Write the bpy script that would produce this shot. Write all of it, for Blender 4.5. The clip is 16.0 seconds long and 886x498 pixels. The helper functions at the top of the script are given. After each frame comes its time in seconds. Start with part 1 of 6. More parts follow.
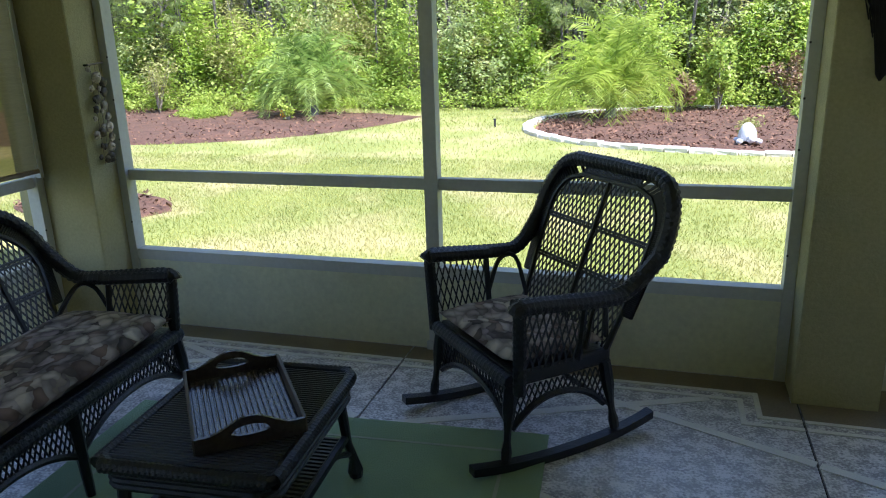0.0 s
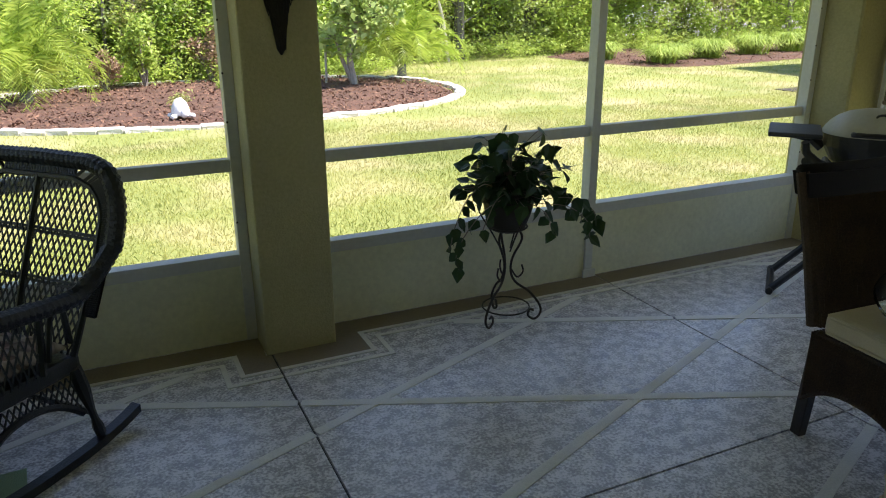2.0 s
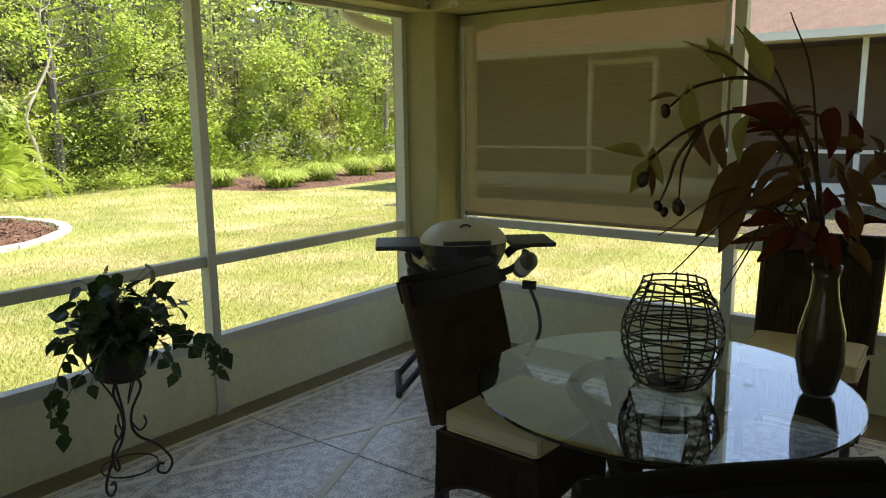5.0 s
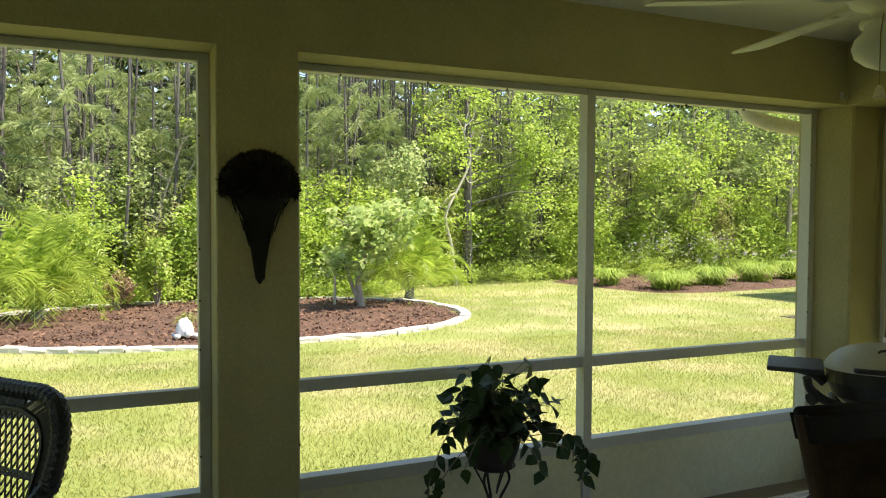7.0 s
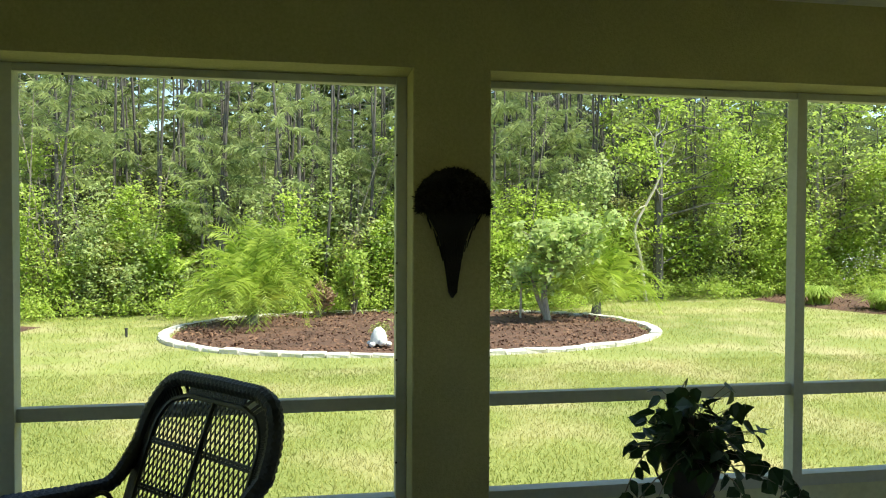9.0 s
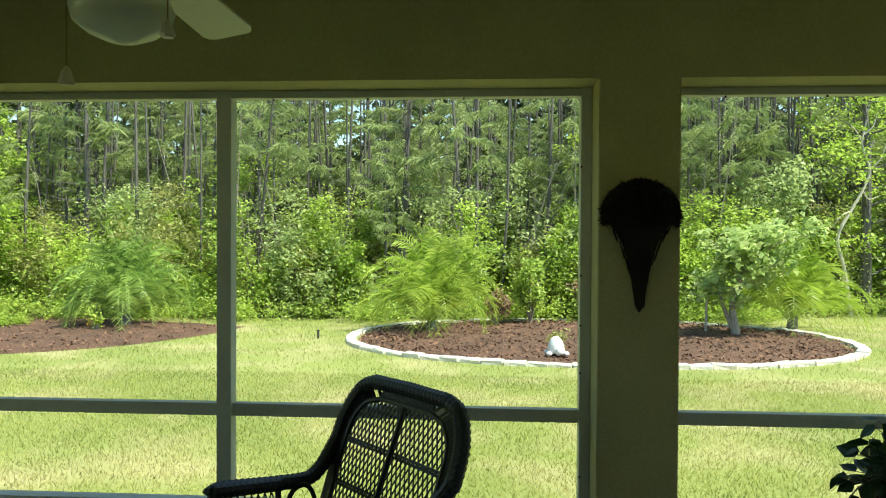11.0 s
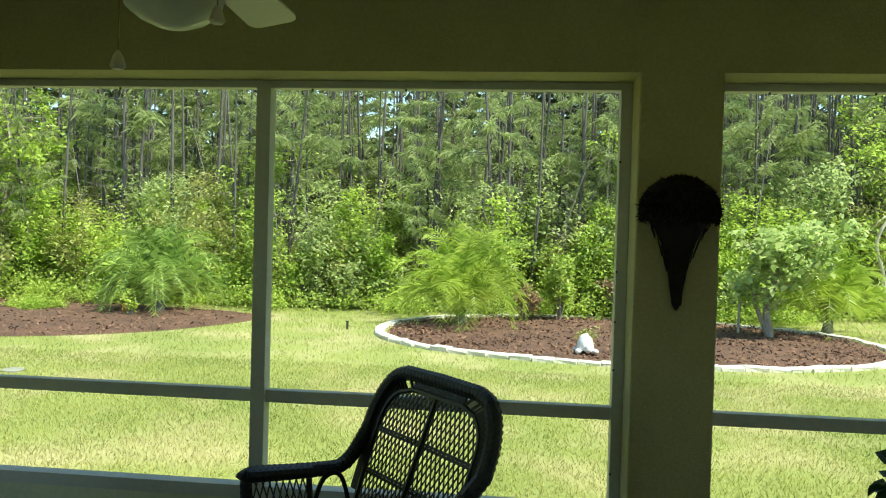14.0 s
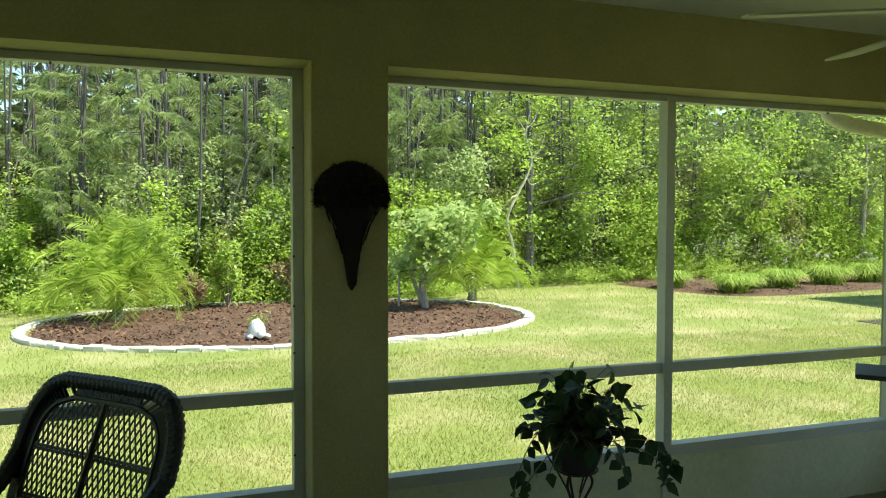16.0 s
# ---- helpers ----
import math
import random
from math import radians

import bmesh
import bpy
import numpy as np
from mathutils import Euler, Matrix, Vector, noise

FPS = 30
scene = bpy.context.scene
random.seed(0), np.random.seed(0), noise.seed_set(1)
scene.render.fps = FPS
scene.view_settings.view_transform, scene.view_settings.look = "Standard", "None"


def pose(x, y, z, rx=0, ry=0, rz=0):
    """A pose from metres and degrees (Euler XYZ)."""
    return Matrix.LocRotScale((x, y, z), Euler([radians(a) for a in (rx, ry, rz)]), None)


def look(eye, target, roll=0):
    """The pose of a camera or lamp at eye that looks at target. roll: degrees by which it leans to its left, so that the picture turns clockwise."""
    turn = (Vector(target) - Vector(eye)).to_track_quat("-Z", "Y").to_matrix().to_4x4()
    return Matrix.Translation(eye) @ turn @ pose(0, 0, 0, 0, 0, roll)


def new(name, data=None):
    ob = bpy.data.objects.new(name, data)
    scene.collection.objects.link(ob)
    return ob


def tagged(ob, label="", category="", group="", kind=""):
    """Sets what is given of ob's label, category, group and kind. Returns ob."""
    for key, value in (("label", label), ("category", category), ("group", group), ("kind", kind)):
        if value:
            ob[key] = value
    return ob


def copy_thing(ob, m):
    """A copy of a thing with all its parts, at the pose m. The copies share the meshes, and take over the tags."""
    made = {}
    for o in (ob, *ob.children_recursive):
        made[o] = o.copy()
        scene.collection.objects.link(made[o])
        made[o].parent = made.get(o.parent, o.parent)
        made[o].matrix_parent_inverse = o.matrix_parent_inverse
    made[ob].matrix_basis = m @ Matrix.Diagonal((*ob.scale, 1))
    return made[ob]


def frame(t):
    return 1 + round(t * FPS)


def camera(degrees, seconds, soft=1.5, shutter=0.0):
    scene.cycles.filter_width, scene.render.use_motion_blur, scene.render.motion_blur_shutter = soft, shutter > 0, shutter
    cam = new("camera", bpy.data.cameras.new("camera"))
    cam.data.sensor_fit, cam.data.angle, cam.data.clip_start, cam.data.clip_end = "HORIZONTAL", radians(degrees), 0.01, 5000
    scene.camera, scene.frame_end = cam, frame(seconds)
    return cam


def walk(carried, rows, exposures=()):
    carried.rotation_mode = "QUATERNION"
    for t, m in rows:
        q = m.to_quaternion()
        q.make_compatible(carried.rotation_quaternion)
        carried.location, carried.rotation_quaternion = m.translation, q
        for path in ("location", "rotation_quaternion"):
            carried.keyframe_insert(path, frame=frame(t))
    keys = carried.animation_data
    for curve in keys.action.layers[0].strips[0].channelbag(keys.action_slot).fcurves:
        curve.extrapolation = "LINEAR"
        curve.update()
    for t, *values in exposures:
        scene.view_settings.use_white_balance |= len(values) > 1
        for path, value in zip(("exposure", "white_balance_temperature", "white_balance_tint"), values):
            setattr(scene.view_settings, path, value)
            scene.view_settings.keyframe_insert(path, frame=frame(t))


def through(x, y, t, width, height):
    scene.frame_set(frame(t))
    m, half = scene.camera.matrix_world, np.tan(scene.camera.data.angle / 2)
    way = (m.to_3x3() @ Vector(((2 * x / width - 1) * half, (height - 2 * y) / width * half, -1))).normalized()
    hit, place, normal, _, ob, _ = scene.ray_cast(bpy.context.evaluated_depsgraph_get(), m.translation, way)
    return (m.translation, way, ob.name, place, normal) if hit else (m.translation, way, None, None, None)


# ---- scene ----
cam = camera(61.6, 16.0, 1.05)
PATH = [
    (0, (-0.605, -3.513, 1.652), (-1.16, -1.678, 1.084), -1.7),
    (0.5, (-0.6, -3.529, 1.655), (-0.858, -1.638, 1.057), -1.0),
    (1, (-0.583, -3.534, 1.657), (-0.557, -1.633, 1.033), -0.9),
    (1.5, (-0.577, -3.522, 1.66), (-0.076, -1.697, 1.015), -0.6),
    (2, (-0.583, -3.516, 1.662), (0.212, -1.801, 1.01), -0.3),
    (2.5, (-0.589, -3.524, 1.661), (0.395, -1.899, 1.035), 0.4),
    (3, (-0.595, -3.531, 1.659), (0.601, -2.03, 1.094), 1.4),
    (3.5, (-0.587, -3.528, 1.656), (0.82, -2.221, 1.098), 1.9),
    (3.7, (-0.578, -3.526, 1.656), (0.886, -2.284, 1.096), 1.9),
    (4.1, (-0.563, -3.524, 1.659), (0.968, -2.345, 1.143), 1.4),
    (4.5, (-0.526, -3.518, 1.666), (1.052, -2.376, 1.212), 0.5),
    (4.9, (-0.482, -3.510, 1.674), (1.097, -2.340, 1.304), -0.5),
    (5.3, (-0.442, -3.504, 1.682), (1.082, -2.240, 1.401), -1.4),
    (5.8, (-0.419, -3.5, 1.686), (0.921, -2.027, 1.493), -1.9),
    (6, (-0.405, -3.49, 1.686), (0.829, -1.924, 1.525), -1.5),
    (6.5, (-0.384, -3.459, 1.686), (0.602, -1.723, 1.562), -0.5),
    (7, (-0.388, -3.445, 1.687), (0.421, -1.618, 1.61), 0.3),
    (7.5, (-0.394, -3.436, 1.687), (0.247, -1.543, 1.619), 0.5),
    (8, (-0.396, -3.429, 1.688), (0.092, -1.49, 1.633), 0.5),
    (8.2, (-0.398, -3.428, 1.689), (0.055, -1.481, 1.645), 0.3),
    (8.7, (-0.404, -3.432, 1.693), (-0.013, -1.471, 1.647), 0.3),
    (9.2, (-0.416, -3.440, 1.703), (-0.121, -1.462, 1.661), 0.15),
    (9.7, (-0.429, -3.449, 1.713), (-0.238, -1.458, 1.675), 0.0),
    (10.3, (-0.437, -3.454, 1.719), (-0.402, -1.455, 1.682), -0.1),
    (10.5, (-0.442, -3.457, 1.72), (-0.459, -1.457, 1.688), -0.1),
    (11, (-0.454, -3.457, 1.72), (-0.584, -1.461, 1.693), 0.3),
    (11.5, (-0.472, -3.456, 1.717), (-0.733, -1.473, 1.692), 0.7),
    (12, (-0.489, -3.463, 1.715), (-0.866, -1.499, 1.687), 0.9),
    (12.5, (-0.491, -3.47, 1.711), (-0.936, -1.521, 1.679), 1.3),
    (13, (-0.488, -3.471, 1.709), (-0.931, -1.521, 1.677), 1.5),
    (13.5, (-0.481, -3.461, 1.711), (-0.837, -1.493, 1.673), 1.6),
    (14, (-0.482, -3.456, 1.71), (-0.689, -1.468, 1.667), 1.6),
    (14.5, (-0.501, -3.466, 1.714), (-0.431, -1.468, 1.661), 1.0),
    (15, (-0.512, -3.47, 1.716), (-0.177, -1.499, 1.657), 0.7),
    (15.5, (-0.529, -3.472, 1.718), (-0.024, -1.537, 1.662), 0.6),
    (16, (-0.538, -3.471, 1.719), (0.129, -1.587, 1.644), 0.1),
]
walk(cam, [(t, look(e, g, r)) for t, e, g, r in PATH], [(0, 1.48, 5900, 18), (1.5, 1.42, 6400, 18), (3.0, 1.44, 7000, 17), (3.7, 1.46, 7150, 17), (5.8, 1.42, 7600, 15), (7.0, 1.29, 7400, 9), (8.2, 1.14, 7200, 3), (10.3, 1.08, 7000, -9), (16, 1.08, 7000, -9)])

# ---- light ----
SUN_DIR = Vector((0.44, -0.22, 0.87)).normalized()   # towards the sun
world = bpy.data.worlds.new("sky")
scene.world = world
world.use_nodes = True
wn = world.node_tree.nodes
sky = wn.new("ShaderNodeTexSky")
sky.sky_type = "NISHITA"
sky.sun_disc = False
sky.ozone_density = 1.3
sky.dust_density = 0.5
sky.sun_elevation = math.asin(SUN_DIR.z)
sky.sun_rotation = math.atan2(SUN_DIR.x, SUN_DIR.y)
wn["Background"].inputs["Strength"].default_value = 0.135
world.node_tree.links.new(sky.outputs["Color"], wn["Background"].inputs["Color"])
sun = new("sun", bpy.data.lights.new("sun", "SUN"))
sun.data.energy = 4.15
sun.data.angle = radians(0.5)
sun.data.color = (1.0, 0.95, 0.86)
sun.matrix_world = look(SUN_DIR * 40, (0, 0, 0))


# ---- helpers of this scene ----
def rnd(a, b):
    return random.uniform(a, b)


def link_mesh(name, me, material, parent=None, label=""):
    me.materials.append(material)
    ob = new(name, me)
    if parent is not None:
        ob.parent = parent
    if label:
        ob["label"] = label
    return ob


def part(name, bm, material, parent=None, label="", smooth=False):
    me = bpy.data.meshes.new(name)
    bmesh.ops.recalc_face_normals(bm, faces=bm.faces)
    if smooth:
        for f in bm.faces:
            f.smooth = True
    bm.to_mesh(me)
    bm.free()
    return link_mesh(name, me, material, parent, label)


def thing(name, label, category, at=(0, 0, 0), turn=0.0, group="", kind=""):
    ob = new(name)
    ob.empty_display_size = 0.1
    ob.matrix_basis = pose(*at, 0, 0, turn)
    return tagged(ob, label, category, group, kind)


def box(bm, x0, x1, y0, y1, z0, z1, bevel=0.0, m=None):
    made = bmesh.ops.create_cube(bm, size=1.0)["verts"]
    for v in made:
        v.co = Vector((x0 + (v.co.x + 0.5) * (x1 - x0), y0 + (v.co.y + 0.5) * (y1 - y0), z0 + (v.co.z + 0.5) * (z1 - z0)))
    if bevel > 0:
        edges = list({e for v in made for e in v.link_edges})
        out = bmesh.ops.bevel(bm, geom=edges, offset=bevel, segments=2, affect="EDGES", profile=0.6)
        made = list({v for f in out["faces"] for v in f.verts} | {v for v in made if v.is_valid})
    if m is not None:
        for v in made:
            v.co = m @ v.co
    return bm


def one_box(x0, x1, y0, y1, z0, z1, bevel=0.0):
    return box(bmesh.new(), x0, x1, y0, y1, z0, z1, bevel)


def tube(bm, pts, r, sides=6, cap=True, flat=1.0):
    """A round bar along points; r: one radius or one per point."""
    pts = [Vector(p) for p in pts]
    n = len(pts)
    radii = r if isinstance(r, (list, tuple)) else [r] * n
    up = None
    rings = []
    for i, p in enumerate(pts):
        d = (pts[min(i + 1, n - 1)] - pts[max(i - 1, 0)])
        if d.length < 1e-9:
            d = Vector((0, 0, 1))
        d.normalize()
        if up is None:
            up = d.orthogonal().normalized()
        else:
            up = (up - d * up.dot(d))
            if up.length < 1e-6:
                up = d.orthogonal()
            up.normalize()
        side = d.cross(up)
        rings.append([bm.verts.new(p + radii[i] * (math.cos(a) * up + flat * math.sin(a) * side))
                      for a in [2 * math.pi * k / sides for k in range(sides)]])
    for a, b in zip(rings, rings[1:]):
        for k in range(sides):
            bm.faces.new((a[k], a[(k + 1) % sides], b[(k + 1) % sides], b[k]))
    if cap:
        bm.faces.new(rings[0][::-1])
        bm.faces.new(rings[-1])
    return bm


def lathe(bm, profile, seg=24, centre=(0, 0), caps=True):
    rings = []
    for r, z in profile:
        rings.append([bm.verts.new((centre[0] + r * math.cos(2 * math.pi * k / seg), centre[1] + r * math.sin(2 * math.pi * k / seg), z)) for k in range(seg)])
    for a, b in zip(rings, rings[1:]):
        for k in range(seg):
            bm.faces.new((a[k], a[(k + 1) % seg], b[(k + 1) % seg], b[k]))
    if caps:
        bm.faces.new(rings[0][::-1])
        bm.faces.new(rings[-1])
    return bm


def curve_pts(ctrl, n=10):
    """Smooth points through control points (Catmull-Rom)."""
    c = [Vector(p) for p in ctrl]
    c = [2 * c[0] - c[1]] + c + [2 * c[-1] - c[-2]]
    out = []
    for i in range(1, len(c) - 2):
        for k in range(n):
            t = k / n
            out.append(0.5 * ((2 * c[i]) + (c[i + 1] - c[i - 1]) * t + (2 * c[i - 1] - 5 * c[i] + 4 * c[i + 1] - c[i + 2]) * t * t
                              + (3 * c[i] - c[i - 1] - 3 * c[i + 1] + c[i + 2]) * t ** 3))
    out.append(c[-2])
    return out


def raw_mesh(name, co, faces_n, corner):
    """A mesh from numpy arrays: corners co, polygons of faces_n corners each."""
    me = bpy.data.meshes.new(name)
    nv, nf = len(co), len(corner) // faces_n
    me.vertices.add(nv)
    me.vertices.foreach_set("co", np.asarray(co, np.float32).ravel())
    me.loops.add(len(corner))
    me.loops.foreach_set("vertex_index", np.asarray(corner, np.int32))
    me.polygons.add(nf)
    me.polygons.foreach_set("loop_start", np.arange(0, nf * faces_n, faces_n, dtype=np.int32))
    me.update(calc_edges=True)
    return me


RNG = np.random.default_rng(7)


def leaf_mesh(name, centres, size, aspect=0.55, up=0.4, spread=0.5):
    """One small four-cornered leaf at each centre, turned at random; up: how much it faces the sky."""
    n = len(centres)
    nrm = RNG.normal(size=(n, 3))
    nrm /= np.linalg.norm(nrm, axis=1)[:, None]
    nrm[:, 2] = np.abs(nrm[:, 2]) + up
    nrm /= np.linalg.norm(nrm, axis=1)[:, None]
    a = np.cross(nrm, RNG.normal(size=(n, 3)))
    a /= np.linalg.norm(a, axis=1)[:, None]
    b = np.cross(nrm, a)
    s = size * (1 + spread * (RNG.random(n) - 0.5) * 2)
    a *= s[:, None]
    b *= (s * aspect)[:, None]
    c = np.asarray(centres)
    bend = nrm * (s * 0.18)[:, None]
    co = np.stack([c - a * 0.5 - bend, c + b * 0.5, c + a * 0.5 - bend, c - b * 0.5], 1).reshape(-1, 3)
    return raw_mesh(name, co, 4, np.arange(4 * n))


# ---- materials ----
def material(name, base, second=None, scale=8.0, fine=90.0, rough=0.6, metal=0.0, bump=0.15, bump_scale=None, random_value=0.0, spec=0.5, stretch=None):
    m = bpy.data.materials.new(name)
    m.use_nodes = True
    nt = m.node_tree
    p = nt.nodes["Principled BSDF"]
    p.inputs["Roughness"].default_value = rough
    p.inputs["Metallic"].default_value = metal
    p.inputs["Specular IOR Level"].default_value = spec
    second = second or tuple(c * 0.72 for c in base)
    tc = nt.nodes.new("ShaderNodeTexCoord")
    src = tc.outputs["Object"]
    if stretch:
        mp = nt.nodes.new("ShaderNodeMapping")
        mp.inputs["Scale"].default_value = stretch
        nt.links.new(src, mp.inputs["Vector"])
        src = mp.outputs["Vector"]
    big, small = nt.nodes.new("ShaderNodeTexNoise"), nt.nodes.new("ShaderNodeTexNoise")
    big.inputs["Scale"].default_value, small.inputs["Scale"].default_value = scale, fine
    big.inputs["Detail"].default_value = small.inputs["Detail"].default_value = 4
    for x in (big, small):
        nt.links.new(src, x.inputs["Vector"])
    add = nt.nodes.new("ShaderNodeMath")
    add.operation = "MULTIPLY_ADD"
    add.inputs[1].default_value = 0.55
    nt.links.new(small.outputs["Fac"], add.inputs[0])
    half = nt.nodes.new("ShaderNodeMath")
    half.operation = "MULTIPLY"
    half.inputs[1].default_value = 0.45
    nt.links.new(big.outputs["Fac"], half.inputs[0])
    nt.links.new(half.outputs[0], add.inputs[2])
    ramp = nt.nodes.new("ShaderNodeValToRGB")
    ramp.color_ramp.elements[0].position, ramp.color_ramp.elements[1].position = 0.33, 0.67
    ramp.color_ramp.elements[0].color = (*second, 1)
    ramp.color_ramp.elements[1].color = (*base, 1)
    nt.links.new(add.outputs[0], ramp.inputs["Fac"])
    col = ramp.outputs["Color"]
    if random_value:
        oi = nt.nodes.new("ShaderNodeObjectInfo")
        hsv = nt.nodes.new("ShaderNodeHueSaturation")
        mr = nt.nodes.new("ShaderNodeMapRange")
        mr.inputs["To Min"].default_value, mr.inputs["To Max"].default_value = 1 - random_value, 1 + random_value
        nt.links.new(oi.outputs["Random"], mr.inputs["Value"])
        nt.links.new(mr.outputs["Result"], hsv.inputs["Value"])
        nt.links.new(col, hsv.inputs["Color"])
        col = hsv.outputs["Color"]
    nt.links.new(col, p.inputs["Base Color"])
    if bump:
        bn = nt.nodes.new("ShaderNodeBump")
        bn.inputs["Strength"].default_value = bump
        bn.inputs["Distance"].default_value = 0.01
        h = small
        if bump_scale:
            h = nt.nodes.new("ShaderNodeTexNoise")
            h.inputs["Scale"].default_value = bump_scale
            nt.links.new(src, h.inputs["Vector"])
        nt.links.new(h.outputs["Fac"], bn.inputs["Height"])
        nt.links.new(bn.outputs["Normal"], p.inputs["Normal"])
    return m


def leaf_material(name, dark, light, through=0.35, rough=0.5, spec=0.4):
    """Leaves: colour varies from leaf to leaf, and light shines through."""
    m = bpy.data.materials.new(name)
    m.use_nodes = True
    nt = m.node_tree
    p = nt.nodes["Principled BSDF"]
    p.inputs["Roughness"].default_value = rough
    p.inputs["Specular IOR Level"].default_value = spec
    g = nt.nodes.new("ShaderNodeNewGeometry")
    tc = nt.nodes.new("ShaderNodeTexCoord")
    nz = nt.nodes.new("ShaderNodeTexNoise")
    nz.inputs["Scale"].default_value = 0.9
    nt.links.new(tc.outputs["Object"], nz.inputs["Vector"])
    mix = nt.nodes.new("ShaderNodeMath")
    mix.operation = "MULTIPLY_ADD"
    mix.inputs[1].default_value = 0.55
    nt.links.new(g.outputs["Random Per Island"], mix.inputs[0])
    nt.links.new(nz.outputs["Fac"], mix.inputs[2])
    ramp = nt.nodes.new("ShaderNodeValToRGB")
    ramp.color_ramp.elements[0].position, ramp.color_ramp.elements[1].position = 0.35, 0.95
    ramp.color_ramp.elements[0].color = (*dark, 1)
    ramp.color_ramp.elements[1].color = (*light, 1)
    nt.links.new(mix.outputs[0], ramp.inputs["Fac"])
    nt.links.new(ramp.outputs["Color"], p.inputs["Base Color"])
    tr = nt.nodes.new("ShaderNodeBsdfTranslucent")
    nt.links.new(ramp.outputs["Color"], tr.inputs["Color"])
    ms = nt.nodes.new("ShaderNodeMixShader")
    ms.inputs["Fac"].default_value = through
    nt.links.new(p.outputs["BSDF"], ms.inputs[1])
    nt.links.new(tr.outputs["BSDF"], ms.inputs[2])
    nt.links.new(ms.outputs["Shader"], nt.nodes["Material Output"].inputs["Surface"])
    return m


STUCCO = material("cream_stucco", (0.50, 0.455, 0.245), (0.39, 0.355, 0.185), 3, 60, 0.85, bump=0.35, bump_scale=120)
CEILING = material("ceiling_paint", (0.76, 0.74, 0.64), (0.70, 0.68, 0.58), 2, 60, 0.9, bump=0.2, bump_scale=140)
WHITE_ALU = material("white_aluminium", (0.66, 0.67, 0.63), (0.56, 0.57, 0.53), 2, 40, 0.42, bump=0.04)
KICK = material("kick_panel_paint", (0.82, 0.82, 0.60), (0.66, 0.66, 0.47), 2.2, 40, 0.5, bump=0.05)
DARK_GROUT = material("joint_shadow", (0.03, 0.03, 0.03), None, 10, 90, 0.9)
LINE_PAINT = material("pale_floor_paint", (0.80, 0.79, 0.74), (0.62, 0.61, 0.57), 5, 160, 0.55, bump=0.1)
BROWN_PAINT = material("tan_border_paint", (0.27, 0.225, 0.155), (0.18, 0.145, 0.10), 4, 140, 0.6, bump=0.1)
SCREW = material("dark_screw", (0.05, 0.05, 0.05), None, 20, 90, 0.5, 0.6)


def floor_material():
    m = material("speckled_floor_paint", (0.82, 0.79, 0.79), (0.38, 0.36, 0.37), 17, 85, 0.26, bump=0.12, bump_scale=60)
    nt = m.node_tree
    ramp = [n for n in nt.nodes if n.type == "VALTORGB"][0]
    ramp.color_ramp.elements[0].position, ramp.color_ramp.elements[1].position = 0.43, 0.57
    e = ramp.color_ramp.elements.new(0.5)
    e.color = (0.58, 0.565, 0.565, 1)
    return m


FLOOR = floor_material()


def grass_ground():
    m = material("lawn", (0.31, 0.335, 0.105), (0.125, 0.168, 0.032), 0.35, 34, 0.9, bump=0.5, bump_scale=45)
    nt = m.node_tree
    p = nt.nodes["Principled BSDF"]
    tc = nt.nodes.new("ShaderNodeTexCoord")
    nz = nt.nodes.new("ShaderNodeTexNoise")
    nz.inputs["Scale"].default_value, nz.inputs["Detail"].default_value = 0.75, 7
    nt.links.new(tc.outputs["Object"], nz.inputs["Vector"])
    rp = nt.nodes.new("ShaderNodeValToRGB")
    rp.color_ramp.elements[0].position, rp.color_ramp.elements[1].position = 0.46, 0.70
    rp.color_ramp.elements[0].color, rp.color_ramp.elements[1].color = (0, 0, 0, 1), (0.7, 0.7, 0.7, 1)
    nt.links.new(nz.outputs["Fac"], rp.inputs["Fac"])
    mx = nt.nodes.new("ShaderNodeMixRGB")
    mx.inputs["Color2"].default_value = (0.45, 0.39, 0.22, 1)
    nt.links.new(rp.outputs["Color"], mx.inputs["Fac"])
    old = p.inputs["Base Color"].links[0].from_socket
    nt.links.new(old, mx.inputs["Color1"])
    nt.links.new(mx.outputs["Color"], p.inputs["Base Color"])
    return m


LAWN = grass_ground()
BLADE = leaf_material("grass_blade", (0.145, 0.205, 0.033), (0.50, 0.505, 0.17), 0.5, 0.6)


def dry_patches(m):
    """Straw-coloured patches in the grass, in the same places as in the ground below."""
    nt = m.node_tree
    p = nt.nodes["Principled BSDF"]
    tc = nt.nodes.new("ShaderNodeTexCoord")
    nz = nt.nodes.new("ShaderNodeTexNoise")
    nz.inputs["Scale"].default_value, nz.inputs["Detail"].default_value = 0.75, 7
    nt.links.new(tc.outputs["Object"], nz.inputs["Vector"])
    rp = nt.nodes.new("ShaderNodeValToRGB")
    rp.color_ramp.elements[0].position, rp.color_ramp.elements[1].position = 0.46, 0.70
    rp.color_ramp.elements[0].color, rp.color_ramp.elements[1].color = (0, 0, 0, 1), (0.7, 0.7, 0.7, 1)
    nt.links.new(nz.outputs["Fac"], rp.inputs["Fac"])
    mx = nt.nodes.new("ShaderNodeMixRGB")
    mx.inputs["Color2"].default_value = (0.56, 0.47, 0.28, 1)
    nt.links.new(rp.outputs["Color"], mx.inputs["Fac"])
    nt.links.new(p.inputs["Base Color"].links[0].from_socket, mx.inputs["Color1"])
    for n in nt.nodes:
        if n.type == "BSDF_TRANSLUCENT":
            nt.links.new(mx.outputs["Color"], n.inputs["Color"])
    nt.links.new(mx.outputs["Color"], p.inputs["Base Color"])


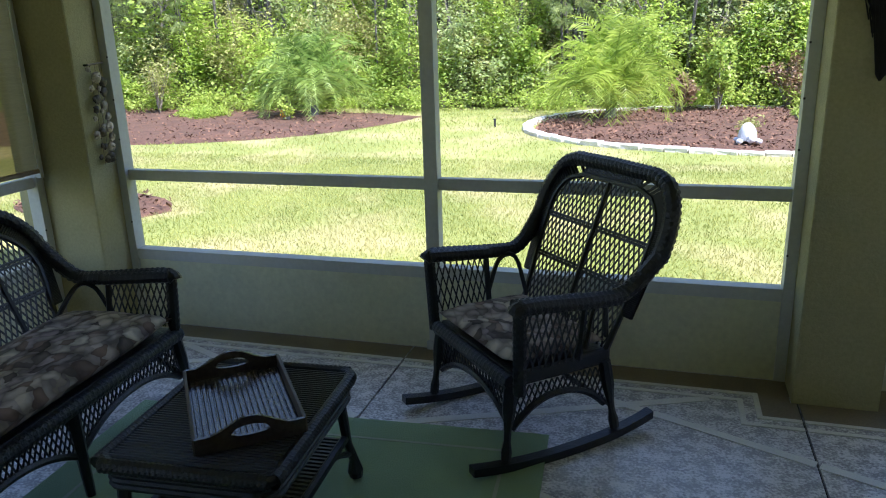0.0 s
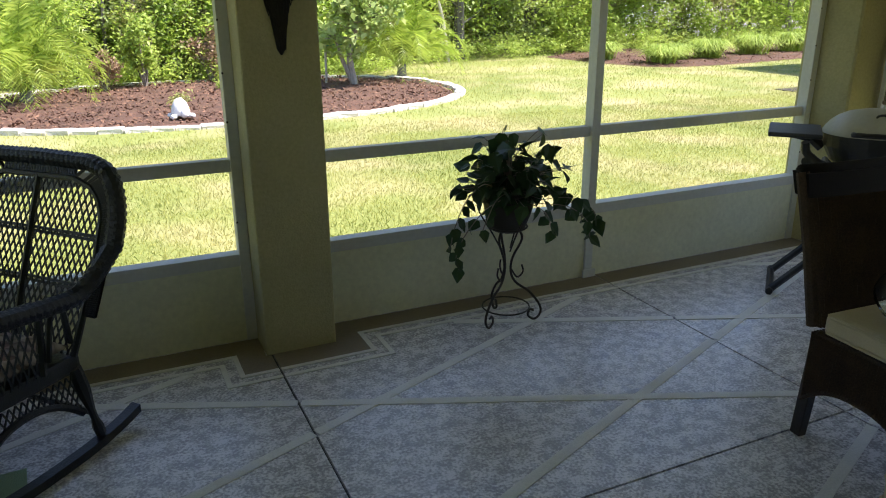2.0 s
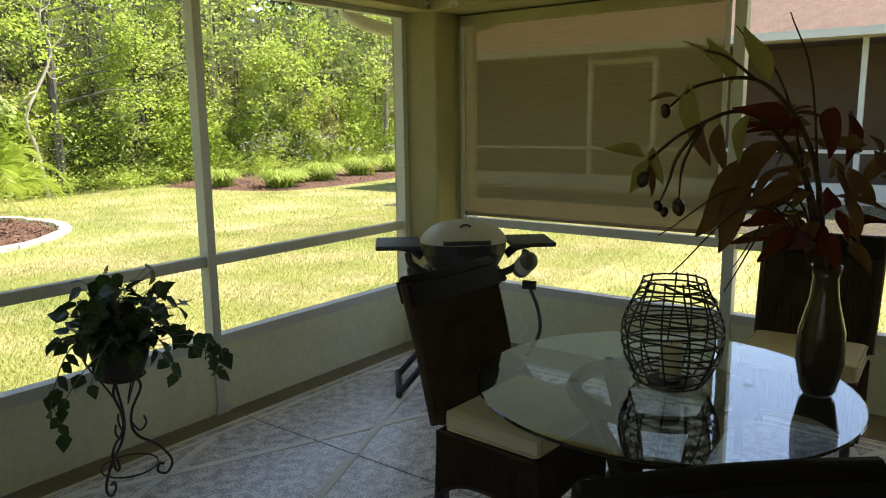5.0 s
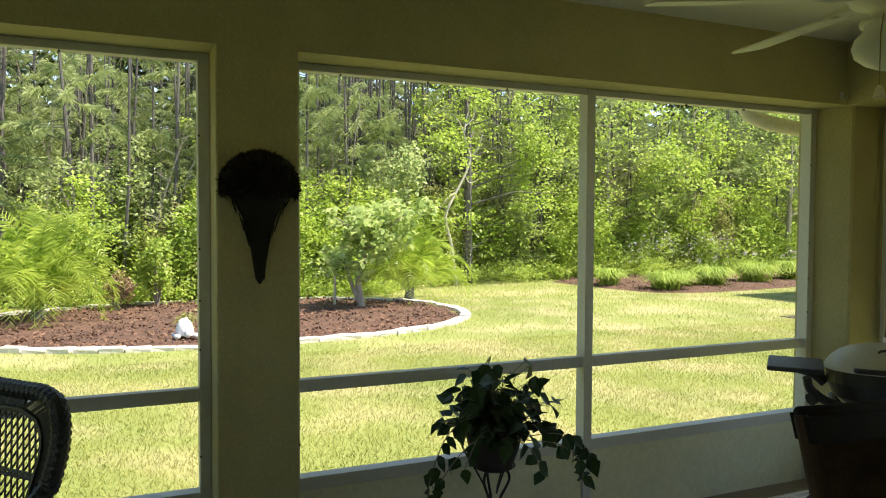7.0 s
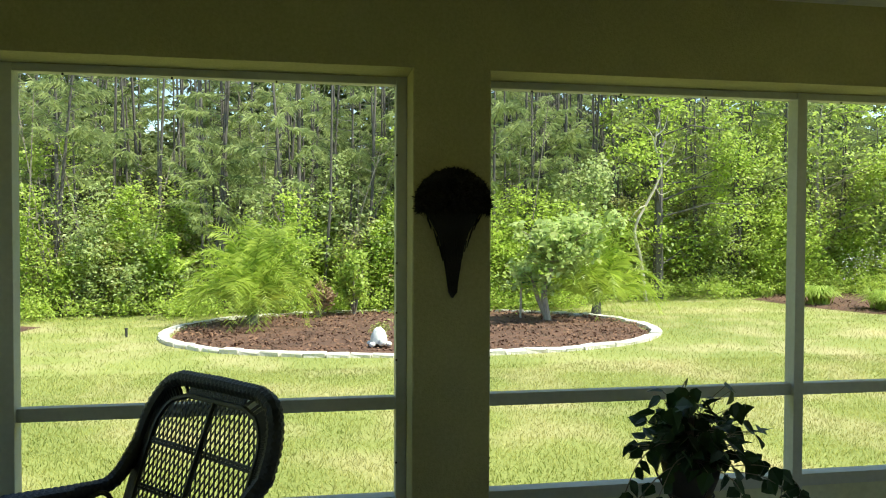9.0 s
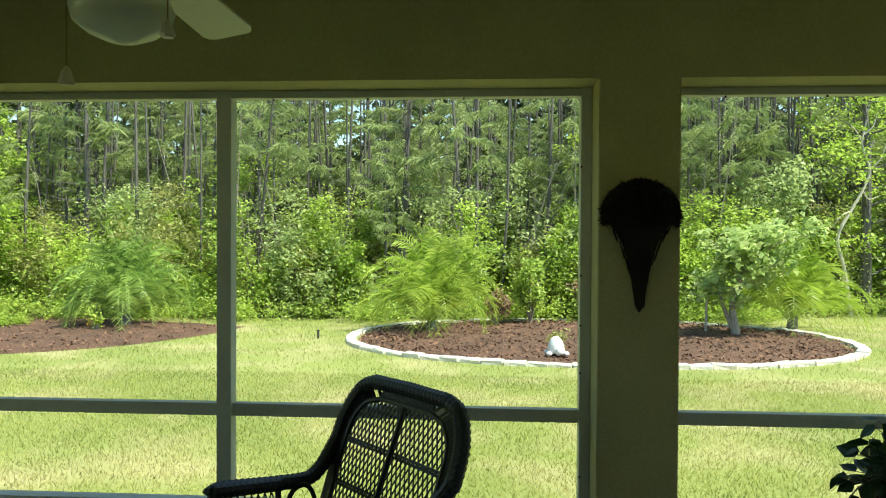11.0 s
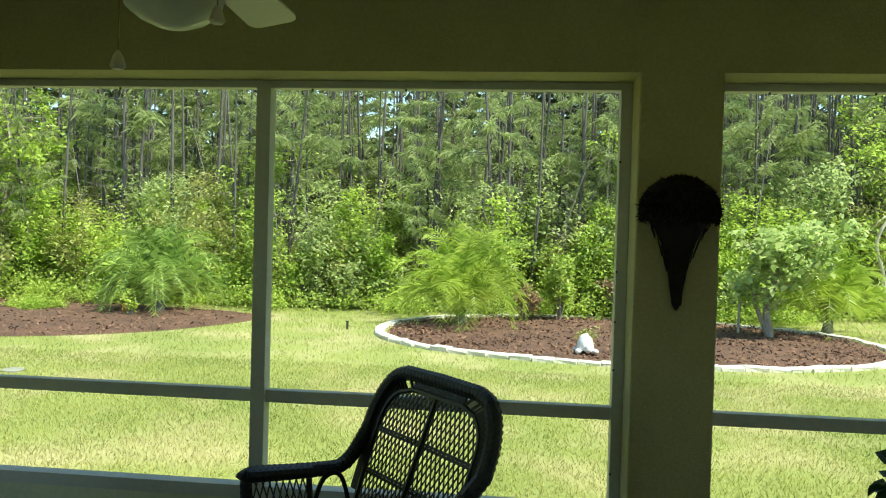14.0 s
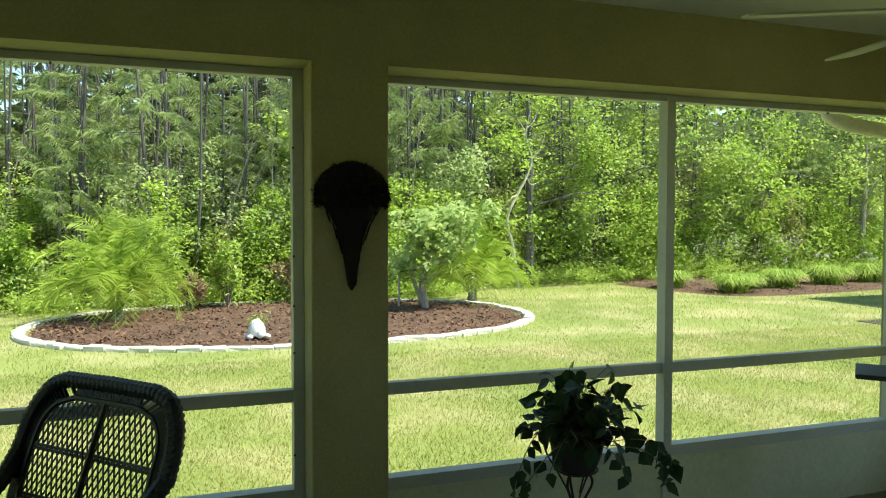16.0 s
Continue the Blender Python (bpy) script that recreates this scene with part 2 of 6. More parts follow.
dry_patches(BLADE)
MULCH = material("red_brown_mulch", (0.145, 0.075, 0.05), (0.05, 0.028, 0.02), 3, 30, 0.95, bump=1.0, bump_scale=40)
CHIP = leaf_material("mulch_chip", (0.05, 0.027, 0.018), (0.23, 0.13, 0.085), 0.0, 0.9)
KERBSTONE = material("pale_concrete_edging", (0.70, 0.68, 0.62), (0.50, 0.48, 0.43), 6, 60, 0.85, bump=0.4, random_value=0.12)
BARK = material("grey_pine_bark", (0.17, 0.16, 0.148), (0.065, 0.06, 0.055), 4, 30, 0.95, bump=0.8, stretch=(1, 1, 0.25))
PALE_BARK = material("pale_grey_bark", (0.42, 0.38, 0.32), (0.22, 0.19, 0.16), 5, 40, 0.9, bump=0.5, stretch=(1, 1, 0.3))
LEAF_YELLOW = leaf_material("leaf_yellow_green", (0.20, 0.33, 0.045), (0.51, 0.65, 0.13), 0.5)
LEAF_MID = leaf_material("leaf_mid_green", (0.20, 0.32, 0.05), (0.50, 0.62, 0.15), 0.48)
LEAF_BLUE = leaf_material("leaf_grey_green", (0.21, 0.30, 0.10), (0.53, 0.62, 0.28), 0.45)
LEAF_PALE = leaf_material("leaf_pale_green", (0.25, 0.38, 0.10), (0.58, 0.69, 0.28), 0.48)
LEAF_OLIVE = leaf_material("leaf_olive", (0.20, 0.22, 0.06), (0.46, 0.47, 0.18), 0.42)
# Darker leaves: the shade of the deep woods is put into the colour.
LEAF_SHADED = leaf_material("leaf_painted_shade", (0.05, 0.075, 0.028), (0.20, 0.25, 0.10), 0.4)
LEAF_RED = leaf_material("leaf_red_brown", (0.15, 0.09, 0.055), (0.40, 0.28, 0.18), 0.3)
LEAF_ORANGE = leaf_material("leaf_orange", (0.45, 0.16, 0.02), (0.75, 0.38, 0.04), 0.3)
NEEDLE = leaf_material("pine_needle", (0.13, 0.19, 0.06), (0.46, 0.53, 0.23), 0.45)
PALM = leaf_material("palm_leaflet", (0.05, 0.13, 0.015), (0.52, 0.68, 0.19), 0.42, 0.32, 0.6)
PALM_YELLOW = leaf_material("yellow_palm_leaflet", (0.15, 0.26, 0.022), (0.60, 0.72, 0.15), 0.48, 0.35, 0.6)
FLOWER = leaf_material("pale_lilac_flower", (0.42, 0.36, 0.48), (0.75, 0.70, 0.78), 0.3)
PALE_TWIG = material("bleached_bark", (0.62, 0.58, 0.50), (0.42, 0.38, 0.32), 8, 60, 0.9)
TWIG = material("dead_twig", (0.36, 0.32, 0.27), (0.20, 0.17, 0.14), 8, 60, 0.9)

# ---- the porch: floor, columns, beams, screens ----
XL, XR = -3.93, 4.15          # side screen planes
YC = -0.215                   # inner face of columns and beams
COLS = {"left": (-4.12, -3.60), "middle": (0.004, 0.354)}
BACK = -4.75
BEAM, CEIL = 2.415, 2.80

floor = tagged(part("floor", one_box(-4.12, 4.36, BACK, 0.12, -0.30, -0.014), DARK_GROUT), "painted concrete porch slab with sawn joints", "floor", kind="structure")
JX, JY = [-1.85, 0.03, 2.08], -1.76
gap_half = 0.005
xs = [-4.12] + JX + [4.36]
ys = [BACK, JY, 0.12]
for i in range(4):
    for j in range(2):
        bm = one_box(xs[i] + (gap_half if i else 0), xs[i + 1] - (gap_half if i < 3 else 0), ys[j] + (gap_half if j else 0), ys[j + 1] - (gap_half if j < 1 else 0), -0.014, 0.0, 0.0)
        part("slab_panel", bm, FLOOR, floor)

# tan border along the screens, with two pale lines that step round the columns
def strip(x0, x1, y0, y1, z, mat, name):
    cuts = sorted([x0] + [j for j in JX if x0 < j < x1] + [x1])
    for a, b in zip(cuts, cuts[1:]):
        a2 = a + (gap_half if a in JX else 0)
        b2 = b - (gap_half if b in JX else 0)
        part(name, one_box(a2, b2, y0, y1, 0.0, z), mat, floor)

strip(-3.58, 3.78, -0.155, 0.0, 0.0022, BROWN_PAINT, "border_band")
strip(-0.155, 0.0, -0.37, -0.155, 0.0022, BROWN_PAINT, "border_band")
strip(0.352, 0.507, -0.37, -0.155, 0.0022, BROWN_PAINT, "border_band")
strip(0.0, 0.352, -0.37, YC, 0.0022, BROWN_PAINT, "border_band")
strip(3.78, XR, -4.2, YC, 0.0022, BROWN_PAINT, "border_band")
strip(XL, -3.58, -4.2, YC, 0.0022, BROWN_PAINT, "border_band")
for off in (0.155, 0.225):
    w = 0.024
    x0, x1, ya, yb = 0.0 - off, 0.352 + off, -off, YC - off
    strip(-3.50, x0 + w, ya - w, ya, 0.0045, LINE_PAINT, "painted_line")
    strip(x1 - w, 3.70, ya - w, ya, 0.0045, LINE_PAINT, "painted_line")
    strip(x0, x0 + w, yb, ya - w, 0.0045, LINE_PAINT, "painted_line")
    strip(x1 - w, x1, yb, ya - w, 0.0045, LINE_PAINT, "painted_line")
    strip(x0, x1, yb - w, yb, 0.0045, LINE_PAINT, "painted_line")
    strip(3.70 - off + 0.155, 3.70 - off + 0.155 + w, -4.2, ya - w, 0.0045, LINE_PAINT, "painted_line")
    strip(-3.50 + off - 0.155 - w, -3.50 + off - 0.155, -4.2, ya - w, 0.0045, LINE_PAINT, "painted_line")

def diagonal(slope, c):
    """A pale painted line y = slope x + c inside the border, broken at the joints."""
    pts = []
    n = 1500
    for k in range(n + 1):
        x = -3.45 + 7.1 * k / n
        y = slope * x + c
        ok = -4.2 < y < -0.25 and not (-0.23 < x < 0.58 and y > -0.465)
        ok = ok and all(abs(x - j) > gap_half for j in JX) and abs(y - JY) > gap_half
        pts.append((x, y) if ok else None)
    run = []
    for q in pts + [None]:
        if q is None:
            if len(run) > 6:
                a, b = Vector((*run[0], 0)), Vector((*run[-1], 0))
                d = (b - a).normalized()
                s = Vector((-d.y, d.x, 0)) * 0.0225
                bm = bmesh.new()
                lo = [bm.verts.new(v) for v in (a - s, b - s, b + s, a + s)]
                hi = [bm.verts.new(v.co + Vector((0, 0, 0.003 if slope > 0 else 0.0038))) for v in lo]
                bm.faces.new(hi)
                for k in range(4):
                    bm.faces.new((lo[k], lo[(k + 1) % 4], hi[(k + 1) % 4], hi[k]))
                part("painted_line", bm, LINE_PAINT, floor)
            run = []
        else:
            run.append(q)

for k in range(-3, 5):
    diagonal(0.41, -0.985 - 0.877 * k)
for k in range(-5, 4):
    diagonal(-0.43, -0.706 + 0.88 * k)

# columns, beams, ceiling, back wall
def structure(name, bm, mat, label, category, parent=None):
    return tagged(part(name, bm, mat, parent), label, category, kind="structure")

for key, (a, b) in COLS.items():
    bm = one_box(a, b, YC, 0.13, 0.0, BEAM)
    bmesh.ops.bevel(bm, geom=[e for e in bm.edges if abs(e.verts[0].co.z - e.verts[1].co.z) > 1], offset=0.014, segments=3, affect="EDGES", profile=0.6)
    structure("column_" + key, bm, STUCCO, "square cream stucco porch column", "column")
# the east column's reveal splays in towards the screen frame
bm = bmesh.new()
foot = [bm.verts.new((x, y, 0.0)) for x, y in ((3.775, 0.13), (3.775, -0.002), (3.842, YC + 0.012), (3.856, YC), (4.36, YC), (4.36, 0.13))]
head = [bm.verts.new((v.co.x, v.co.y, BEAM)) for v in foot]
bm.faces.new(foot[::-1])
bm.faces.new(head)
for k in range(6):
    bm.faces.new((foot[k], foot[(k + 1) % 6], head[(k + 1) % 6], head[k]))
structure("column_right", bm, STUCCO, "square cream stucco porch column", "column")
structure("beam_front", one_box(-4.12, 4.36, YC, 0.13, BEAM, CEIL), STUCCO, "cream stucco beam over the screens", "beam")
structure("beam_east", one_box(3.78, 4.36, BACK, YC, BEAM, CEIL), STUCCO, "cream stucco beam over the side screens", "beam")
structure("beam_west", one_box(-4.12, -3.58, BACK, YC, BEAM, CEIL), STUCCO, "cream stucco beam over the side screens", "beam")
structure("ceiling", one_box(-4.12, 4.36, BACK, 0.13, CEIL, CEIL + 0.04), CEILING, "plain painted porch ceiling", "ceiling")
structure("wall_south", one_box(-4.6, 4.8, BACK - 0.2, BACK, -0.1, CEIL), STUCCO, "plain cream house wall", "wall")
ROOF = material("brown_roof_shingle", (0.22, 0.15, 0.11), (0.13, 0.09, 0.07), 3, 30, 0.9, bump=0.6)
# The unseen east eave is stretched out to keep sun off the floor.
bm = bmesh.new()
for p in ((-4.75, -7.5, 4.9), (5.5, -7.5, 4.9), (5.5, 0.62, 2.86), (-4.75, 0.62, 2.86)):
    bm.verts.new(p)
for v in list(bm.verts):
    bm.verts.new(v.co + Vector((0, 0, 0.1)))
bm.verts.ensure_lookup_table()
bm.faces.new([bm.verts[k] for k in range(4)])
bm.faces.new([bm.verts[k + 4] for k in range(4)])
for k in range(4):
    bm.faces.new([bm.verts[i] for i in (k, (k + 1) % 4, (k + 1) % 4 + 4, k + 4)])
structure("roof", bm, ROOF, "brown shingle roof over the porch", "roof")
# Unseen slabs added beyond the side beams; the east one blocks the sun.
structure("soffit_sun_block_east", one_box(4.365, 5.55, BACK - 1.2, 0.62, 2.845, 2.862), WHITE_ALU, "unseen white soffit added under the side eave", "soffit")
structure("soffit_side_west", one_box(-4.85, -4.125, BACK - 1.2, 0.62, 2.845, 2.862), WHITE_ALU, "unseen white soffit added under the side eave", "soffit")
structure("soffit_trim", one_box(-4.12, 4.36, 0.132, 0.6, 2.845, 2.855), WHITE_ALU, "white soffit under the eave", "soffit")

# outside gutter and its two downspouts
GUTTER = material("white_gutter_metal", (0.80, 0.78, 0.70), (0.62, 0.58, 0.48), 4, 40, 0.5)
structure("gutter_trim", one_box(-4.75, 5.5, 0.60, 0.72, 2.70, 2.82, 0.01), GUTTER, "white metal gutter along the eave", "gutter")
for name, xa, xb in (("east", 3.78, 4.12), ("west", -3.70, -3.98)):
    bm = bmesh.new()
    tube(bm, curve_pts([(xa, 0.62, 2.72), (xa, 0.60, 2.50), (xa + (xb - xa) * 0.25, 0.50, 2.40), (xb, 0.27, 2.30), (xb, 0.20, 2.15), (xb, 0.20, 0.9), (xb, 0.20, -0.1)], 8), 0.052, 10)
    d = part("downspout", bm, GUTTER, smooth=True)
    tagged(d, "white metal downspout with an elbow under the gutter", "downspout", "downspouts")

# screen framing
def screen_bay(name, a, b, mullions, axis="x", plane=0.0, out=1, half=0.035):
    """Frame bars and kick panels between a and b along an axis; the inner face lies in the plane, out is the outward side."""
    root = tagged(new(name), "white aluminium screen frame with a chair rail and kick panels", "screen frame", kind="structure")
    def bar(nm, u0, u1, z0, z1, d0, d1, mat, bev=0.003):
        v0, v1 = sorted((plane + out * d0, plane + out * d1))
        bm = one_box(u0, u1, v0, v1, z0, z1, bev) if axis == "x" else one_box(v0, v1, u0, u1, z0, z1, bev)
        return part(nm, bm, mat, root)
    edges = [a + 0.025] + mullions + [b - 0.025]
    for i, u in enumerate(edges):
        w = 0.025 if i in (0, len(edges) - 1) else half
        bar("post", u - w, u + w, 0.0, BEAM, -0.004, 0.075, WHITE_ALU)
        if 0 < i < len(edges) - 1:
            bar("post_foot", u - 0.045, u + 0.045, 0.0, 0.05, -0.02, -0.004, WHITE_ALU)
    for i, (u, v) in enumerate(zip(edges, edges[1:])):
        u2 = u + (0.025 if i == 0 else half)
        v2 = v - (0.025 if i == len(edges) - 2 else half)
        bar("chair_rail", u2, v2, 0.868, 0.928, 0.018, 0.068, WHITE_ALU)
        bar("sill_rail", u2, v2, 0.40, 0.462, 0.0, 0.075, WHITE_ALU)
        bar("head_rail", u2, v2, BEAM - 0.035, BEAM, 0.0, 0.06, WHITE_ALU)
        bar("kick_panel", u2, v2, 0.0, 0.40, 0.012, 0.05, KICK, 0.0)
        for k in range(int((v2 - u2) / 0.45)):
            uu = u2 + 0.2 + 0.45 * k
            bar("screw", uu - 0.004, uu + 0.004, BEAM - 0.046, BEAM - 0.037, 0.004, 0.012, SCREW, 0.0)
    for u, s in ((edges[0], 1), (edges[-1], -1)):
        for z in (0.62, 1.1, 1.32, 1.55, 2.05):
            bar("screw", u + s * 0.018, u + s * 0.026, z, z + 0.009, -0.006, -0.0035, SCREW, 0.0)
    return root

screen_bay("screen_frame_front_west", -3.60, 0.004, [-1.722])
screen_bay("screen_frame_front_east", 0.354, 3.775, [2.028], half=0.027)
screen_bay("screen_frame_east", BACK, YC, [-2.21], "y", XR, 1)
screen_bay("screen_frame_west", BACK, YC, [-2.3], "y", XL, -1)


# woven sun blinds on the side screens
def blind_material():
    m = material("brown_woven_blind", (0.175, 0.150, 0.082), (0.085, 0.072, 0.038), 5, 30, 0.9, bump=0.3, stretch=(1, 1, 14))
    nt = m.node_tree
    p = nt.nodes["Principled BSDF"]
    tr = nt.nodes.new("ShaderNodeBsdfTransparent")
    tr.inputs["Color"].default_value = (1.0, 0.88, 0.55, 1)
    tl = nt.nodes.new("ShaderNodeBsdfTranslucent")
    tl.inputs["Color"].default_value = (0.145, 0.122, 0.06, 1)
    a, b = nt.nodes.new("ShaderNodeMixShader"), nt.nodes.new("ShaderNodeMixShader")
    a.inputs["Fac"].default_value, b.inputs["Fac"].default_value = 0.45, 0.15
    nt.links.new(p.outputs["BSDF"], a.inputs[1])
    nt.links.new(tl.outputs["BSDF"], a.inputs[2])
    nt.links.new(a.outputs["Shader"], b.inputs[1])
    nt.links.new(tr.outputs["BSDF"], b.inputs[2])
    nt.links.new(b.outputs["Shader"], nt.nodes["Material Output"].inputs["Surface"])
    return m

BLIND = blind_material()
BLIND_BAR = material("brown_blind_bar", (0.30, 0.23, 0.15), None, 5, 60, 0.6)
def blind(x, y0, y1, z0, out, group="side blinds"):
    t = thing("roller_blind", "brown woven roller blind drawn down over the screen", "blind", (x, 0, 0), 0, group)
    rows, cols = 30, 2
    bm = bmesh.new()
    for dx in (0.0, 0.002):
        g = [[bm.verts.new((dx + 0.004 * math.sin(9 * k / rows) * math.sin(3 * c), y0 + (y1 - y0) * c / cols, z0 + 0.03 + (2.33 - z0 - 0.03) * k / rows)) for c in range(cols + 1)] for k in range(rows + 1)]
        if dx == 0.0:
            for k in range(rows):
                for c in range(cols):
                    bm.faces.new((g[k][c], g[k][c + 1], g[k + 1][c + 1], g[k + 1][c]))
    part("fabric", bm, BLIND, t)
    part("hem_bar", one_box(-0.012, 0.012, y0, y1, z0 + 0.008, z0 + 0.033, 0.005), BLIND_BAR, t)
    part("head_box", one_box(-0.03, 0.03, y0 - 0.01, y1 + 0.01, 2.33, 2.405, 0.008), STUCCO, t, "cream head box")
    for yy in (y0 - 0.012, y1 + 0.012):
        part("guide_channel", one_box(-0.02, 0.01, yy - 0.012, yy + 0.012, z0 - 0.02, 2.33), WHITE_ALU, t, "white side channel")
    return t

blind(XR - 0.03, -2.14, -0.265, 0.945, 1)
blind(XL + 0.03, -2.22, -0.265, 0.945, -1)

# ---- the garden ----
GZ = -0.12
bm = bmesh.new()
for p in ((-400, -400, GZ), (400, -400, GZ), (400, 400, GZ), (-400, 400, GZ)):
    bm.verts.new(p)
bm.faces.new(bm.verts)
tagged(part("ground", bm, LAWN), "sunlit yellow-green lawn reaching the woods", "lawn", kind="structure")

def blob(name, outline, label, rise=0.05):
    """A low mulch bed inside a smooth closed outline."""
    pts = curve_pts(outline + [outline[0]], 8)[:-1]
    c = sum(pts, Vector((0, 0, 0))) / len(pts)
    bm = bmesh.new()
    rings = []
    for k, s in enumerate((1.0, 0.97, 0.8, 0.55, 0.3)):
        h = (0.002, 0.6, 0.85, 1.0, 1.0)[k] * rise
        rings.append([bm.verts.new((c.x + (p.x - c.x) * s, c.y + (p.y - c.y) * s, GZ + 0.004 + h + (0.03 * noise.noise(Vector((p.x * s, p.y * s, k)) * 2) if k else 0))) for p in pts])
    for a, b in zip(rings, rings[1:]):
        for i in range(len(pts)):
            bm.faces.new((a[i], a[(i + 1) % len(pts)], b[(i + 1) % len(pts)], b[i]))
    bm.faces.new(rings[-1])
    ob = tagged(part(name, bm, MULCH, smooth=True), label, "mulch bed", kind="structure")
    return pts

EC, EA, EB = Vector((1.45, 10.32, 0)), 4.46, 3.0
def ell(a, s=1.0):
    c, t = math.cos(a), math.sin(a)
    k = (abs(c) ** 2.25 + abs(t) ** 2.25) ** (-1 / 2.25)
    return Vector((EC.x + EA * s * k * c, EC.y + EB * s * k * t, GZ))
island = blob("ground_bed_island", [ell(2 * math.pi * k / 16, 0.97) for k in range(16)], "oval island bed of red-brown mulch")
left_bed = blob("ground_bed_west", [(-5.5, 11.6, 0), (-5.9, 10.1, 0), (-7.1, 8.3, 0), (-9.5, 7.2, 0), (-14, 6.8, 0), (-20, 8.3, 0), (-21, 12.5, 0), (-14.5, 12.6, 0), (-9.5, 12.5, 0)], "red-brown mulch bed beside the woods")
right_bed = blob("ground_bed_east", [(11.4, 15.3, 0), (11.8, 12.4, 0), (13.0, 11.1, 0), (17.8, 11.6, 0), (22, 12.6, 0), (26, 15, 0), (20, 16.2, 0), (14, 16.6, 0)], "red-brown mulch bed with clumping plants")
small_bed = blob("ground_bed_near", [(-5.55, 3.0, 0), (-6.0, 3.5, 0), (-7.0, 3.7, 0), (-7.6, 3.0, 0), (-6.8, 2.5, 0), (-5.9, 2.5, 0)], "small round mulch patch in the lawn", 0.03)

def inside_np(P, poly):
    r = np.zeros(len(P), bool)
    for i in range(len(poly)):
        a, b = poly[i], poly[i - 1]
        if a.y == b.y:
            continue
        hit = ((a.y > P[:, 1]) != (b.y > P[:, 1])) & (P[:, 0] < (b.x - a.x) * (P[:, 1] - a.y) / (b.y - a.y) + a.x)
        r ^= hit
    return r

# edging stones round the island bed
edging = tagged(new("stone_edging"), "pale concrete edging stones round the island bed", "edging", kind="structure")
stone_meshes = []
for k in range(4):
    bm = one_box(-0.162, 0.162, -0.092, 0.092, -0.03, 0.062, 0.016)
    for v in bm.verts:
        v.co += Vector((rnd(-1, 1), rnd(-1, 1), rnd(-1, 1))) * 0.008
    me = bpy.data.meshes.new("edging_stone")
    bm.to_mesh(me)
    bm.free()
    me.materials.append(KERBSTONE)
    stone_meshes.append(me)
a, placed = 0.0, 0
while a < 2 * math.pi - 0.02:
    p, q = ell(a), ell(a + 0.001)
    step = 0.001 * 0.33 / (q - p).length
    o = new("edging_stone", stone_meshes[placed % 4])
    o.parent = edging
    d = (q - p).normalized()
    o.matrix_basis = pose(p.x, p.y, GZ + rnd(-0.012, 0.012), rnd(-3, 3), rnd(-3, 3), math.degrees(math.atan2(d.y, d.x)) + rnd(-5, 5))
    a += step
    placed += 1

# grass blades, mulch chips
def blades(n, x0, x1, y0, y1, h):
    P = np.column_stack([RNG.uniform(x0, x1, n), RNG.uniform(y0, y1, n)])
    bad = inside_np(P, island) | inside_np(P, left_bed) | inside_np(P, right_bed) | inside_np(P, small_bed)
    P = P[~bad]
    n = len(P)
    ang = RNG.uniform(0, 2 * np.pi, n)
    w = RNG.uniform(0.0028, 0.006, n) * (h / 0.04)
    hh = h * RNG.uniform(0.5, 1.4, n)
    lean = RNG.normal(0, 0.5, (n, 2)) * hh[:, None]
    base = np.column_stack([P, np.full(n, GZ)])
    side = np.column_stack([np.cos(ang) * w, np.sin(ang) * w, np.zeros(n)])
    tip = base + np.column_stack([lean, hh])
    return np.stack([base - side, base + side, tip], 1).reshape(-1, 3)

co = np.concatenate([blades(240000, -9, 12, 0.2, 6.5, 0.034), blades(120000, -16, 22, 6.5, 16, 0.045), blades(30000, 4.6, 16, -5, 0.2, 0.045)])
g = link_mesh("grass", raw_mesh("grass", co, 3, np.arange(len(co))), BLADE)
tagged(g, "short sunlit grass blades of the lawn", "grass", kind="stuff")

def chips(n, poly, x0, x1, y0, y1):
    P = np.column_stack([RNG.uniform(x0, x1, n), RNG.uniform(y0, y1, n)])
    P = P[inside_np(P, poly)]
    return np.column_stack([P, GZ + 0.055 + RNG.uniform(-0.02, 0.025, len(P))])

C = np.concatenate([chips(16000, island, -3.5, 7.4, 7.6, 14.5), chips(9000, left_bed, -21, -6, 7, 14), chips(5000, right_bed, 11, 26, 11, 16.7), chips(900, small_bed, -8, -5, 2, 4)])
c = link_mesh("mulch_chips", leaf_mesh("mulch_chips", C, 0.075, 0.35, 0.5), CHIP)
tagged(c, "loose red-brown bark chips", "mulch", kind="stuff")


# ---- woods ----
def clump(centre, radius, n, flat=1.0):
    """Points in an uneven leafy clump, denser towards its skin."""
    d = RNG.normal(size=(n, 3))
    d /= np.linalg.norm(d, axis=1)[:, None]
    r = RNG.random(n) ** 0.45
    lump = 1 + 0.35 * np.sin(d[:, 0] * 4 + centre[0] * 3) * np.cos(d[:, 1] * 5 + centre[1]) + 0.25 * np.sin(d[:, 2] * 6 + centre[0])
    p = d * (r * lump * radius)[:, None]
    p[:, 2] *= flat
    return p + np.asarray(centre)

def edge_y(x):
    return 13.4 + 2.0 / (1 + math.exp(-(x - 6.5) * 0.9)) + 0.9 * math.sin(x * 0.21 + 1) * 0.4 + (0.10 * x if x > 6 else 0) + (0.08 * (x + 10) if x < -10 else 0)

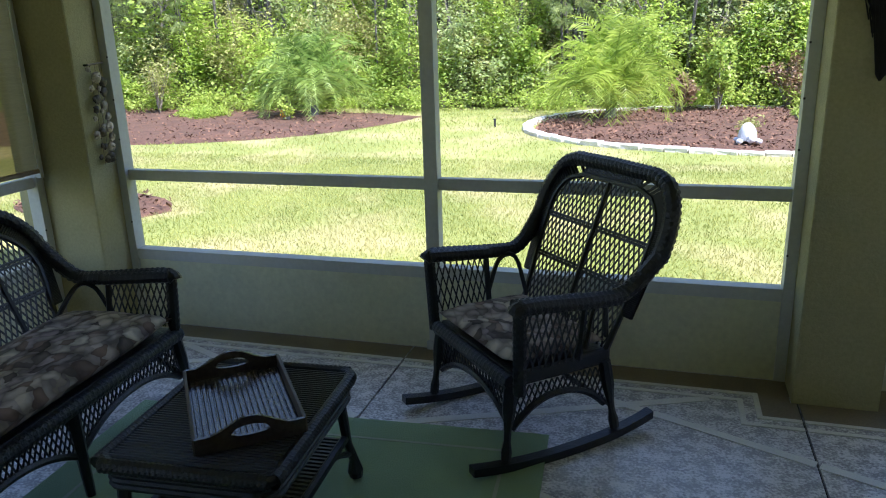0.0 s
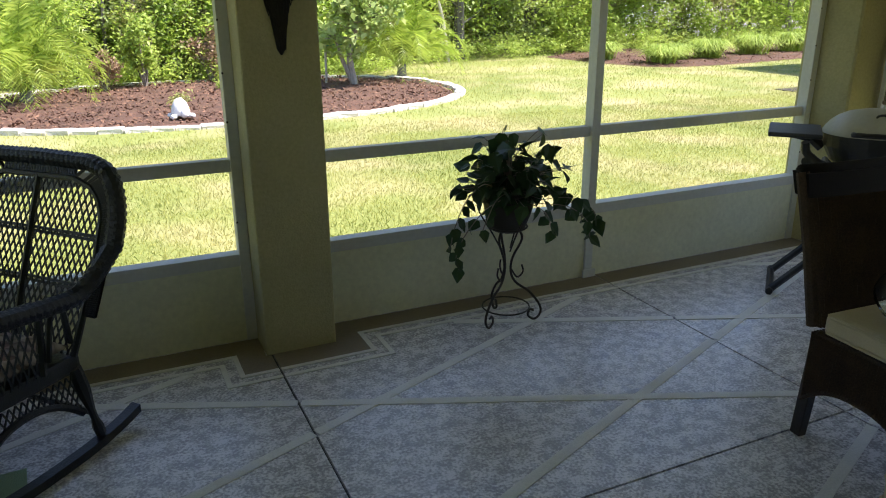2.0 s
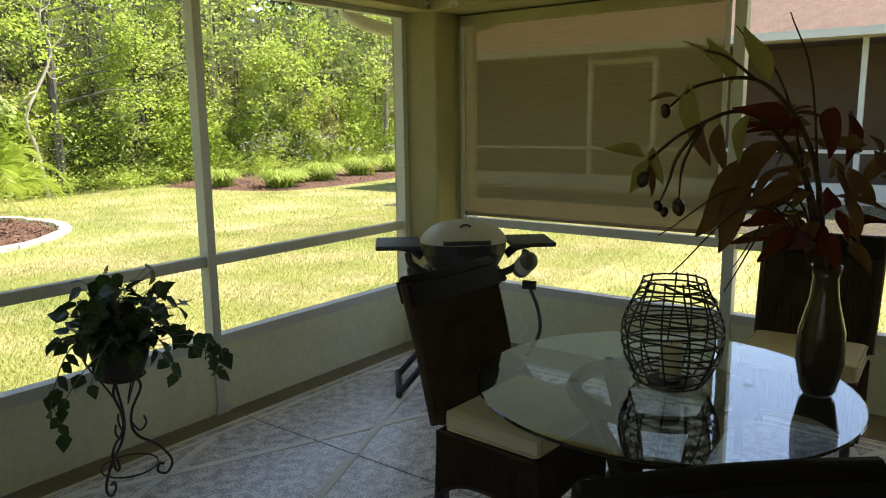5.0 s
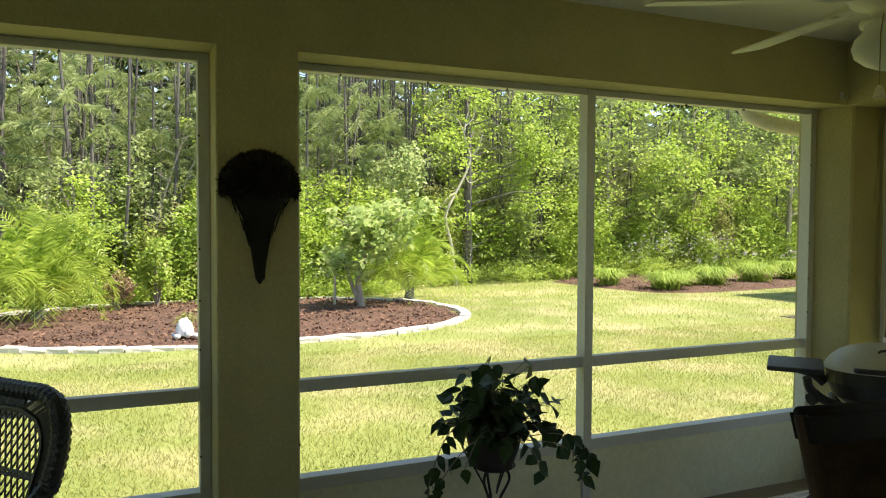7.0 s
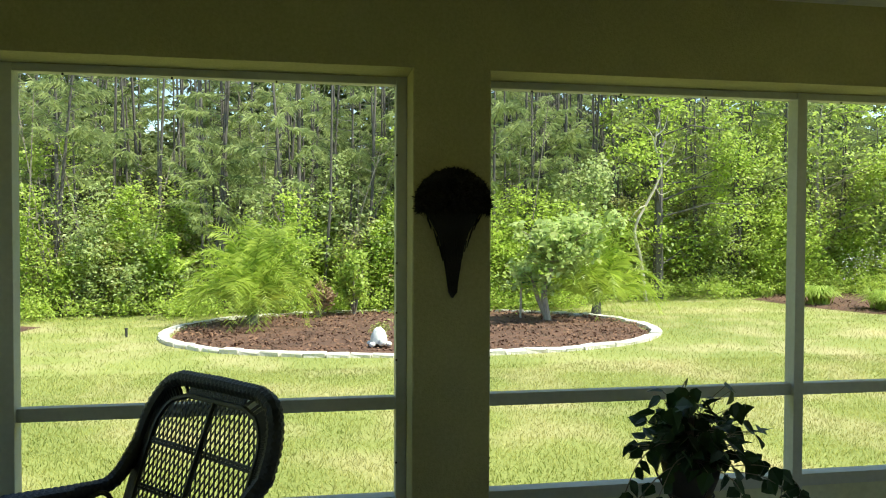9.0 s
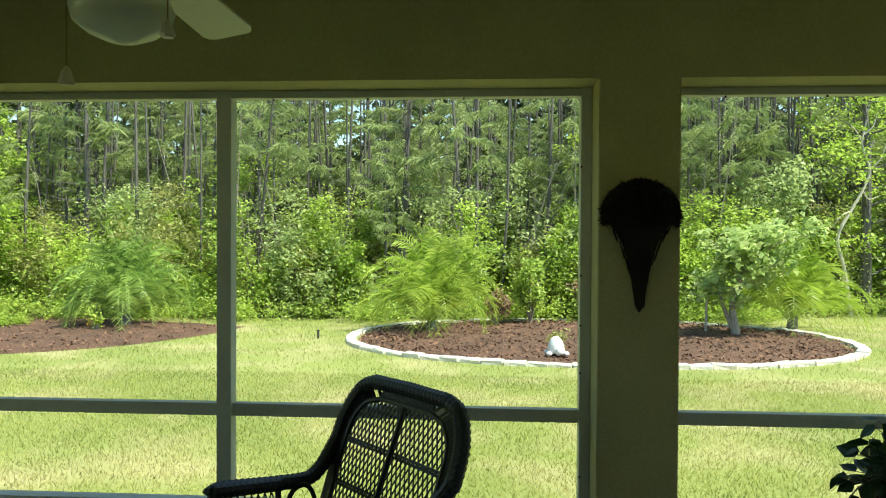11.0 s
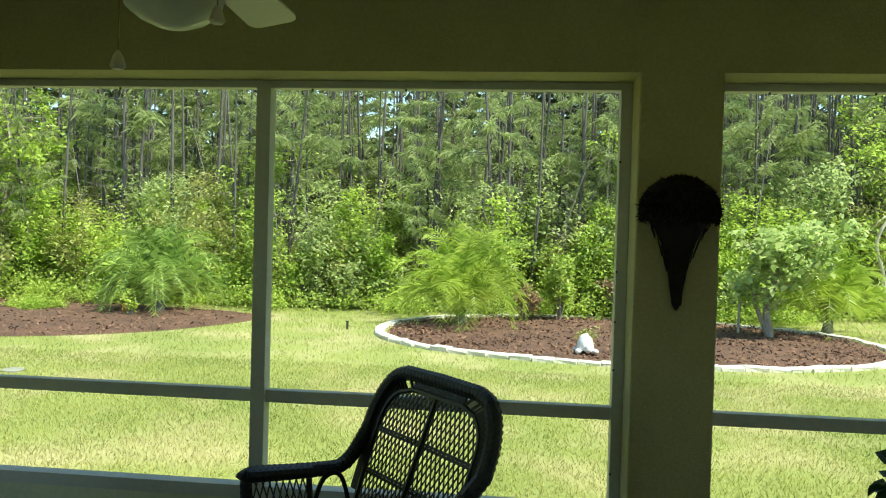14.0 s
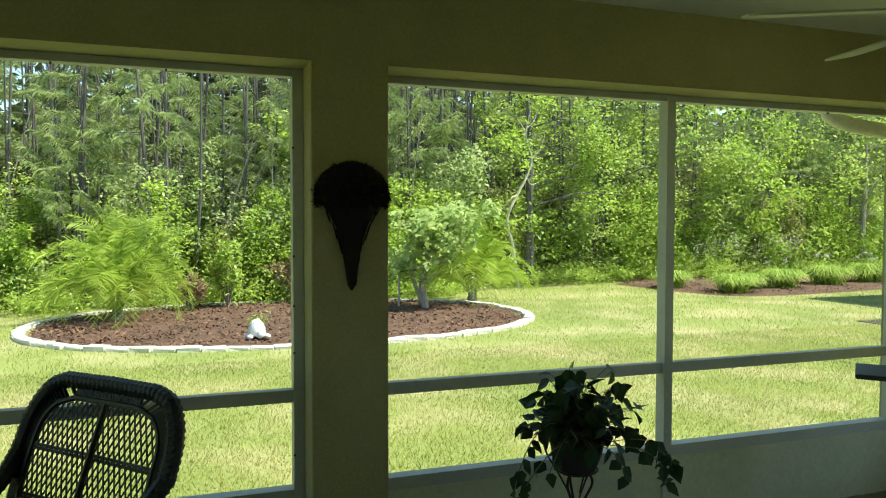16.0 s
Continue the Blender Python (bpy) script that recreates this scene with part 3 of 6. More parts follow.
def undergrowth(name, mat, label, count, leaves, size, heights, depth, seed, xr=(-30, 34)):
    rr = random.Random(seed)
    pts = []
    for k in range(count):
        x = rr.uniform(*xr)
        y = edge_y(x) + rr.uniform(*depth)
        h = rr.uniform(*heights)
        rad = rr.uniform(0.35, 0.95)
        z = 0.0
        while z < h:
            pts.append(clump((x + rr.uniform(-0.3, 0.3), y + rr.uniform(-0.3, 0.3), GZ + z + rad * 0.5), rad * (1 - 0.5 * z / max(h, 0.1)), leaves // 2))
            z += rad * 0.9
        # leafy shoots that arch out of the bush
        for j in range(int(5 + 6 * h)):
            n = max(12, leaves // 6)
            s = RNG.random(n) ** 0.6
            a = rr.uniform(0, 2 * math.pi)
            out, up = rad * rr.uniform(0.4, 1.3), (h + 0.35 * rad) * rr.uniform(0.45, 1.08)
            wid = 0.035 + 0.09 * (1 - s) + 0.02 * min(h, 2)
            c = np.column_stack([x + math.cos(a) * out * s ** 1.6, y + math.sin(a) * out * s ** 1.6, GZ + up * np.sin(s * rr.uniform(1.2, 1.9))])
            pts.append(c + RNG.normal(size=(n, 3)) * wid[:, None])
    P = np.concatenate(pts)
    P = P[P[:, 2] > GZ]
    ob = link_mesh(name, leaf_mesh(name, P, size, 0.5, 0.65, 0.7), mat)
    return tagged(ob, label, "undergrowth", kind="stuff")

undergrowth("undergrowth_bright", LEAF_YELLOW, "bright yellow-green brush at the edge of the woods", 290, 330, 0.080, (0.4, 2.7), (-0.3, 3.2), 1)
undergrowth("undergrowth_mid", LEAF_MID, "dense green brush at the edge of the woods", 240, 320, 0.080, (0.5, 2.7), (0.0, 4.5), 2)
undergrowth("undergrowth_grey", LEAF_BLUE, "grey-green brush among the pines", 210, 310, 0.080, (0.6, 3.0), (0.0, 5.0), 3)
undergrowth("undergrowth_olive", LEAF_OLIVE, "olive brush and dry twigs among the pines", 180, 280, 0.080, (0.5, 2.8), (0.0, 5.5), 4)
undergrowth("edge_weeds", LEAF_MID, "low bright weeds where the lawn meets the woods", 330, 130, 0.06, (0.05, 0.3), (-0.9, 0.3), 8)
undergrowth("edge_weeds_yellow", LEAF_YELLOW, "low yellow-green weeds where the lawn meets the woods", 220, 130, 0.06, (0.05, 0.35), (-0.8, 0.3), 9)
undergrowth("undergrowth_deep", LEAF_SHADED, "brush deep in the woods, shade put in its leaf colour", 150, 150, 0.2, (2.0, 6.0), (7.0, 14.0), 5, (-45, 50))

def pine_mesh(seed):
    """Trunk with dead branches, and the needle plumes, of one slim pine."""
    rr = random.Random(seed)
    h = rr.uniform(9.0, 12.5)
    r0 = rr.uniform(0.045, 0.085)
    bend = [rr.uniform(-0.25, 0.25) for _ in range(4)]
    def axis(t):
        return Vector((bend[0] * math.sin(t * 2.2) + bend[1] * t * t, bend[2] * math.sin(t * 1.7) + bend[3] * t * t, h * t))
    wood = bmesh.new()
    tube(wood, [axis(k / 10) for k in range(11)], [r0 * (1.25 if k == 0 else 1) * (1 - 0.8 * k / 10) for k in range(11)], 7)
    needles = []
    for k in range(52):
        t = 0.16 + 0.82 * (k / 52) + rr.uniform(-0.02, 0.02)
        a = rr.uniform(0, 2 * math.pi)
        ln = (0.5 + 1.3 * (1 - abs(t - 0.5))) * rr.uniform(0.5, 1.1)
        p0 = axis(t)
        d = Vector((math.cos(a), math.sin(a), rr.uniform(-0.15, 0.5)))
        p1 = p0 + d * ln * 0.5
        p2 = p1 + Vector((d.x, d.y, d.z + rr.uniform(-0.3, 0.4))) * ln * 0.5
        tube(wood, [p0, p1, p2], [0.018, 0.011, 0.004], 4, False)
        if t > 0.30 + 0.10 * rr.random() and (t < 0.66 or k % 4 == 0):
            for q in ([p1, p2] + [p1.lerp(p2, 0.5)] + ([p0.lerp(p1, 0.6)] if t > 0.5 else [])):
                for _ in range(40):
                    b = q + (p2 - p1) * rr.uniform(-0.45, 0.45)
                    w = Vector((rr.gauss(d.x * 0.6, 0.6), rr.gauss(d.y * 0.6, 0.6), rr.gauss(-0.05, 0.5)))
                    w.normalize()
                    L = rr.uniform(0.14, 0.36)
                    s = w.orthogonal().normalized() * 0.0075
                    mid = b + w * L * 0.5
                    tip = b + w * L + Vector((0, 0, -0.16 * L / 0.4))
                    needles.append((b - s, mid + s, tip))
    co = np.array([[list(v) for v in tri] for tri in needles]).reshape(-1, 3)
    me = raw_mesh("crown", co, 3, np.arange(len(co)))
    return wood, me

def pine(seed):
    t = thing("pine_tree", "slim pine with grey trunk and soft needle plumes", "pine tree", (0, -60 - seed, GZ), 0, "pines in the woods")
    wood, me = pine_mesh(seed)
    part("trunk", wood, BARK, t)
    link_mesh("crown", me, NEEDLE, t)
    return t

proto = [pine(s) for s in range(6)]
rr = random.Random(11)
spots = []
for k in range(1500):
    if len(spots) >= 300:
        break
    x = rr.uniform(-34, 40)
    y = edge_y(x) + 0.7 + 15 * rr.random() ** 1.8
    if min([(x - a) ** 2 + (y - b) ** 2 for a, b in spots] + [99]) > 0.55:
        spots.append((x, y))
for i, (x, y) in enumerate(spots):
    m = pose(x, y, GZ, rr.uniform(-4, 4), rr.uniform(-4, 4), rr.uniform(0, 360)) @ Matrix.Scale(rr.uniform(0.72, 0.98), 4)
    if i < 6:
        proto[i].matrix_basis = m
    else:
        o = copy_thing(proto[i % 6], m)

# bare leaning stems among the pines
bm = bmesh.new()
for k in range(210):
    x = rr.uniform(-24, 28)
    y = edge_y(x) + rr.uniform(0.3, 6)
    h = rr.uniform(1.5, 6)
    lean = Vector((rr.uniform(-0.35, 0.35), rr.uniform(-0.2, 0.2), 1)) * h
    b = Vector((x, y, GZ))
    tube(bm, [b, b + lean * 0.5 + Vector((rr.uniform(-0.15, 0.15), 0, 0)), b + lean], [rr.uniform(0.012, 0.035), 0.014, 0.005], 4, False)
    for j in range(5):
        s = b + lean * rr.uniform(0.3, 0.95)
        tube(bm, [s, s + Vector((rr.uniform(-0.6, 0.6), rr.uniform(-0.4, 0.4), rr.uniform(-0.1, 0.5)))], [0.008, 0.003], 3, False)
tagged(part("bare_stems", bm, TWIG), "pale dead stems and twigs in the brush", "dead twigs", kind="stuff")

bm = bmesh.new()
for k in range(250):
    x = rr.uniform(-24, 16)
    y = edge_y(x) + rr.uniform(0.8, 6)
    h = rr.uniform(6, 10)
    b = Vector((x, y, GZ))
    lean = Vector((rr.uniform(-0.06, 0.06), rr.uniform(-0.05, 0.05), 1)) * h
    r = rr.uniform(0.03, 0.065)
    tube(bm, [b, b + lean * 0.4 + Vector((rr.uniform(-0.1, 0.1), 0, 0)), b + lean], [r, r * 0.8, r * 0.4], 6, False)
    for j in range(6):
        s = b + lean * rr.uniform(0.25, 0.9)
        a = rr.uniform(0, 6.28)
        tube(bm, [s, s + Vector((math.cos(a) * 0.7, math.sin(a) * 0.7, rr.uniform(-0.1, 0.4)))], [0.009, 0.003], 3, False)
tagged(part("slender_trunks", bm, BARK), "slender bare grey trunks crowded among the pines", "trunks", kind="stuff")

# far woods behind
pts = []
for k in range(1650):
    x = rr.uniform(-55, 60)
    pts.append(clump((x, edge_y(0) + rr.uniform(13, 26), 15.0 * rr.random()), rr.uniform(1.4, 2.7), 62))
for k in range(420):
    x = rr.uniform(-50, 58)
    pts.append(clump((x, edge_y(0) + rr.uniform(10, 15), rr.uniform(0, 4.5)), rr.uniform(1.2, 2.0), 70))
tagged(link_mesh("far_woods", leaf_mesh("far_woods", np.concatenate(pts), 0.55), LEAF_SHADED), "far woods behind the pines, shade put in the leaf colour", "woods", kind="stuff")
pts = []
for side in (-1, 1):
    for k in range(160):
        pts.append(clump((side * rr.uniform(36, 42) + 4, rr.uniform(-8, 36), rr.uniform(0, 7)), rr.uniform(1.5, 2.8), 45))
tagged(link_mesh("side_woods", leaf_mesh("side_woods", np.concatenate(pts), 0.5), LEAF_MID), "green trees along the far sides of the garden", "woods", kind="stuff")

# ---- porch furniture ----
WICKER = material("black_painted_wicker", (0.013, 0.016, 0.022), (0.006, 0.007, 0.010), 12, 160, 0.29, bump=0.3, bump_scale=160, spec=0.55)
RATTAN = material("dark_brown_rattan", (0.085, 0.052, 0.032), (0.028, 0.018, 0.012), 9, 150, 0.7, bump=0.6, bump_scale=200, spec=0.3)
BAND = material("matt_black_band", (0.012, 0.009, 0.008), None, 8, 120, 0.75, bump=0.2, spec=0.2)
ESPRESSO = material("espresso_wood", (0.022, 0.014, 0.011), None, 6, 80, 0.35, bump=0.1)
CREAM = material("cream_cushion_cloth", (0.62, 0.53, 0.36), (0.52, 0.44, 0.29), 5, 240, 0.9, bump=0.25, bump_scale=400)
IRON = material("black_iron", (0.025, 0.022, 0.020), (0.05, 0.035, 0.025), 15, 90, 0.5, 0.3, bump=0.3)


def floral_material():
    """Cloth printed with large overlapping leaves in cream, mauve and brown."""
    m = bpy.data.materials.new("leaf_print_cloth")
    m.use_nodes = True
    nt = m.node_tree
    p = nt.nodes["Principled BSDF"]
    p.inputs["Roughness"].default_value = 0.9
    tc = nt.nodes.new("ShaderNodeTexCoord")
    nz = nt.nodes.new("ShaderNodeTexNoise")
    nz.inputs["Scale"].default_value = 11
    nt.links.new(tc.outputs["Object"], nz.inputs["Vector"])
    mx = nt.nodes.new("ShaderNodeMixRGB")
    mx.inputs["Fac"].default_value = 0.085
    nt.links.new(tc.outputs["Object"], mx.inputs["Color1"])
    nt.links.new(nz.outputs["Color"], mx.inputs["Color2"])
    mp = nt.nodes.new("ShaderNodeMapping")
    mp.inputs["Scale"].default_value = (1.0, 1.7, 0.4)
    mp.inputs["Rotation"].default_value = (0, 0, 0.6)
    nt.links.new(mx.outputs["Color"], mp.inputs["Vector"])
    vo = nt.nodes.new("ShaderNodeTexVoronoi")
    vo.inputs["Scale"].default_value = 17
    nt.links.new(mp.outputs["Vector"], vo.inputs["Vector"])
    sep = nt.nodes.new("ShaderNodeSeparateColor")
    nt.links.new(vo.outputs["Color"], sep.inputs["Color"])
    ramp = nt.nodes.new("ShaderNodeValToRGB")
    ramp.color_ramp.interpolation = "LINEAR"
    e = ramp.color_ramp.elements
    e[0].color, e[0].position = (0.07, 0.05, 0.045, 1), 0.0
    e[1].color, e[1].position = (0.42, 0.36, 0.33, 1), 0.26
    for pos, c in ((0.5, (0.28, 0.215, 0.22, 1)), (0.66, (0.56, 0.49, 0.41, 1)), (0.86, (0.19, 0.13, 0.11, 1))):
        q = e.new(pos)
        q.color = c
    nt.links.new(sep.outputs["Red"], ramp.inputs["Fac"])
    edge = nt.nodes.new("ShaderNodeMapRange")
    edge.inputs["From Min"].default_value, edge.inputs["From Max"].default_value = 0.25, 0.75
    edge.inputs["To Min"].default_value, edge.inputs["To Max"].default_value = 1.25, 0.45
    nt.links.new(vo.outputs["Distance"], edge.inputs["Value"])
    hs = nt.nodes.new("ShaderNodeHueSaturation")
    nt.links.new(edge.outputs["Result"], hs.inputs["Value"])
    nt.links.new(ramp.outputs["Color"], hs.inputs["Color"])
    nt.links.new(hs.outputs["Color"], p.inputs["Base Color"])
    return m


FLORAL = floral_material()


def lattice(bm, place, inside2, u0, u1, v0, v1, gap, slope, r=0.0042, samples=70, curved=1):
    """Crossing slanted canes over a surface place(u, v), kept where inside2(u, v)."""
    for sgn in (1, -1):
        span = (v1 - v0) / slope
        k = u0 - span
        while k < u1 + span:
            run = []
            for i in range(samples + 1):
                v = v0 + (v1 - v0) * i / samples
                u = k + (v - v0) / slope if sgn > 0 else k + span - (v - v0) / slope
                ok = u0 <= u <= u1 and inside2(u, v)
                if ok:
                    run.append((u, v))
                if (not ok or i == samples) and run:
                    if len(run) > 2:
                        pick = [run[round(j * (len(run) - 1) / curved)] for j in range(curved + 1)]
                        tube(bm, [place(*q) + Vector((0, 0, 0)) for q in pick], r, 4, False)
                    run = []
            k += gap
    return bm


def braid(bm, pts, r, pitch=0.026, sides=8):
    """A fat wicker roll: a core with cane wound round it."""
    pts = [Vector(p) for p in pts]
    tube(bm, pts, r * 0.93, sides + 2)
    length = sum((b - a).length for a, b in zip(pts, pts[1:]))
    n = max(2, int(length / pitch))
    cum = [0.0]
    for a, b in zip(pts, pts[1:]):
        cum.append(cum[-1] + (b - a).length)
    def at(s):
        s = max(0, min(length, s))
        for i in range(len(pts) - 1):
            if s <= cum[i + 1] or i == len(pts) - 2:
                t = (s - cum[i]) / max(1e-9, cum[i + 1] - cum[i])
                return pts[i].lerp(pts[i + 1], t), (pts[i + 1] - pts[i]).normalized()
    for k in range(n):
        p, d = at((k + 0.5) * length / n)
        up = d.orthogonal().normalized()
        side = d.cross(up)
        ring = []
        for j in range(sides):
            a = 2 * math.pi * j / sides
            ring.append(p + (up * math.cos(a) + side * math.sin(a)) * r + d * (pitch * 0.35 * math.sin(a)))
        a_ring, b_ring = [], []
        for q in ring:
            a_ring.append(bm.verts.new(q - d * pitch * 0.30))
            b_ring.append(bm.verts.new(q + d * pitch * 0.30))
        mid = [bm.verts.new(p + (q - p) * 1.03 + d * pitch * 0.05) for q in ring]
        for A, B in ((a_ring, mid), (mid, b_ring)):
            for j in range(sides):
                bm.faces.new((A[j], A[(j + 1) % sides], B[(j + 1) % sides], B[j]))
    return bm


def cushion(bm, x0, x1, y0, y1, z0, z1, dent=0.012, nx=14, ny=12, tufts=()):
    """A soft cushion: rounded all round, with small dents."""
    def h(u, v):
        e = (1 - abs(2 * u - 1) ** 5) * (1 - abs(2 * v - 1) ** 5)
        w = noise.noise(Vector((u * 5, v * 5, z0 * 7))) * dent
        for tx, ty in tufts:
            w -= 0.02 * math.exp(-(((u - tx) * (x1 - x0)) ** 2 + ((v - ty) * (y1 - y0)) ** 2) / 0.0016)
        return e, w
    top, bot = [], []
    for j in range(ny + 1):
        a, b = [], []
        for i in range(nx + 1):
            u, v = i / nx, j / ny
            e, w = h(u, v)
            mid = (z0 + z1) / 2
            x, y = x0 + (x1 - x0) * u, y0 + (y1 - y0) * v
            a.append(bm.verts.new((x, y, mid + (z1 - mid) * max(0, e) ** 0.4 + w * e)))
            if 0 < i < nx and 0 < j < ny:
                b.append(bm.verts.new((x, y, mid - (mid - z0) * max(0, e) ** 0.4)))
            else:
                b.append(a[-1])
        top.append(a)
        bot.append(b)
    for j in range(ny):
        for i in range(nx):
            bm.faces.new((top[j][i], top[j][i + 1], top[j + 1][i + 1], top[j + 1][i]))
            q = (bot[j][i], bot[j + 1][i], bot[j + 1][i + 1], bot[j][i + 1])
            if len(set(q)) == 4:
                try:
                    bm.faces.new(q)
                except ValueError:
                    pass
    return bm


def wicker_seat_unit(t, W, yf, yb, seat, arm_z, top_z, arm_x, back_tilt, bw, corner, rocker):
    """Wicker chair or settee round the origin, front towards -y: lattice back and sides, rolled arms, aprons, legs."""
    hw = W / 2
    s_top = math.hypot(back_tilt, top_z - seat)
    def back(u, v):
        f = v / s_top
        return Vector((u, yb + back_tilt * f, seat + (top_z - seat) * f))
    def half(v):
        w = bw * (0.90 + 0.10 * min(1, v / (s_top * 0.5)))
        over = v - (s_top - 0.07 - corner)
        if over > 0:
            w = w - corner + corner * math.sqrt(max(0, 1 - (over / corner) ** 2))
        return w
    vmax = s_top - 0.07
    arch = 0.13
    def in_back(u, v):
        if abs(u) > half(v) or v > vmax:
            return False
        return not (v < arch and abs(abs(u) - bw * 0.72) < 0.0)
    bm = bmesh.new()
    lattice(bm, back, in_back, -bw, bw, 0.0, vmax, 0.030, 2.1, 0.0036, 90)
    tagged(part("backrest_lattice", bm, WICKER, t), kind="stuff")
    # ribs of the back
    for f in (0.34, 0.60):
        for dv in (0.0, 0.014):
            v = s_top * f + dv
            part("back_rib", tube(bmesh.new(), [back(-half(v), v), back(0, v) + Vector((0, 0.008, 0)), back(half(v), v)], 0.007, 5), WICKER, t)
    ups = (0.0,) if W < 1 else (-W * 0.27, 0.0, W * 0.27)
    for u in ups:
        v_end = vmax
        while v_end > 0 and half(v_end) < abs(u):
            v_end -= 0.01
        part("back_upright", tube(bmesh.new(), [back(u, 0), back(u, v_end)], 0.013, 6), WICKER, t)
    # inner hoop
    hoop = [back(half(v), v) for v in [vmax * k / 24 for k in range(25)]]
    hoop = hoop + [Vector((-p.x, p.y, p.z)) for p in reversed(hoop)]
    part("back_hoop", tube(bmesh.new(), hoop, 0.013, 6), WICKER, t)
    # rolled edge: arm, sweep, top
    edge = []
    yt, zt = yb + back_tilt, top_z
    edge += [Vector((arm_x, yf - 0.03, arm_z - 0.02)), Vector((arm_x, yf + 0.02, arm_z)), Vector((arm_x, yb - 0.14, arm_z - 0.028)), Vector((arm_x + 0.006, yb + 0.02, arm_z - 0.024))]
    for k in range(1, 15):
        v = (arm_z + 0.09 - seat) * s_top / (top_z - seat)
        v = v + (vmax - v) * k / 14
        w = half(v) + 0.072
        p = back(w, v + 0.066 * max(0, (v - vmax + corner) / corner))
        edge.append(p)
    smooth = curve_pts(edge, 4)
    last = back(0, vmax + 0.07)
    right = smooth + [Vector((half(vmax) * f, last.y, last.z - 0.004 * f)) for f in (0.8, 0.4)]
    full = right + [last] + [Vector((-p.x, p.y, p.z)) for p in reversed(right)]
    tagged(part("rolled_edge", braid(bmesh.new(), full, 0.034), WICKER, t), kind="stuff")
    # short canes between hoop and rolled edge
    bm = bmesh.new()
    for k in range(64):
        v = 0.22 * s_top + (vmax - 0.22 * s_top) * k / 63
        w = half(v)
        for s in (-1, 1):
            tube(bm, [back(s * w, v), back(s * (w + 0.06), v + 0.05 * max(0, (v - vmax + corner) / corner))], 0.0085, 4, False)
    n = int(2 * half(vmax) / 0.0135)
    for k in range(n + 1):
        u = -half(vmax) + 2 * half(vmax) * k / max(1, n)
        tube(bm, [back(u, vmax), back(u, vmax + 0.06)], 0.0075, 4, False)
    tagged(part("edge_cane", bm, WICKER, t), kind="stuff")
    for s in (-1, 1):
        # side lattice under the arm, from front post to a second post
        def side(u, v, s=s):
            return Vector((s * (arm_x - 0.03 * (1 - v)), u, seat + 0.01 + v * (arm_z - seat - 0.045)))
        bm = lattice(bmesh.new(), side, lambda u, v: True, yf + 0.01, yb - 0.16, 0.0, 1.0, 0.030, 14, 0.0036, 24)
        tagged(part("arm_lattice", bm, WICKER, t), kind="stuff")
        part("arm_post", tube(bmesh.new(), [side(yb - 0.16, 0), side(yb - 0.16, 1)], 0.014, 6), WICKER, t)
        # arched opening next to the back
        part("arm_arch", tube(bmesh.new(), curve_pts([(s * (arm_x - 0.005), yb - 0.15, seat + 0.06), (s * (arm_x - 0.02), yb - 0.10, arm_z - 0.07), (s * (arm_x - 0.05), yb - 0.03, arm_z - 0.06), (s * bw * 0.86, yb + 0.01, seat + 0.05)], 5), 0.011, 6), WICKER, t)
        tagged(part("front_post", braid(bmesh.new(), [(s * (arm_x - 0.015), yf, seat - 0.06), (s * arm_x, yf - 0.01, arm_z - 0.02)], 0.026), WICKER, t), kind="stuff")
        tagged(part("arm_pad", braid(bmesh.new(), [(s * (arm_x - 0.02), yf - 0.02, arm_z + 0.002), (s * (arm_x - 0.02), yb - 0.16, arm_z - 0.026)], 0.030), WICKER, t), kind="stuff")
    # seat deck and aprons
    part("seat", one_box(-hw + 0.02, hw - 0.02, yf, yb + 0.03, seat - 0.07, seat, 0.015), WICKER, t)
    tagged(part("seat_edge", braid(bmesh.new(), [(-hw + 0.01, yf - 0.01, seat - 0.035), (hw - 0.01, yf - 0.01, seat - 0.035)], 0.03), WICKER, t), kind="stuff")
    drop = 0.17
    def arch_z(f):
        return 0.03 + 0.97 * abs(2 * f - 1) ** 2.2
    spans = [(-hw + 0.03, hw - 0.03)] if W < 1 else [(-hw + 0.03, 0.0), (0.0, hw - 0.03)]
    for a, b in spans:
        def front(u, v):
            return Vector((u, yf, seat - 0.07 - v))
        bm = lattice(bmesh.new(), front, lambda u, v, a=a, b=b: v < drop * (0.35 + 0.65 * arch_z((u - a) / (b - a))), a, b, 0.0, drop, 0.026, 2.2, 0.0036, 50)
        tube(bm, [(a + (b - a) * k / 16, yf, seat - 0.07 - drop * (0.35 + 0.65 * arch_z(k / 16))) for k in range(17)], 0.014, 6)
        tagged(part("front_apron", bm, WICKER, t), kind="stuff")
    for s in (-1, 1):
        def sidea(u, v, s=s):
            return Vector((s * (hw - 0.02), u, seat - 0.07 - v))
        bm = lattice(bmesh.new(), sidea, lambda u, v: v < drop * (0.35 + 0.65 * arch_z((u - yf) / (yb - yf))), yf, yb, 0.0, drop, 0.026, 2.2, 0.0036, 50)
        tube(bm, [(s * (hw - 0.02), yf + (yb - yf) * k / 16, seat - 0.07 - drop * (0.35 + 0.65 * arch_z(k / 16))) for k in range(17)], 0.014, 6)
        tagged(part("side_apron", bm, WICKER, t), kind="stuff")
    low = 0.055 if rocker else 0.0
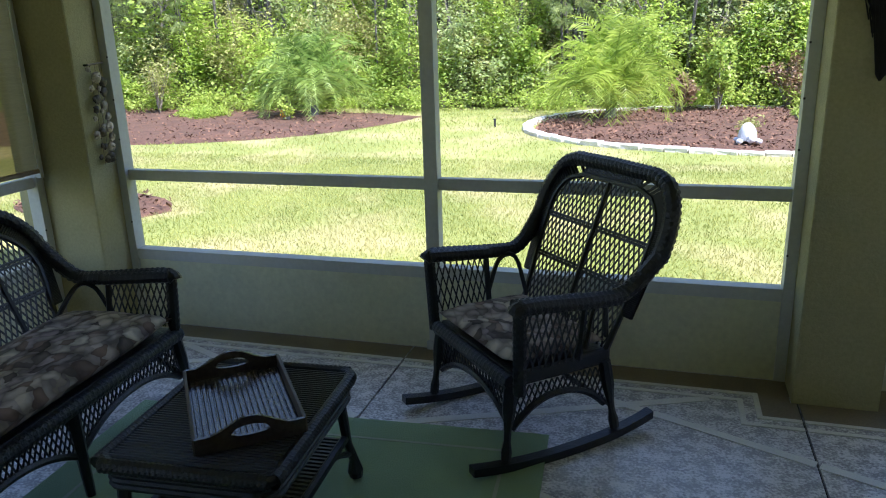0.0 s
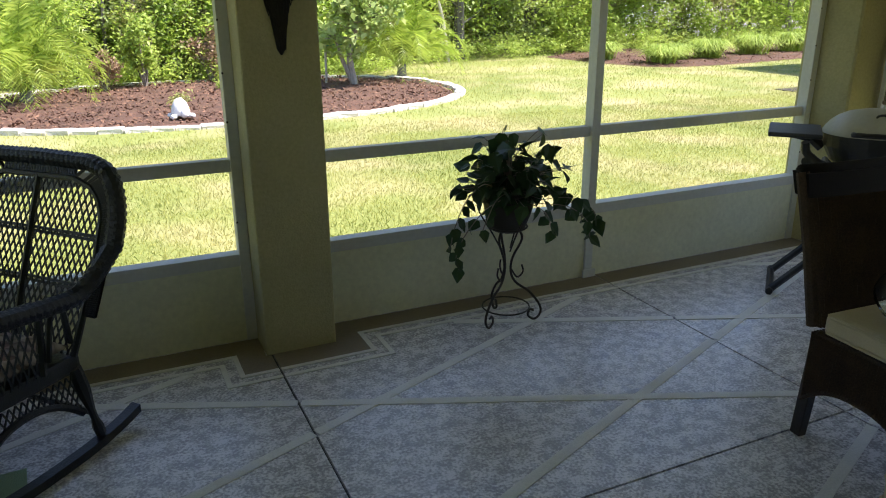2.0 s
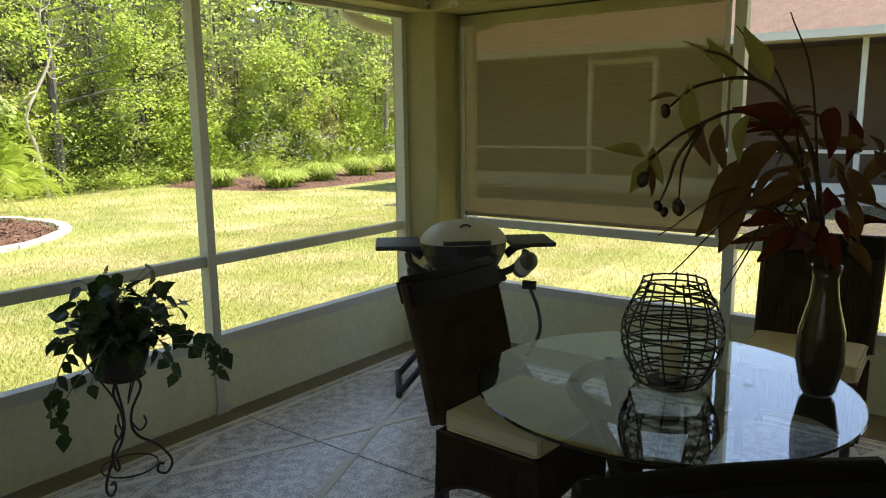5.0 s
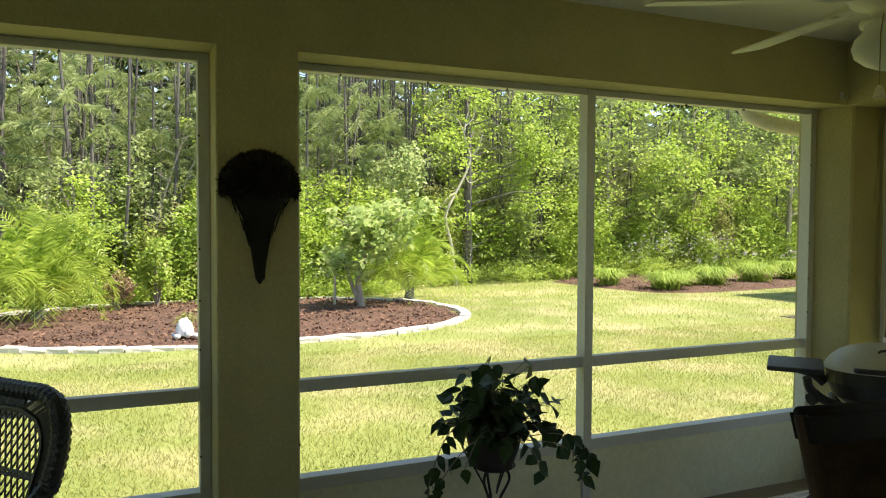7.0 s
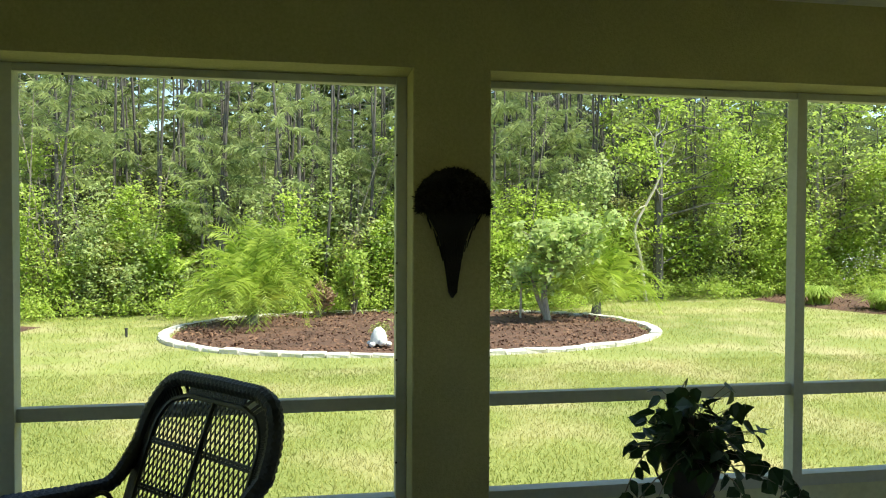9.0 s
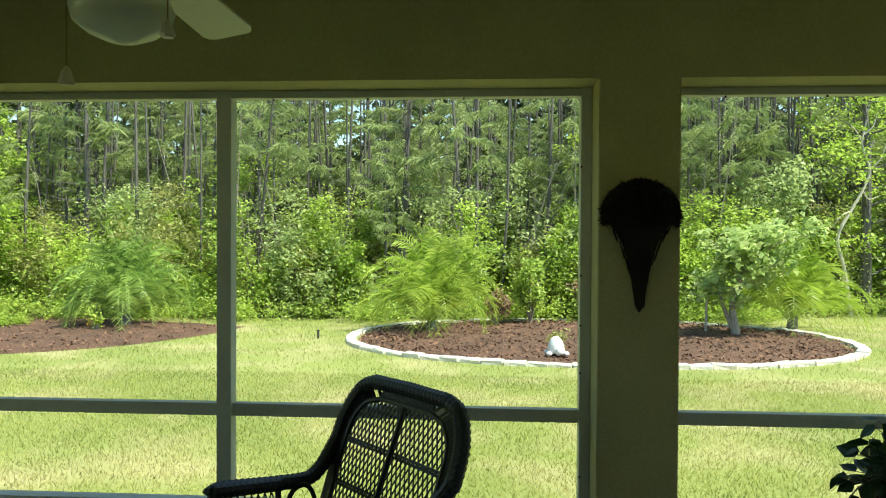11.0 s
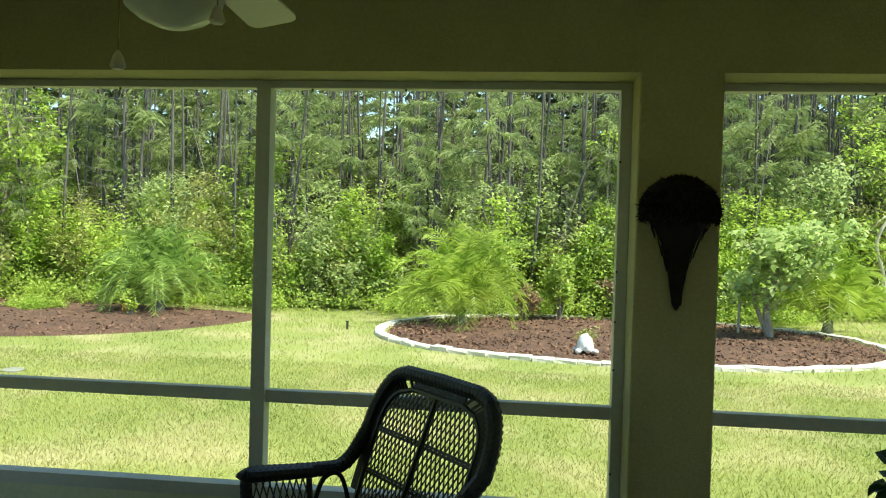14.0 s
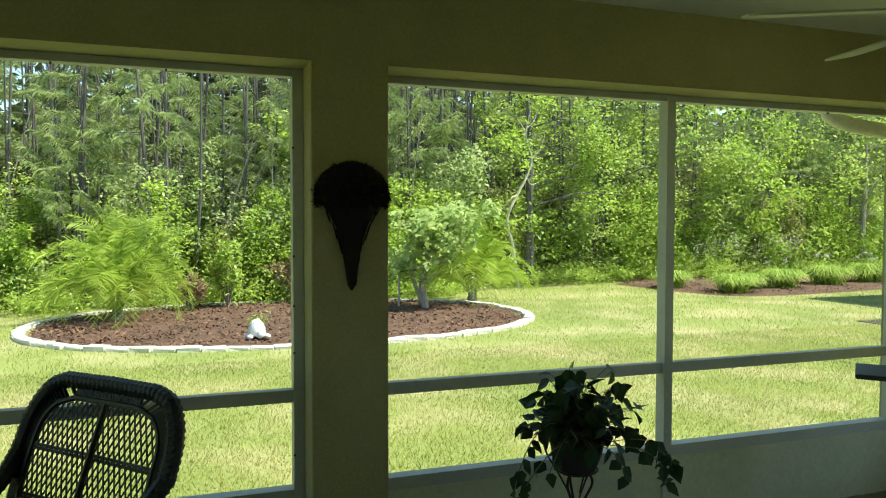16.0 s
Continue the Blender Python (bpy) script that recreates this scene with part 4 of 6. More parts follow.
    for sx in (-1, 1):
        for y, dy in ((yf, -0.035), (yb, 0.05)):
            foot = Vector((sx * (hw - 0.005 + (0.0 if rocker else 0.01)), y + dy, low))
            topp = Vector((sx * (hw - 0.025), y, seat - 0.05))
            pts = [topp.lerp(foot, k / 8) for k in range(9)]
            part("leg", tube(bmesh.new(), pts, [0.026, 0.027, 0.028, 0.026, 0.020, 0.015, 0.014, 0.022, 0.020], 8), WICKER, t)
    if W > 1:
        for y in (yf,):
            part("leg", tube(bmesh.new(), [(0, y, seat - 0.06), (0, y - 0.02, 0)], [0.027, 0.017], 8), WICKER, t)
    return yf, yb


# rocking chair by the screen
rock = thing("rocking_chair", "black wicker rocking chair with a lattice back and leaf-print seat cushion", "rocking chair", (-1.14, -0.632, 0), -47.5)
yf, yb = -0.235, 0.20
wicker_seat_unit(rock, 0.65, yf, yb, 0.41, 0.692, 1.076, 0.378, 0.27, 0.345, 0.165, True)
for s in (-1, 1):
    bm = bmesh.new()
    pts = [(-0.42, 0.056), (-0.30, 0.036), (-0.12, 0.020), (0.05, 0.019), (0.22, 0.028), (0.35, 0.050), (0.435, 0.072)]
    c = curve_pts([(s * 0.322, y, z) for y, z in pts], 5)
    rings = []
    for p in c:
        rings.append([bm.verts.new(p + Vector((dx, 0, dz))) for dx, dz in ((-0.022, -0.018), (0.022, -0.018), (0.022, 0.016), (-0.022, 0.016))])
    for a, b in zip(rings, rings[1:]):
        for k in range(4):
            bm.faces.new((a[k], a[(k + 1) % 4], b[(k + 1) % 4], b[k]))
    bm.faces.new(rings[0][::-1])
    bm.faces.new(rings[-1])
    part("rocker", bm, WICKER, rock)
part("stretcher", tube(bmesh.new(), [(-0.31, yb + 0.03, 0.16), (0.31, yb + 0.03, 0.16)], 0.012, 6), WICKER, rock)
cu = thing("seat_cushion", "leaf-print seat cushion in cream, mauve and brown on the rocking chair", "cushion", (-1.14, -0.632, 0.411), -47.5)
part("pad", cushion(bmesh.new(), -0.30, 0.30, -0.245, 0.20, 0.0, 0.075, tufts=((0.33, 0.35), (0.67, 0.35), (0.33, 0.7), (0.67, 0.7))), FLORAL, cu, smooth=True)

# settee against the west screen
sett = thing("wicker_settee", "black wicker settee with a high curved lattice back", "settee", (-2.985, -1.605, 0), 93.5)
wicker_seat_unit(sett, 1.40, -0.37, 0.10, 0.41, 0.652, 0.955, 0.69, 0.21, 0.60, 0.22, False)
cu = thing("settee_cushion", "long leaf-print settee cushion in cream, mauve and brown", "cushion", (-2.985, -1.605, 0.411), 93.5)
part("pad", cushion(bmesh.new(), -0.655, 0.655, -0.385, 0.11, 0.0, 0.105, 0.02, 26, 14, ((0.18, 0.3), (0.5, 0.3), (0.82, 0.3), (0.18, 0.7), (0.5, 0.7), (0.82, 0.7))), FLORAL, cu, smooth=True)

# coffee table
ct = thing("coffee_table", "black wicker coffee table with ribbed top and lower shelf", "coffee table", (-1.917, -1.582, 0), 4)
hx, hy, zt = 0.285, 0.355, 0.46
part("tabletop", one_box(-hx + 0.02, hx - 0.02, -hy + 0.02, hy - 0.02, zt - 0.05, zt - 0.012, 0.01), WICKER, ct)
n = 46
for k in range(n):
    y = -hy + 0.03 + (2 * hy - 0.06) * (k + 0.5) / n
    part("top_cane", tube(bmesh.new(), [(-hx + 0.02, y, zt - 0.012), (hx - 0.02, y, zt - 0.012)], 0.0088, 6, False), WICKER, ct)
corner = []
for cx, cy, a0 in ((hx - 0.06, hy - 0.06, 0), (-hx + 0.06, hy - 0.06, 90), (-hx + 0.06, -hy + 0.06, 180), (hx - 0.06, -hy + 0.06, 270)):
    for k in range(5):
        a = radians(a0 + 22.5 * k)
        corner.append((cx + 0.06 * math.cos(a), cy + 0.06 * math.sin(a), zt - 0.02))
tagged(part("top_edge", braid(bmesh.new(), curve_pts(corner + [corner[0]], 3), 0.024, 0.018, 8), WICKER, ct), kind="stuff")
bm = bmesh.new()
for z in (zt - 0.055, zt - 0.075, zt - 0.095):
    tube(bm, [Vector((x * 0.96, y * 0.97, z)) for x, y, _ in corner + [corner[0]]], 0.012, 6)
part("apron", bm, WICKER, ct)
for sx in (-1, 1):
    for sy in (-1, 1):
        part("leg", tube(bmesh.new(), [(sx * (hx - 0.05), sy * (hy - 0.05), zt - 0.09), (sx * (hx - 0.035), sy * (hy - 0.035), 0.16), (sx * (hx - 0.02), sy * (hy - 0.02), 0.09), (sx * (hx - 0.018), sy * (hy - 0.018), 0.04), (sx * (hx - 0.015), sy * (hy - 0.015), 0.0)], [0.022, 0.018, 0.018, 0.031, 0.022], 10), WICKER, ct)
for k in range(26):
    y = -hy + 0.07 + (2 * hy - 0.14) * k / 25
    part("shelf_cane", tube(bmesh.new(), [(-hx + 0.05, y, 0.19), (hx - 0.05, y, 0.19)], 0.012, 5, False), WICKER, ct)
for sx in (-1, 1):
    part("shelf_rail", tube(bmesh.new(), [(sx * (hx - 0.04), -hy + 0.04, 0.19), (sx * (hx - 0.04), hy - 0.04, 0.19)], 0.018, 6), WICKER, ct)
    part("brace", tube(bmesh.new(), curve_pts([(sx * (hx - 0.03), hy - 0.04, 0.12), (sx * (hx - 0.04), hy - 0.16, 0.175), (sx * (hx - 0.04), hy - 0.3, 0.18)], 5), 0.012, 6), WICKER, ct)

# serving tray on the coffee table
TRAY = material("dark_tray_wood", (0.085, 0.068, 0.058), (0.038, 0.030, 0.025), 4, 60, 0.20, spec=0.7, bump=0.05, stretch=(1, 12, 1))
TRAY_EDGE = material("worn_tray_edge", (0.13, 0.10, 0.08), (0.06, 0.045, 0.035), 8, 60, 0.5)
tray = thing("serving_tray", "dark wooden serving tray with a ribbed bottom and cut-out handles", "tray", (-1.912, -1.568, 0.4605), 37.8)
tw, tl = 0.165, 0.255
part("tray_bottom", one_box(-tw, tw, -tl, tl, 0.0, 0.008), TRAY, tray)
for k in range(17):
    x = -tw + 0.01 + (2 * tw - 0.02) * (k + 0.5) / 17
    part("rib", one_box(x - 0.0075, x + 0.0075, -tl + 0.012, tl - 0.012, 0.008, 0.0135, 0.003), TRAY, tray)
for s in (-1, 1):
    part("tray_side", one_box(s * tw - 0.006, s * tw + 0.006, -tl, tl, 0.0, 0.052, 0.003), TRAY_EDGE, tray)
    bm = bmesh.new()
    # end board: rises to a rounded handle with an oval hole
    def top_z(x):
        return 0.052 + 0.045 * (0.5 + 0.5 * math.cos(math.pi * min(1, abs(x) / 0.13)))
    nx = 28
    cols = []
    for k in range(nx + 1):
        x = -tw + 2 * tw * k / nx
        hole = abs(x) < 0.058
        q = math.sqrt(max(0, 1 - (x / 0.058) ** 2)) if hole else 0
        zs = (0.0, 0.046 - 0.010 * q, 0.046 + 0.024 * q, top_z(x))
        cols.append([[bm.verts.new((x, s * tl + dy, z)) for z in zs] for dy in (-0.006, 0.006)])
    for a, b in zip(cols, cols[1:]):
        for j in (0, 2):
            for side in (0, 1):
                bm.faces.new((a[side][j], b[side][j], b[side][j + 1], a[side][j + 1]))
        for j in (0, 1, 2, 3):
            bm.faces.new((a[0][j], b[0][j], b[1][j], a[1][j]))
    bmesh.ops.remove_doubles(bm, verts=bm.verts, dist=0.0002)
    part("tray_end", bm, TRAY, tray)

# rug
RUG = material("green_woven_rug", (0.36, 0.50, 0.31), (0.24, 0.36, 0.21), 3, 260, 0.95, bump=0.6, bump_scale=300)
RUG_LINE = material("pale_rug_stripe", (0.50, 0.56, 0.44), (0.36, 0.42, 0.32), 6, 200, 0.95, bump=0.4)
rug = thing("area_rug", "flat green woven rug with a thin pale border stripe", "rug", (-1.87, -1.935, 0), 4)
part("weave", one_box(-0.95, 0.95, -1.12, 1.12, 0.005, 0.012, 0.002), RUG, rug)
for s in (-1, 1):
    part("stripe", one_box(-0.795, 0.795, s * 0.965 - 0.007, s * 0.965 + 0.007, 0.012, 0.0135), RUG_LINE, rug)
    part("stripe", one_box(s * 0.788 - 0.007, s * 0.788 + 0.007, -0.958, 0.958, 0.012, 0.0135), RUG_LINE, rug)


# plant stand with trailing ivy
ps = thing("plant_stand", "black wrought-iron plant stand with scrolled tripod legs", "plant stand", (1.25, -0.352, 0), 0)
for ang in (207, 333, 85):
    c, s = math.cos(radians(ang)), math.sin(radians(ang))
    prof = [(0.055, 0.52), (0.075, 0.46), (0.03, 0.36), (0.022, 0.28), (0.05, 0.22), (0.12, 0.17), (0.175, 0.10), (0.185, 0.05), (0.155, 0.012), (0.120, 0.030), (0.128, 0.065), (0.150, 0.062)]
    part("leg", tube(bmesh.new(), curve_pts([(r * c, r * s, z) for r, z in prof], 5), 0.0065, 6), IRON, ps)
    hook = [(0.02, 0.30), (0.055, 0.25), (0.085, 0.28), (0.078, 0.32)]
    part("scroll", tube(bmesh.new(), curve_pts([(r * c, r * s, z) for r, z in hook], 5), 0.005, 5), IRON, ps)
part("tie_ring", tube(bmesh.new(), [(0.125 * math.cos(2 * math.pi * k / 24), 0.125 * math.sin(2 * math.pi * k / 24), 0.085) for k in range(25)], 0.0045, 5), IRON, ps)
part("pot_ring", tube(bmesh.new(), [(0.10 * math.cos(2 * math.pi * k / 24), 0.10 * math.sin(2 * math.pi * k / 24), 0.53) for k in range(25)], 0.005, 5), IRON, ps)
for ang in (30, 150, 270):
    c, s = math.cos(radians(ang)), math.sin(radians(ang))
    part("basket_wire", tube(bmesh.new(), curve_pts([(0.03 * c, 0.03 * s, 0.40), (0.085 * c, 0.085 * s, 0.50), (0.145 * c, 0.145 * s, 0.60), (0.165 * c, 0.165 * s, 0.68)], 5), 0.0045, 5), IRON, ps)
IVY = leaf_material("ivy_leaf", (0.012, 0.034, 0.012), (0.05, 0.105, 0.036), 0.16, 0.42, 0.35)
POT = material("dark_pot", (0.03, 0.026, 0.022), None, 6, 80, 0.6)
ivy = thing("potted_ivy", "bushy green trailing ivy in a dark pot on the stand", "potted plant", (1.25, -0.352, 0.51), 0)
part("pot", lathe(bmesh.new(), [(0.02, 0.0), (0.085, 0.005), (0.12, 0.10), (0.135, 0.17), (0.125, 0.17), (0.11, 0.12)], 20), POT, ivy, smooth=True)


def heart_leaf(bm, base, d, nrm, L):
    """A broad pointed leaf with a folded midrib."""
    d = d.normalized()
    side = d.cross(nrm).normalized()
    nrm = side.cross(d).normalized()
    W = L * 0.42
    mid = [base, base + d * L * 0.35 - nrm * L * 0.02, base + d * L * 0.7 - nrm * L * 0.06, base + d * L - nrm * L * 0.16]
    lft = [base + d * L * 0.02 + side * W * 0.45 + nrm * L * 0.06, base + d * L * 0.33 + side * W + nrm * L * 0.07, base + d * L * 0.68 + side * W * 0.55]
    rgt = [base + d * L * 0.02 - side * W * 0.45 + nrm * L * 0.06, base + d * L * 0.33 - side * W + nrm * L * 0.07, base + d * L * 0.68 - side * W * 0.55]
    m = [bm.verts.new(p) for p in mid]
    l = [bm.verts.new(p) for p in lft]
    r = [bm.verts.new(p) for p in rgt]
    for a in (l, r):
        bm.faces.new((m[0], a[0], a[1], m[1]))
        bm.faces.new((m[1], a[1], a[2], m[2]))
        bm.faces.new((m[2], a[2], m[3]))


rr = random.Random(5)
stems, vines = bmesh.new(), []
def add_leaf(base, d, nrm, L):
    bm = bmesh.new()
    heart_leaf(bm, base, d, nrm, L)
    part("leaf", bm, IVY, ivy)
for k in range(230):
    a = rr.uniform(0, 2 * math.pi)
    el = rr.uniform(-0.35, 1.45)
    r = rr.uniform(0.07, 0.215)
    lump = 1 + 0.22 * math.sin(3 * a + 1.3) + 0.12 * math.sin(7 * el)
    c = Vector((math.cos(a) * math.cos(el) * r * 1.35 * lump, math.sin(a) * math.cos(el) * r * 1.05, 0.225 + math.sin(el) * r * 1.15 * lump))
    d = Vector((math.cos(a + rr.uniform(-1.2, 1.2)), math.sin(a + rr.uniform(-1.2, 1.2)), rr.uniform(-1.3, 0.5)))
    add_leaf(c, d, Vector((rr.uniform(-0.8, 0.8), rr.uniform(-0.9, 0.5), 0.8)), rr.uniform(0.06, 0.105))
    tube(stems, [(0, 0, 0.15), (c.x * 0.6, c.y * 0.6, c.z * 0.8 + 0.05), tuple(c)], 0.0022, 3, False)
def vine(pts, n, size):
    path = curve_pts(pts, 8)
    tube(stems, path, 0.0025, 4, False)
    for k in range(n):
        p = path[int((0.25 + 0.75 * k / max(1, n - 1)) * (len(path) - 1))]
        d = Vector((rr.uniform(-1, 1), rr.uniform(-1, 1), -0.9))
        add_leaf(p, d, Vector((rr.uniform(-0.8, 0.8), -1, 0.6)), rr.uniform(0.7, 1.0) * size)
vine([(-0.10, -0.05, 0.24), (-0.20, -0.10, 0.28), (-0.31, -0.14, 0.22), (-0.38, -0.16, 0.10), (-0.40, -0.16, 0.02)], 10, 0.085)
vine([(-0.08, -0.10, 0.20), (-0.22, -0.16, 0.17), (-0.34, -0.19, 0.07), (-0.39, -0.20, -0.02), (-0.38, -0.20, -0.08)], 9, 0.08)
vine([(-0.06, -0.08, 0.22), (-0.16, -0.15, 0.20), (-0.24, -0.18, 0.08)], 5, 0.09)
vine([(0.10, -0.03, 0.20), (0.22, -0.04, 0.22), (0.33, -0.03, 0.16), (0.40, -0.02, 0.05)], 8, 0.10)
vine([(0.10, -0.06, 0.15), (0.26, -0.08, 0.16), (0.40, -0.06, 0.12), (0.50, -0.04, 0.05), (0.53, -0.03, -0.01)], 10, 0.10)
vine([(0.12, -0.10, 0.15), (0.28, -0.14, 0.12), (0.40, -0.14, 0.02), (0.42, -0.13, -0.06)], 7, 0.10)
vine([(0.05, -0.10, 0.17), (0.11, -0.18, 0.12), (0.14, -0.2, 0.03)], 5, 0.095)
vine([(-0.03, 0.0, 0.36), (-0.07, -0.02, 0.46), (-0.05, -0.03, 0.53)], 5, 0.115)
vine([(0.10, 0.0, 0.33), (0.20, -0.02, 0.42), (0.24, -0.03, 0.41)], 4, 0.12)
tagged(part("stem", stems, TWIG, ivy), kind="stuff")


# ---- dining corner ----
def parsons_chair(at, turn):
    t = thing("dining_chair", "dark brown woven rattan dining chair with a high back", "chair", at, turn, "chairs round the table")
    w, zs = 0.262, 0.46
    # back: woven slab leaning to the rear
    def bk(u, f, off=0.0):
        bow = 0.02 * (1 - (u / w) ** 2)
        return Vector((u * (1 + 0.04 * f), 0.20 + 0.115 * f + 0.03 * f * f + off - bow, zs + 0.02 + f * 0.555))
    bm = bmesh.new()
    nu, nf = 12, 10
    for off in (0.0, 0.045):
        g = [[bm.verts.new(bk(-w + 2 * w * i / nu, j / nf, off)) for i in range(nu + 1)] for j in range(nf + 1)]
        for j in range(nf):
            for i in range(nu):
                if off and j in (6, 7, 8) and i in (3, 4, 7, 8) and (i + j) % 2:
                    pass
                bm.faces.new((g[j][i], g[j][i + 1], g[j + 1][i + 1], g[j + 1][i]))
        if off == 0.0:
            first = g
    for j in range(nf):
        for i in (0, nu):
            bm.faces.new((first[j][i], first[j + 1][i], g[j + 1][i], g[j][i]))
    part("backrest", bm, RATTAN, t)
    for off, sg in ((-0.002, -1), (0.047, 1)):
        bm = bmesh.new()
        n = 84
        rows = [[bm.verts.new(bk(-w + 2 * w * k / n, f, off + sg * (0.0075 if k % 2 else 0.0) + rnd(-0.0015, 0.0015))) for k in range(n + 1)] for f in [j / 12 for j in range(13)]]
        for a, b in zip(rows, rows[1:]):
            for k in range(n):
                bm.faces.new((a[k], a[k + 1], b[k + 1], b[k]))
        part("back_weave", bm, RATTAN, t)
    part("top_roll", tube(bmesh.new(), [bk(-w - 0.008, 1.0, 0.025), bk(-w * 0.5, 1.0, 0.025), bk(0, 1.0, 0.025), bk(w * 0.5, 1.0, 0.025), bk(w + 0.008, 1.0, 0.025)], 0.028, 12), BAND, t, smooth=True)
    bm = bmesh.new()
    band = [[[bm.verts.new(bk(-w - 0.012 + (2 * w + 0.024) * i / 8, f, off)) for i in range(9)] for f in (0.85, 1.0)] for off in (-0.014, 0.060)]
    for lo, hi in band:
        for i in range(8):
            bm.faces.new((lo[i], lo[i + 1], hi[i + 1], hi[i]))
    for f in (0, 1):
        for i in range(8):
            bm.faces.new((band[0][f][i], band[0][f][i + 1], band[1][f][i + 1], band[1][f][i]))
    for i in (0, 8):
        bm.faces.new((band[0][0][i], band[0][1][i], band[1][1][i], band[1][0][i]))
    part("top_band", bm, BAND, t, "smooth black top band")
    for s in (-1, 1):
        part("back_stile", tube(bmesh.new(), [bk(s * w, 0, 0.022), bk(s * w, 0.5, 0.022), bk(s * w, 1.0, 0.022)], 0.026, 8), RATTAN, t)
    # skirted seat
    part("seat", one_box(-w, w, -0.245, 0.215, zs - 0.03, zs, 0.01), RATTAN, t)
    drop = 0.26
    def hem(f):
        return zs - 0.03 - drop * (0.62 + 0.38 * abs(2 * f - 1) ** 2.5)
    def skirt(p, q):
        bm = bmesh.new()
        p, q = Vector(p), Vector(q)
        n = 76
        out = (q - p).cross(Vector((0, 0, 1))).normalized()
        rows = [[], [], []]
        for k in range(n + 1):
            f = k / n
            c = p.lerp(q, f) + out * (0.009 if k % 2 else 0.0)
            for r, g in zip(rows, (0.0, 0.5, 1.0)):
                j = out * rnd(-0.0015, 0.0015)
                r.append(bm.verts.new((c.x + j.x, c.y + j.y, (zs - 0.01) * (1 - g) + hem(f) * g)))
        for a, b in zip(rows, rows[1:]):
            for k in range(n):
                bm.faces.new((a[k], a[k + 1], b[k + 1], b[k]))
        sk = part("skirt", bm, RATTAN, t)
        part("skirt_hem", tube(bmesh.new(), [(p.lerp(q, k / 14).x, p.lerp(q, k / 14).y, hem(k / 14)) for k in range(15)], 0.010, 6), RATTAN, sk)
    c = [(-w, -0.245, 0), (w, -0.245, 0), (w, 0.225, 0), (-w, 0.225, 0)]
    for k in range(4):
        skirt(c[k], c[(k + 1) % 4])
    for sx in (-1, 1):
        for sy, tilt in ((-0.225, 0.0), (0.205, 0.03)):
            bm = box(bmesh.new(), sx * (w - 0.028) - 0.024, sx * (w - 0.028) + 0.024, sy - 0.024, sy + 0.024, 0.0, zs - 0.03, 0.004)
            for v in bm.verts:
                if v.co.z < 0.1:
                    v.co.y += tilt
                    v.co.x += (sx * (w - 0.028) - v.co.x) * 0.25
            part("leg", bm, ESPRESSO, t)
    M = pose(*at, 0, 0, turn) @ Matrix.Translation((0, 0, zs))
    cu = thing("chair_cushion", "thick cream box cushion on the rattan dining chair", "cushion", tuple(M.translation + Vector((0, 0, 0.001))), turn, "dining chair cushions")
    part("pad", box(bmesh.new(), -w + 0.005, w - 0.005, -0.25, 0.185, 0.0, 0.085, 0.022), CREAM, cu, smooth=False)
    for z in (0.012, 0.074):
        q = [(-w + 0.02, -0.247), (w - 0.02, -0.247), (w - 0.002, -0.23), (w - 0.002, 0.165), (w - 0.02, 0.183), (-w + 0.02, 0.183), (-w + 0.002, 0.165), (-w + 0.002, -0.23)]
        part("piping", tube(bmesh.new(), [(x, y, z) for x, y in q + [q[0]]], 0.0045, 5), CREAM, cu)
    return t


parsons_chair((1.985, -2.04, 0), -3.5)
parsons_chair((1.07, -2.92, 0), 135)
parsons_chair((3.45, -2.80, 0), -88)

# glass table on a rattan base
def glass_material():
    m = bpy.data.materials.new("clear_table_glass")
    m.use_nodes = True
    p = m.node_tree.nodes["Principled BSDF"]
    p.inputs["Base Color"].default_value = (0.72, 0.88, 0.97, 1)
    p.inputs["Roughness"].default_value = 0.01
    p.inputs["Transmission Weight"].default_value = 1.0
    p.inputs["IOR"].default_value = 1.75
    return m


GLASS = glass_material()
TX, TY = 1.985, -2.61
dt = thing("dining_table", "round glass dining table on a dark rattan pedestal", "table", (TX, TY, 0), 0)
g = part("glass_top", lathe(bmesh.new(), [(0.60, 0.738), (0.640, 0.738), (0.645, 0.743), (0.645, 0.746), (0.640, 0.750), (0.60, 0.750)], 96), GLASS, dt, "clear glass top")
g.visible_shadow = False
part("top_ring", tube(bmesh.new(), [(0.30 * math.cos(2 * math.pi * k / 40), 0.30 * math.sin(2 * math.pi * k / 40), 0.708) for k in range(41)], 0.028, 8), RATTAN, dt)
part("waist_ring", tube(bmesh.new(), [(0.165 * math.cos(2 * math.pi * k / 32), 0.165 * math.sin(2 * math.pi * k / 32), 0.36) for k in range(33)], 0.02, 8), RATTAN, dt)
for k in range(4):
    a = radians(45 + 90 * k + 12)
    c, s = math.cos(a), math.sin(a)
    prof = [(0.30, 0.71), (0.26, 0.64), (0.18, 0.50), (0.15, 0.36), (0.18, 0.20), (0.27, 0.06), (0.34, 0.02)]
    bm = bmesh.new()
    for d in (-0.028, 0.0, 0.028):
        tube(bm, curve_pts([(r * c - d * s, r * s + d * c, z) for r, z in prof], 6), 0.019, 7)
    part("leg", bm, RATTAN, dt)
for k in range(6):
    a = radians(60 * k)
    part("glass_bumper", lathe(bmesh.new(), [(0.018, 0.733), (0.018, 0.738)], 12, (0.30 * math.cos(a), 0.30 * math.sin(a))), DARK_GROUT, dt)

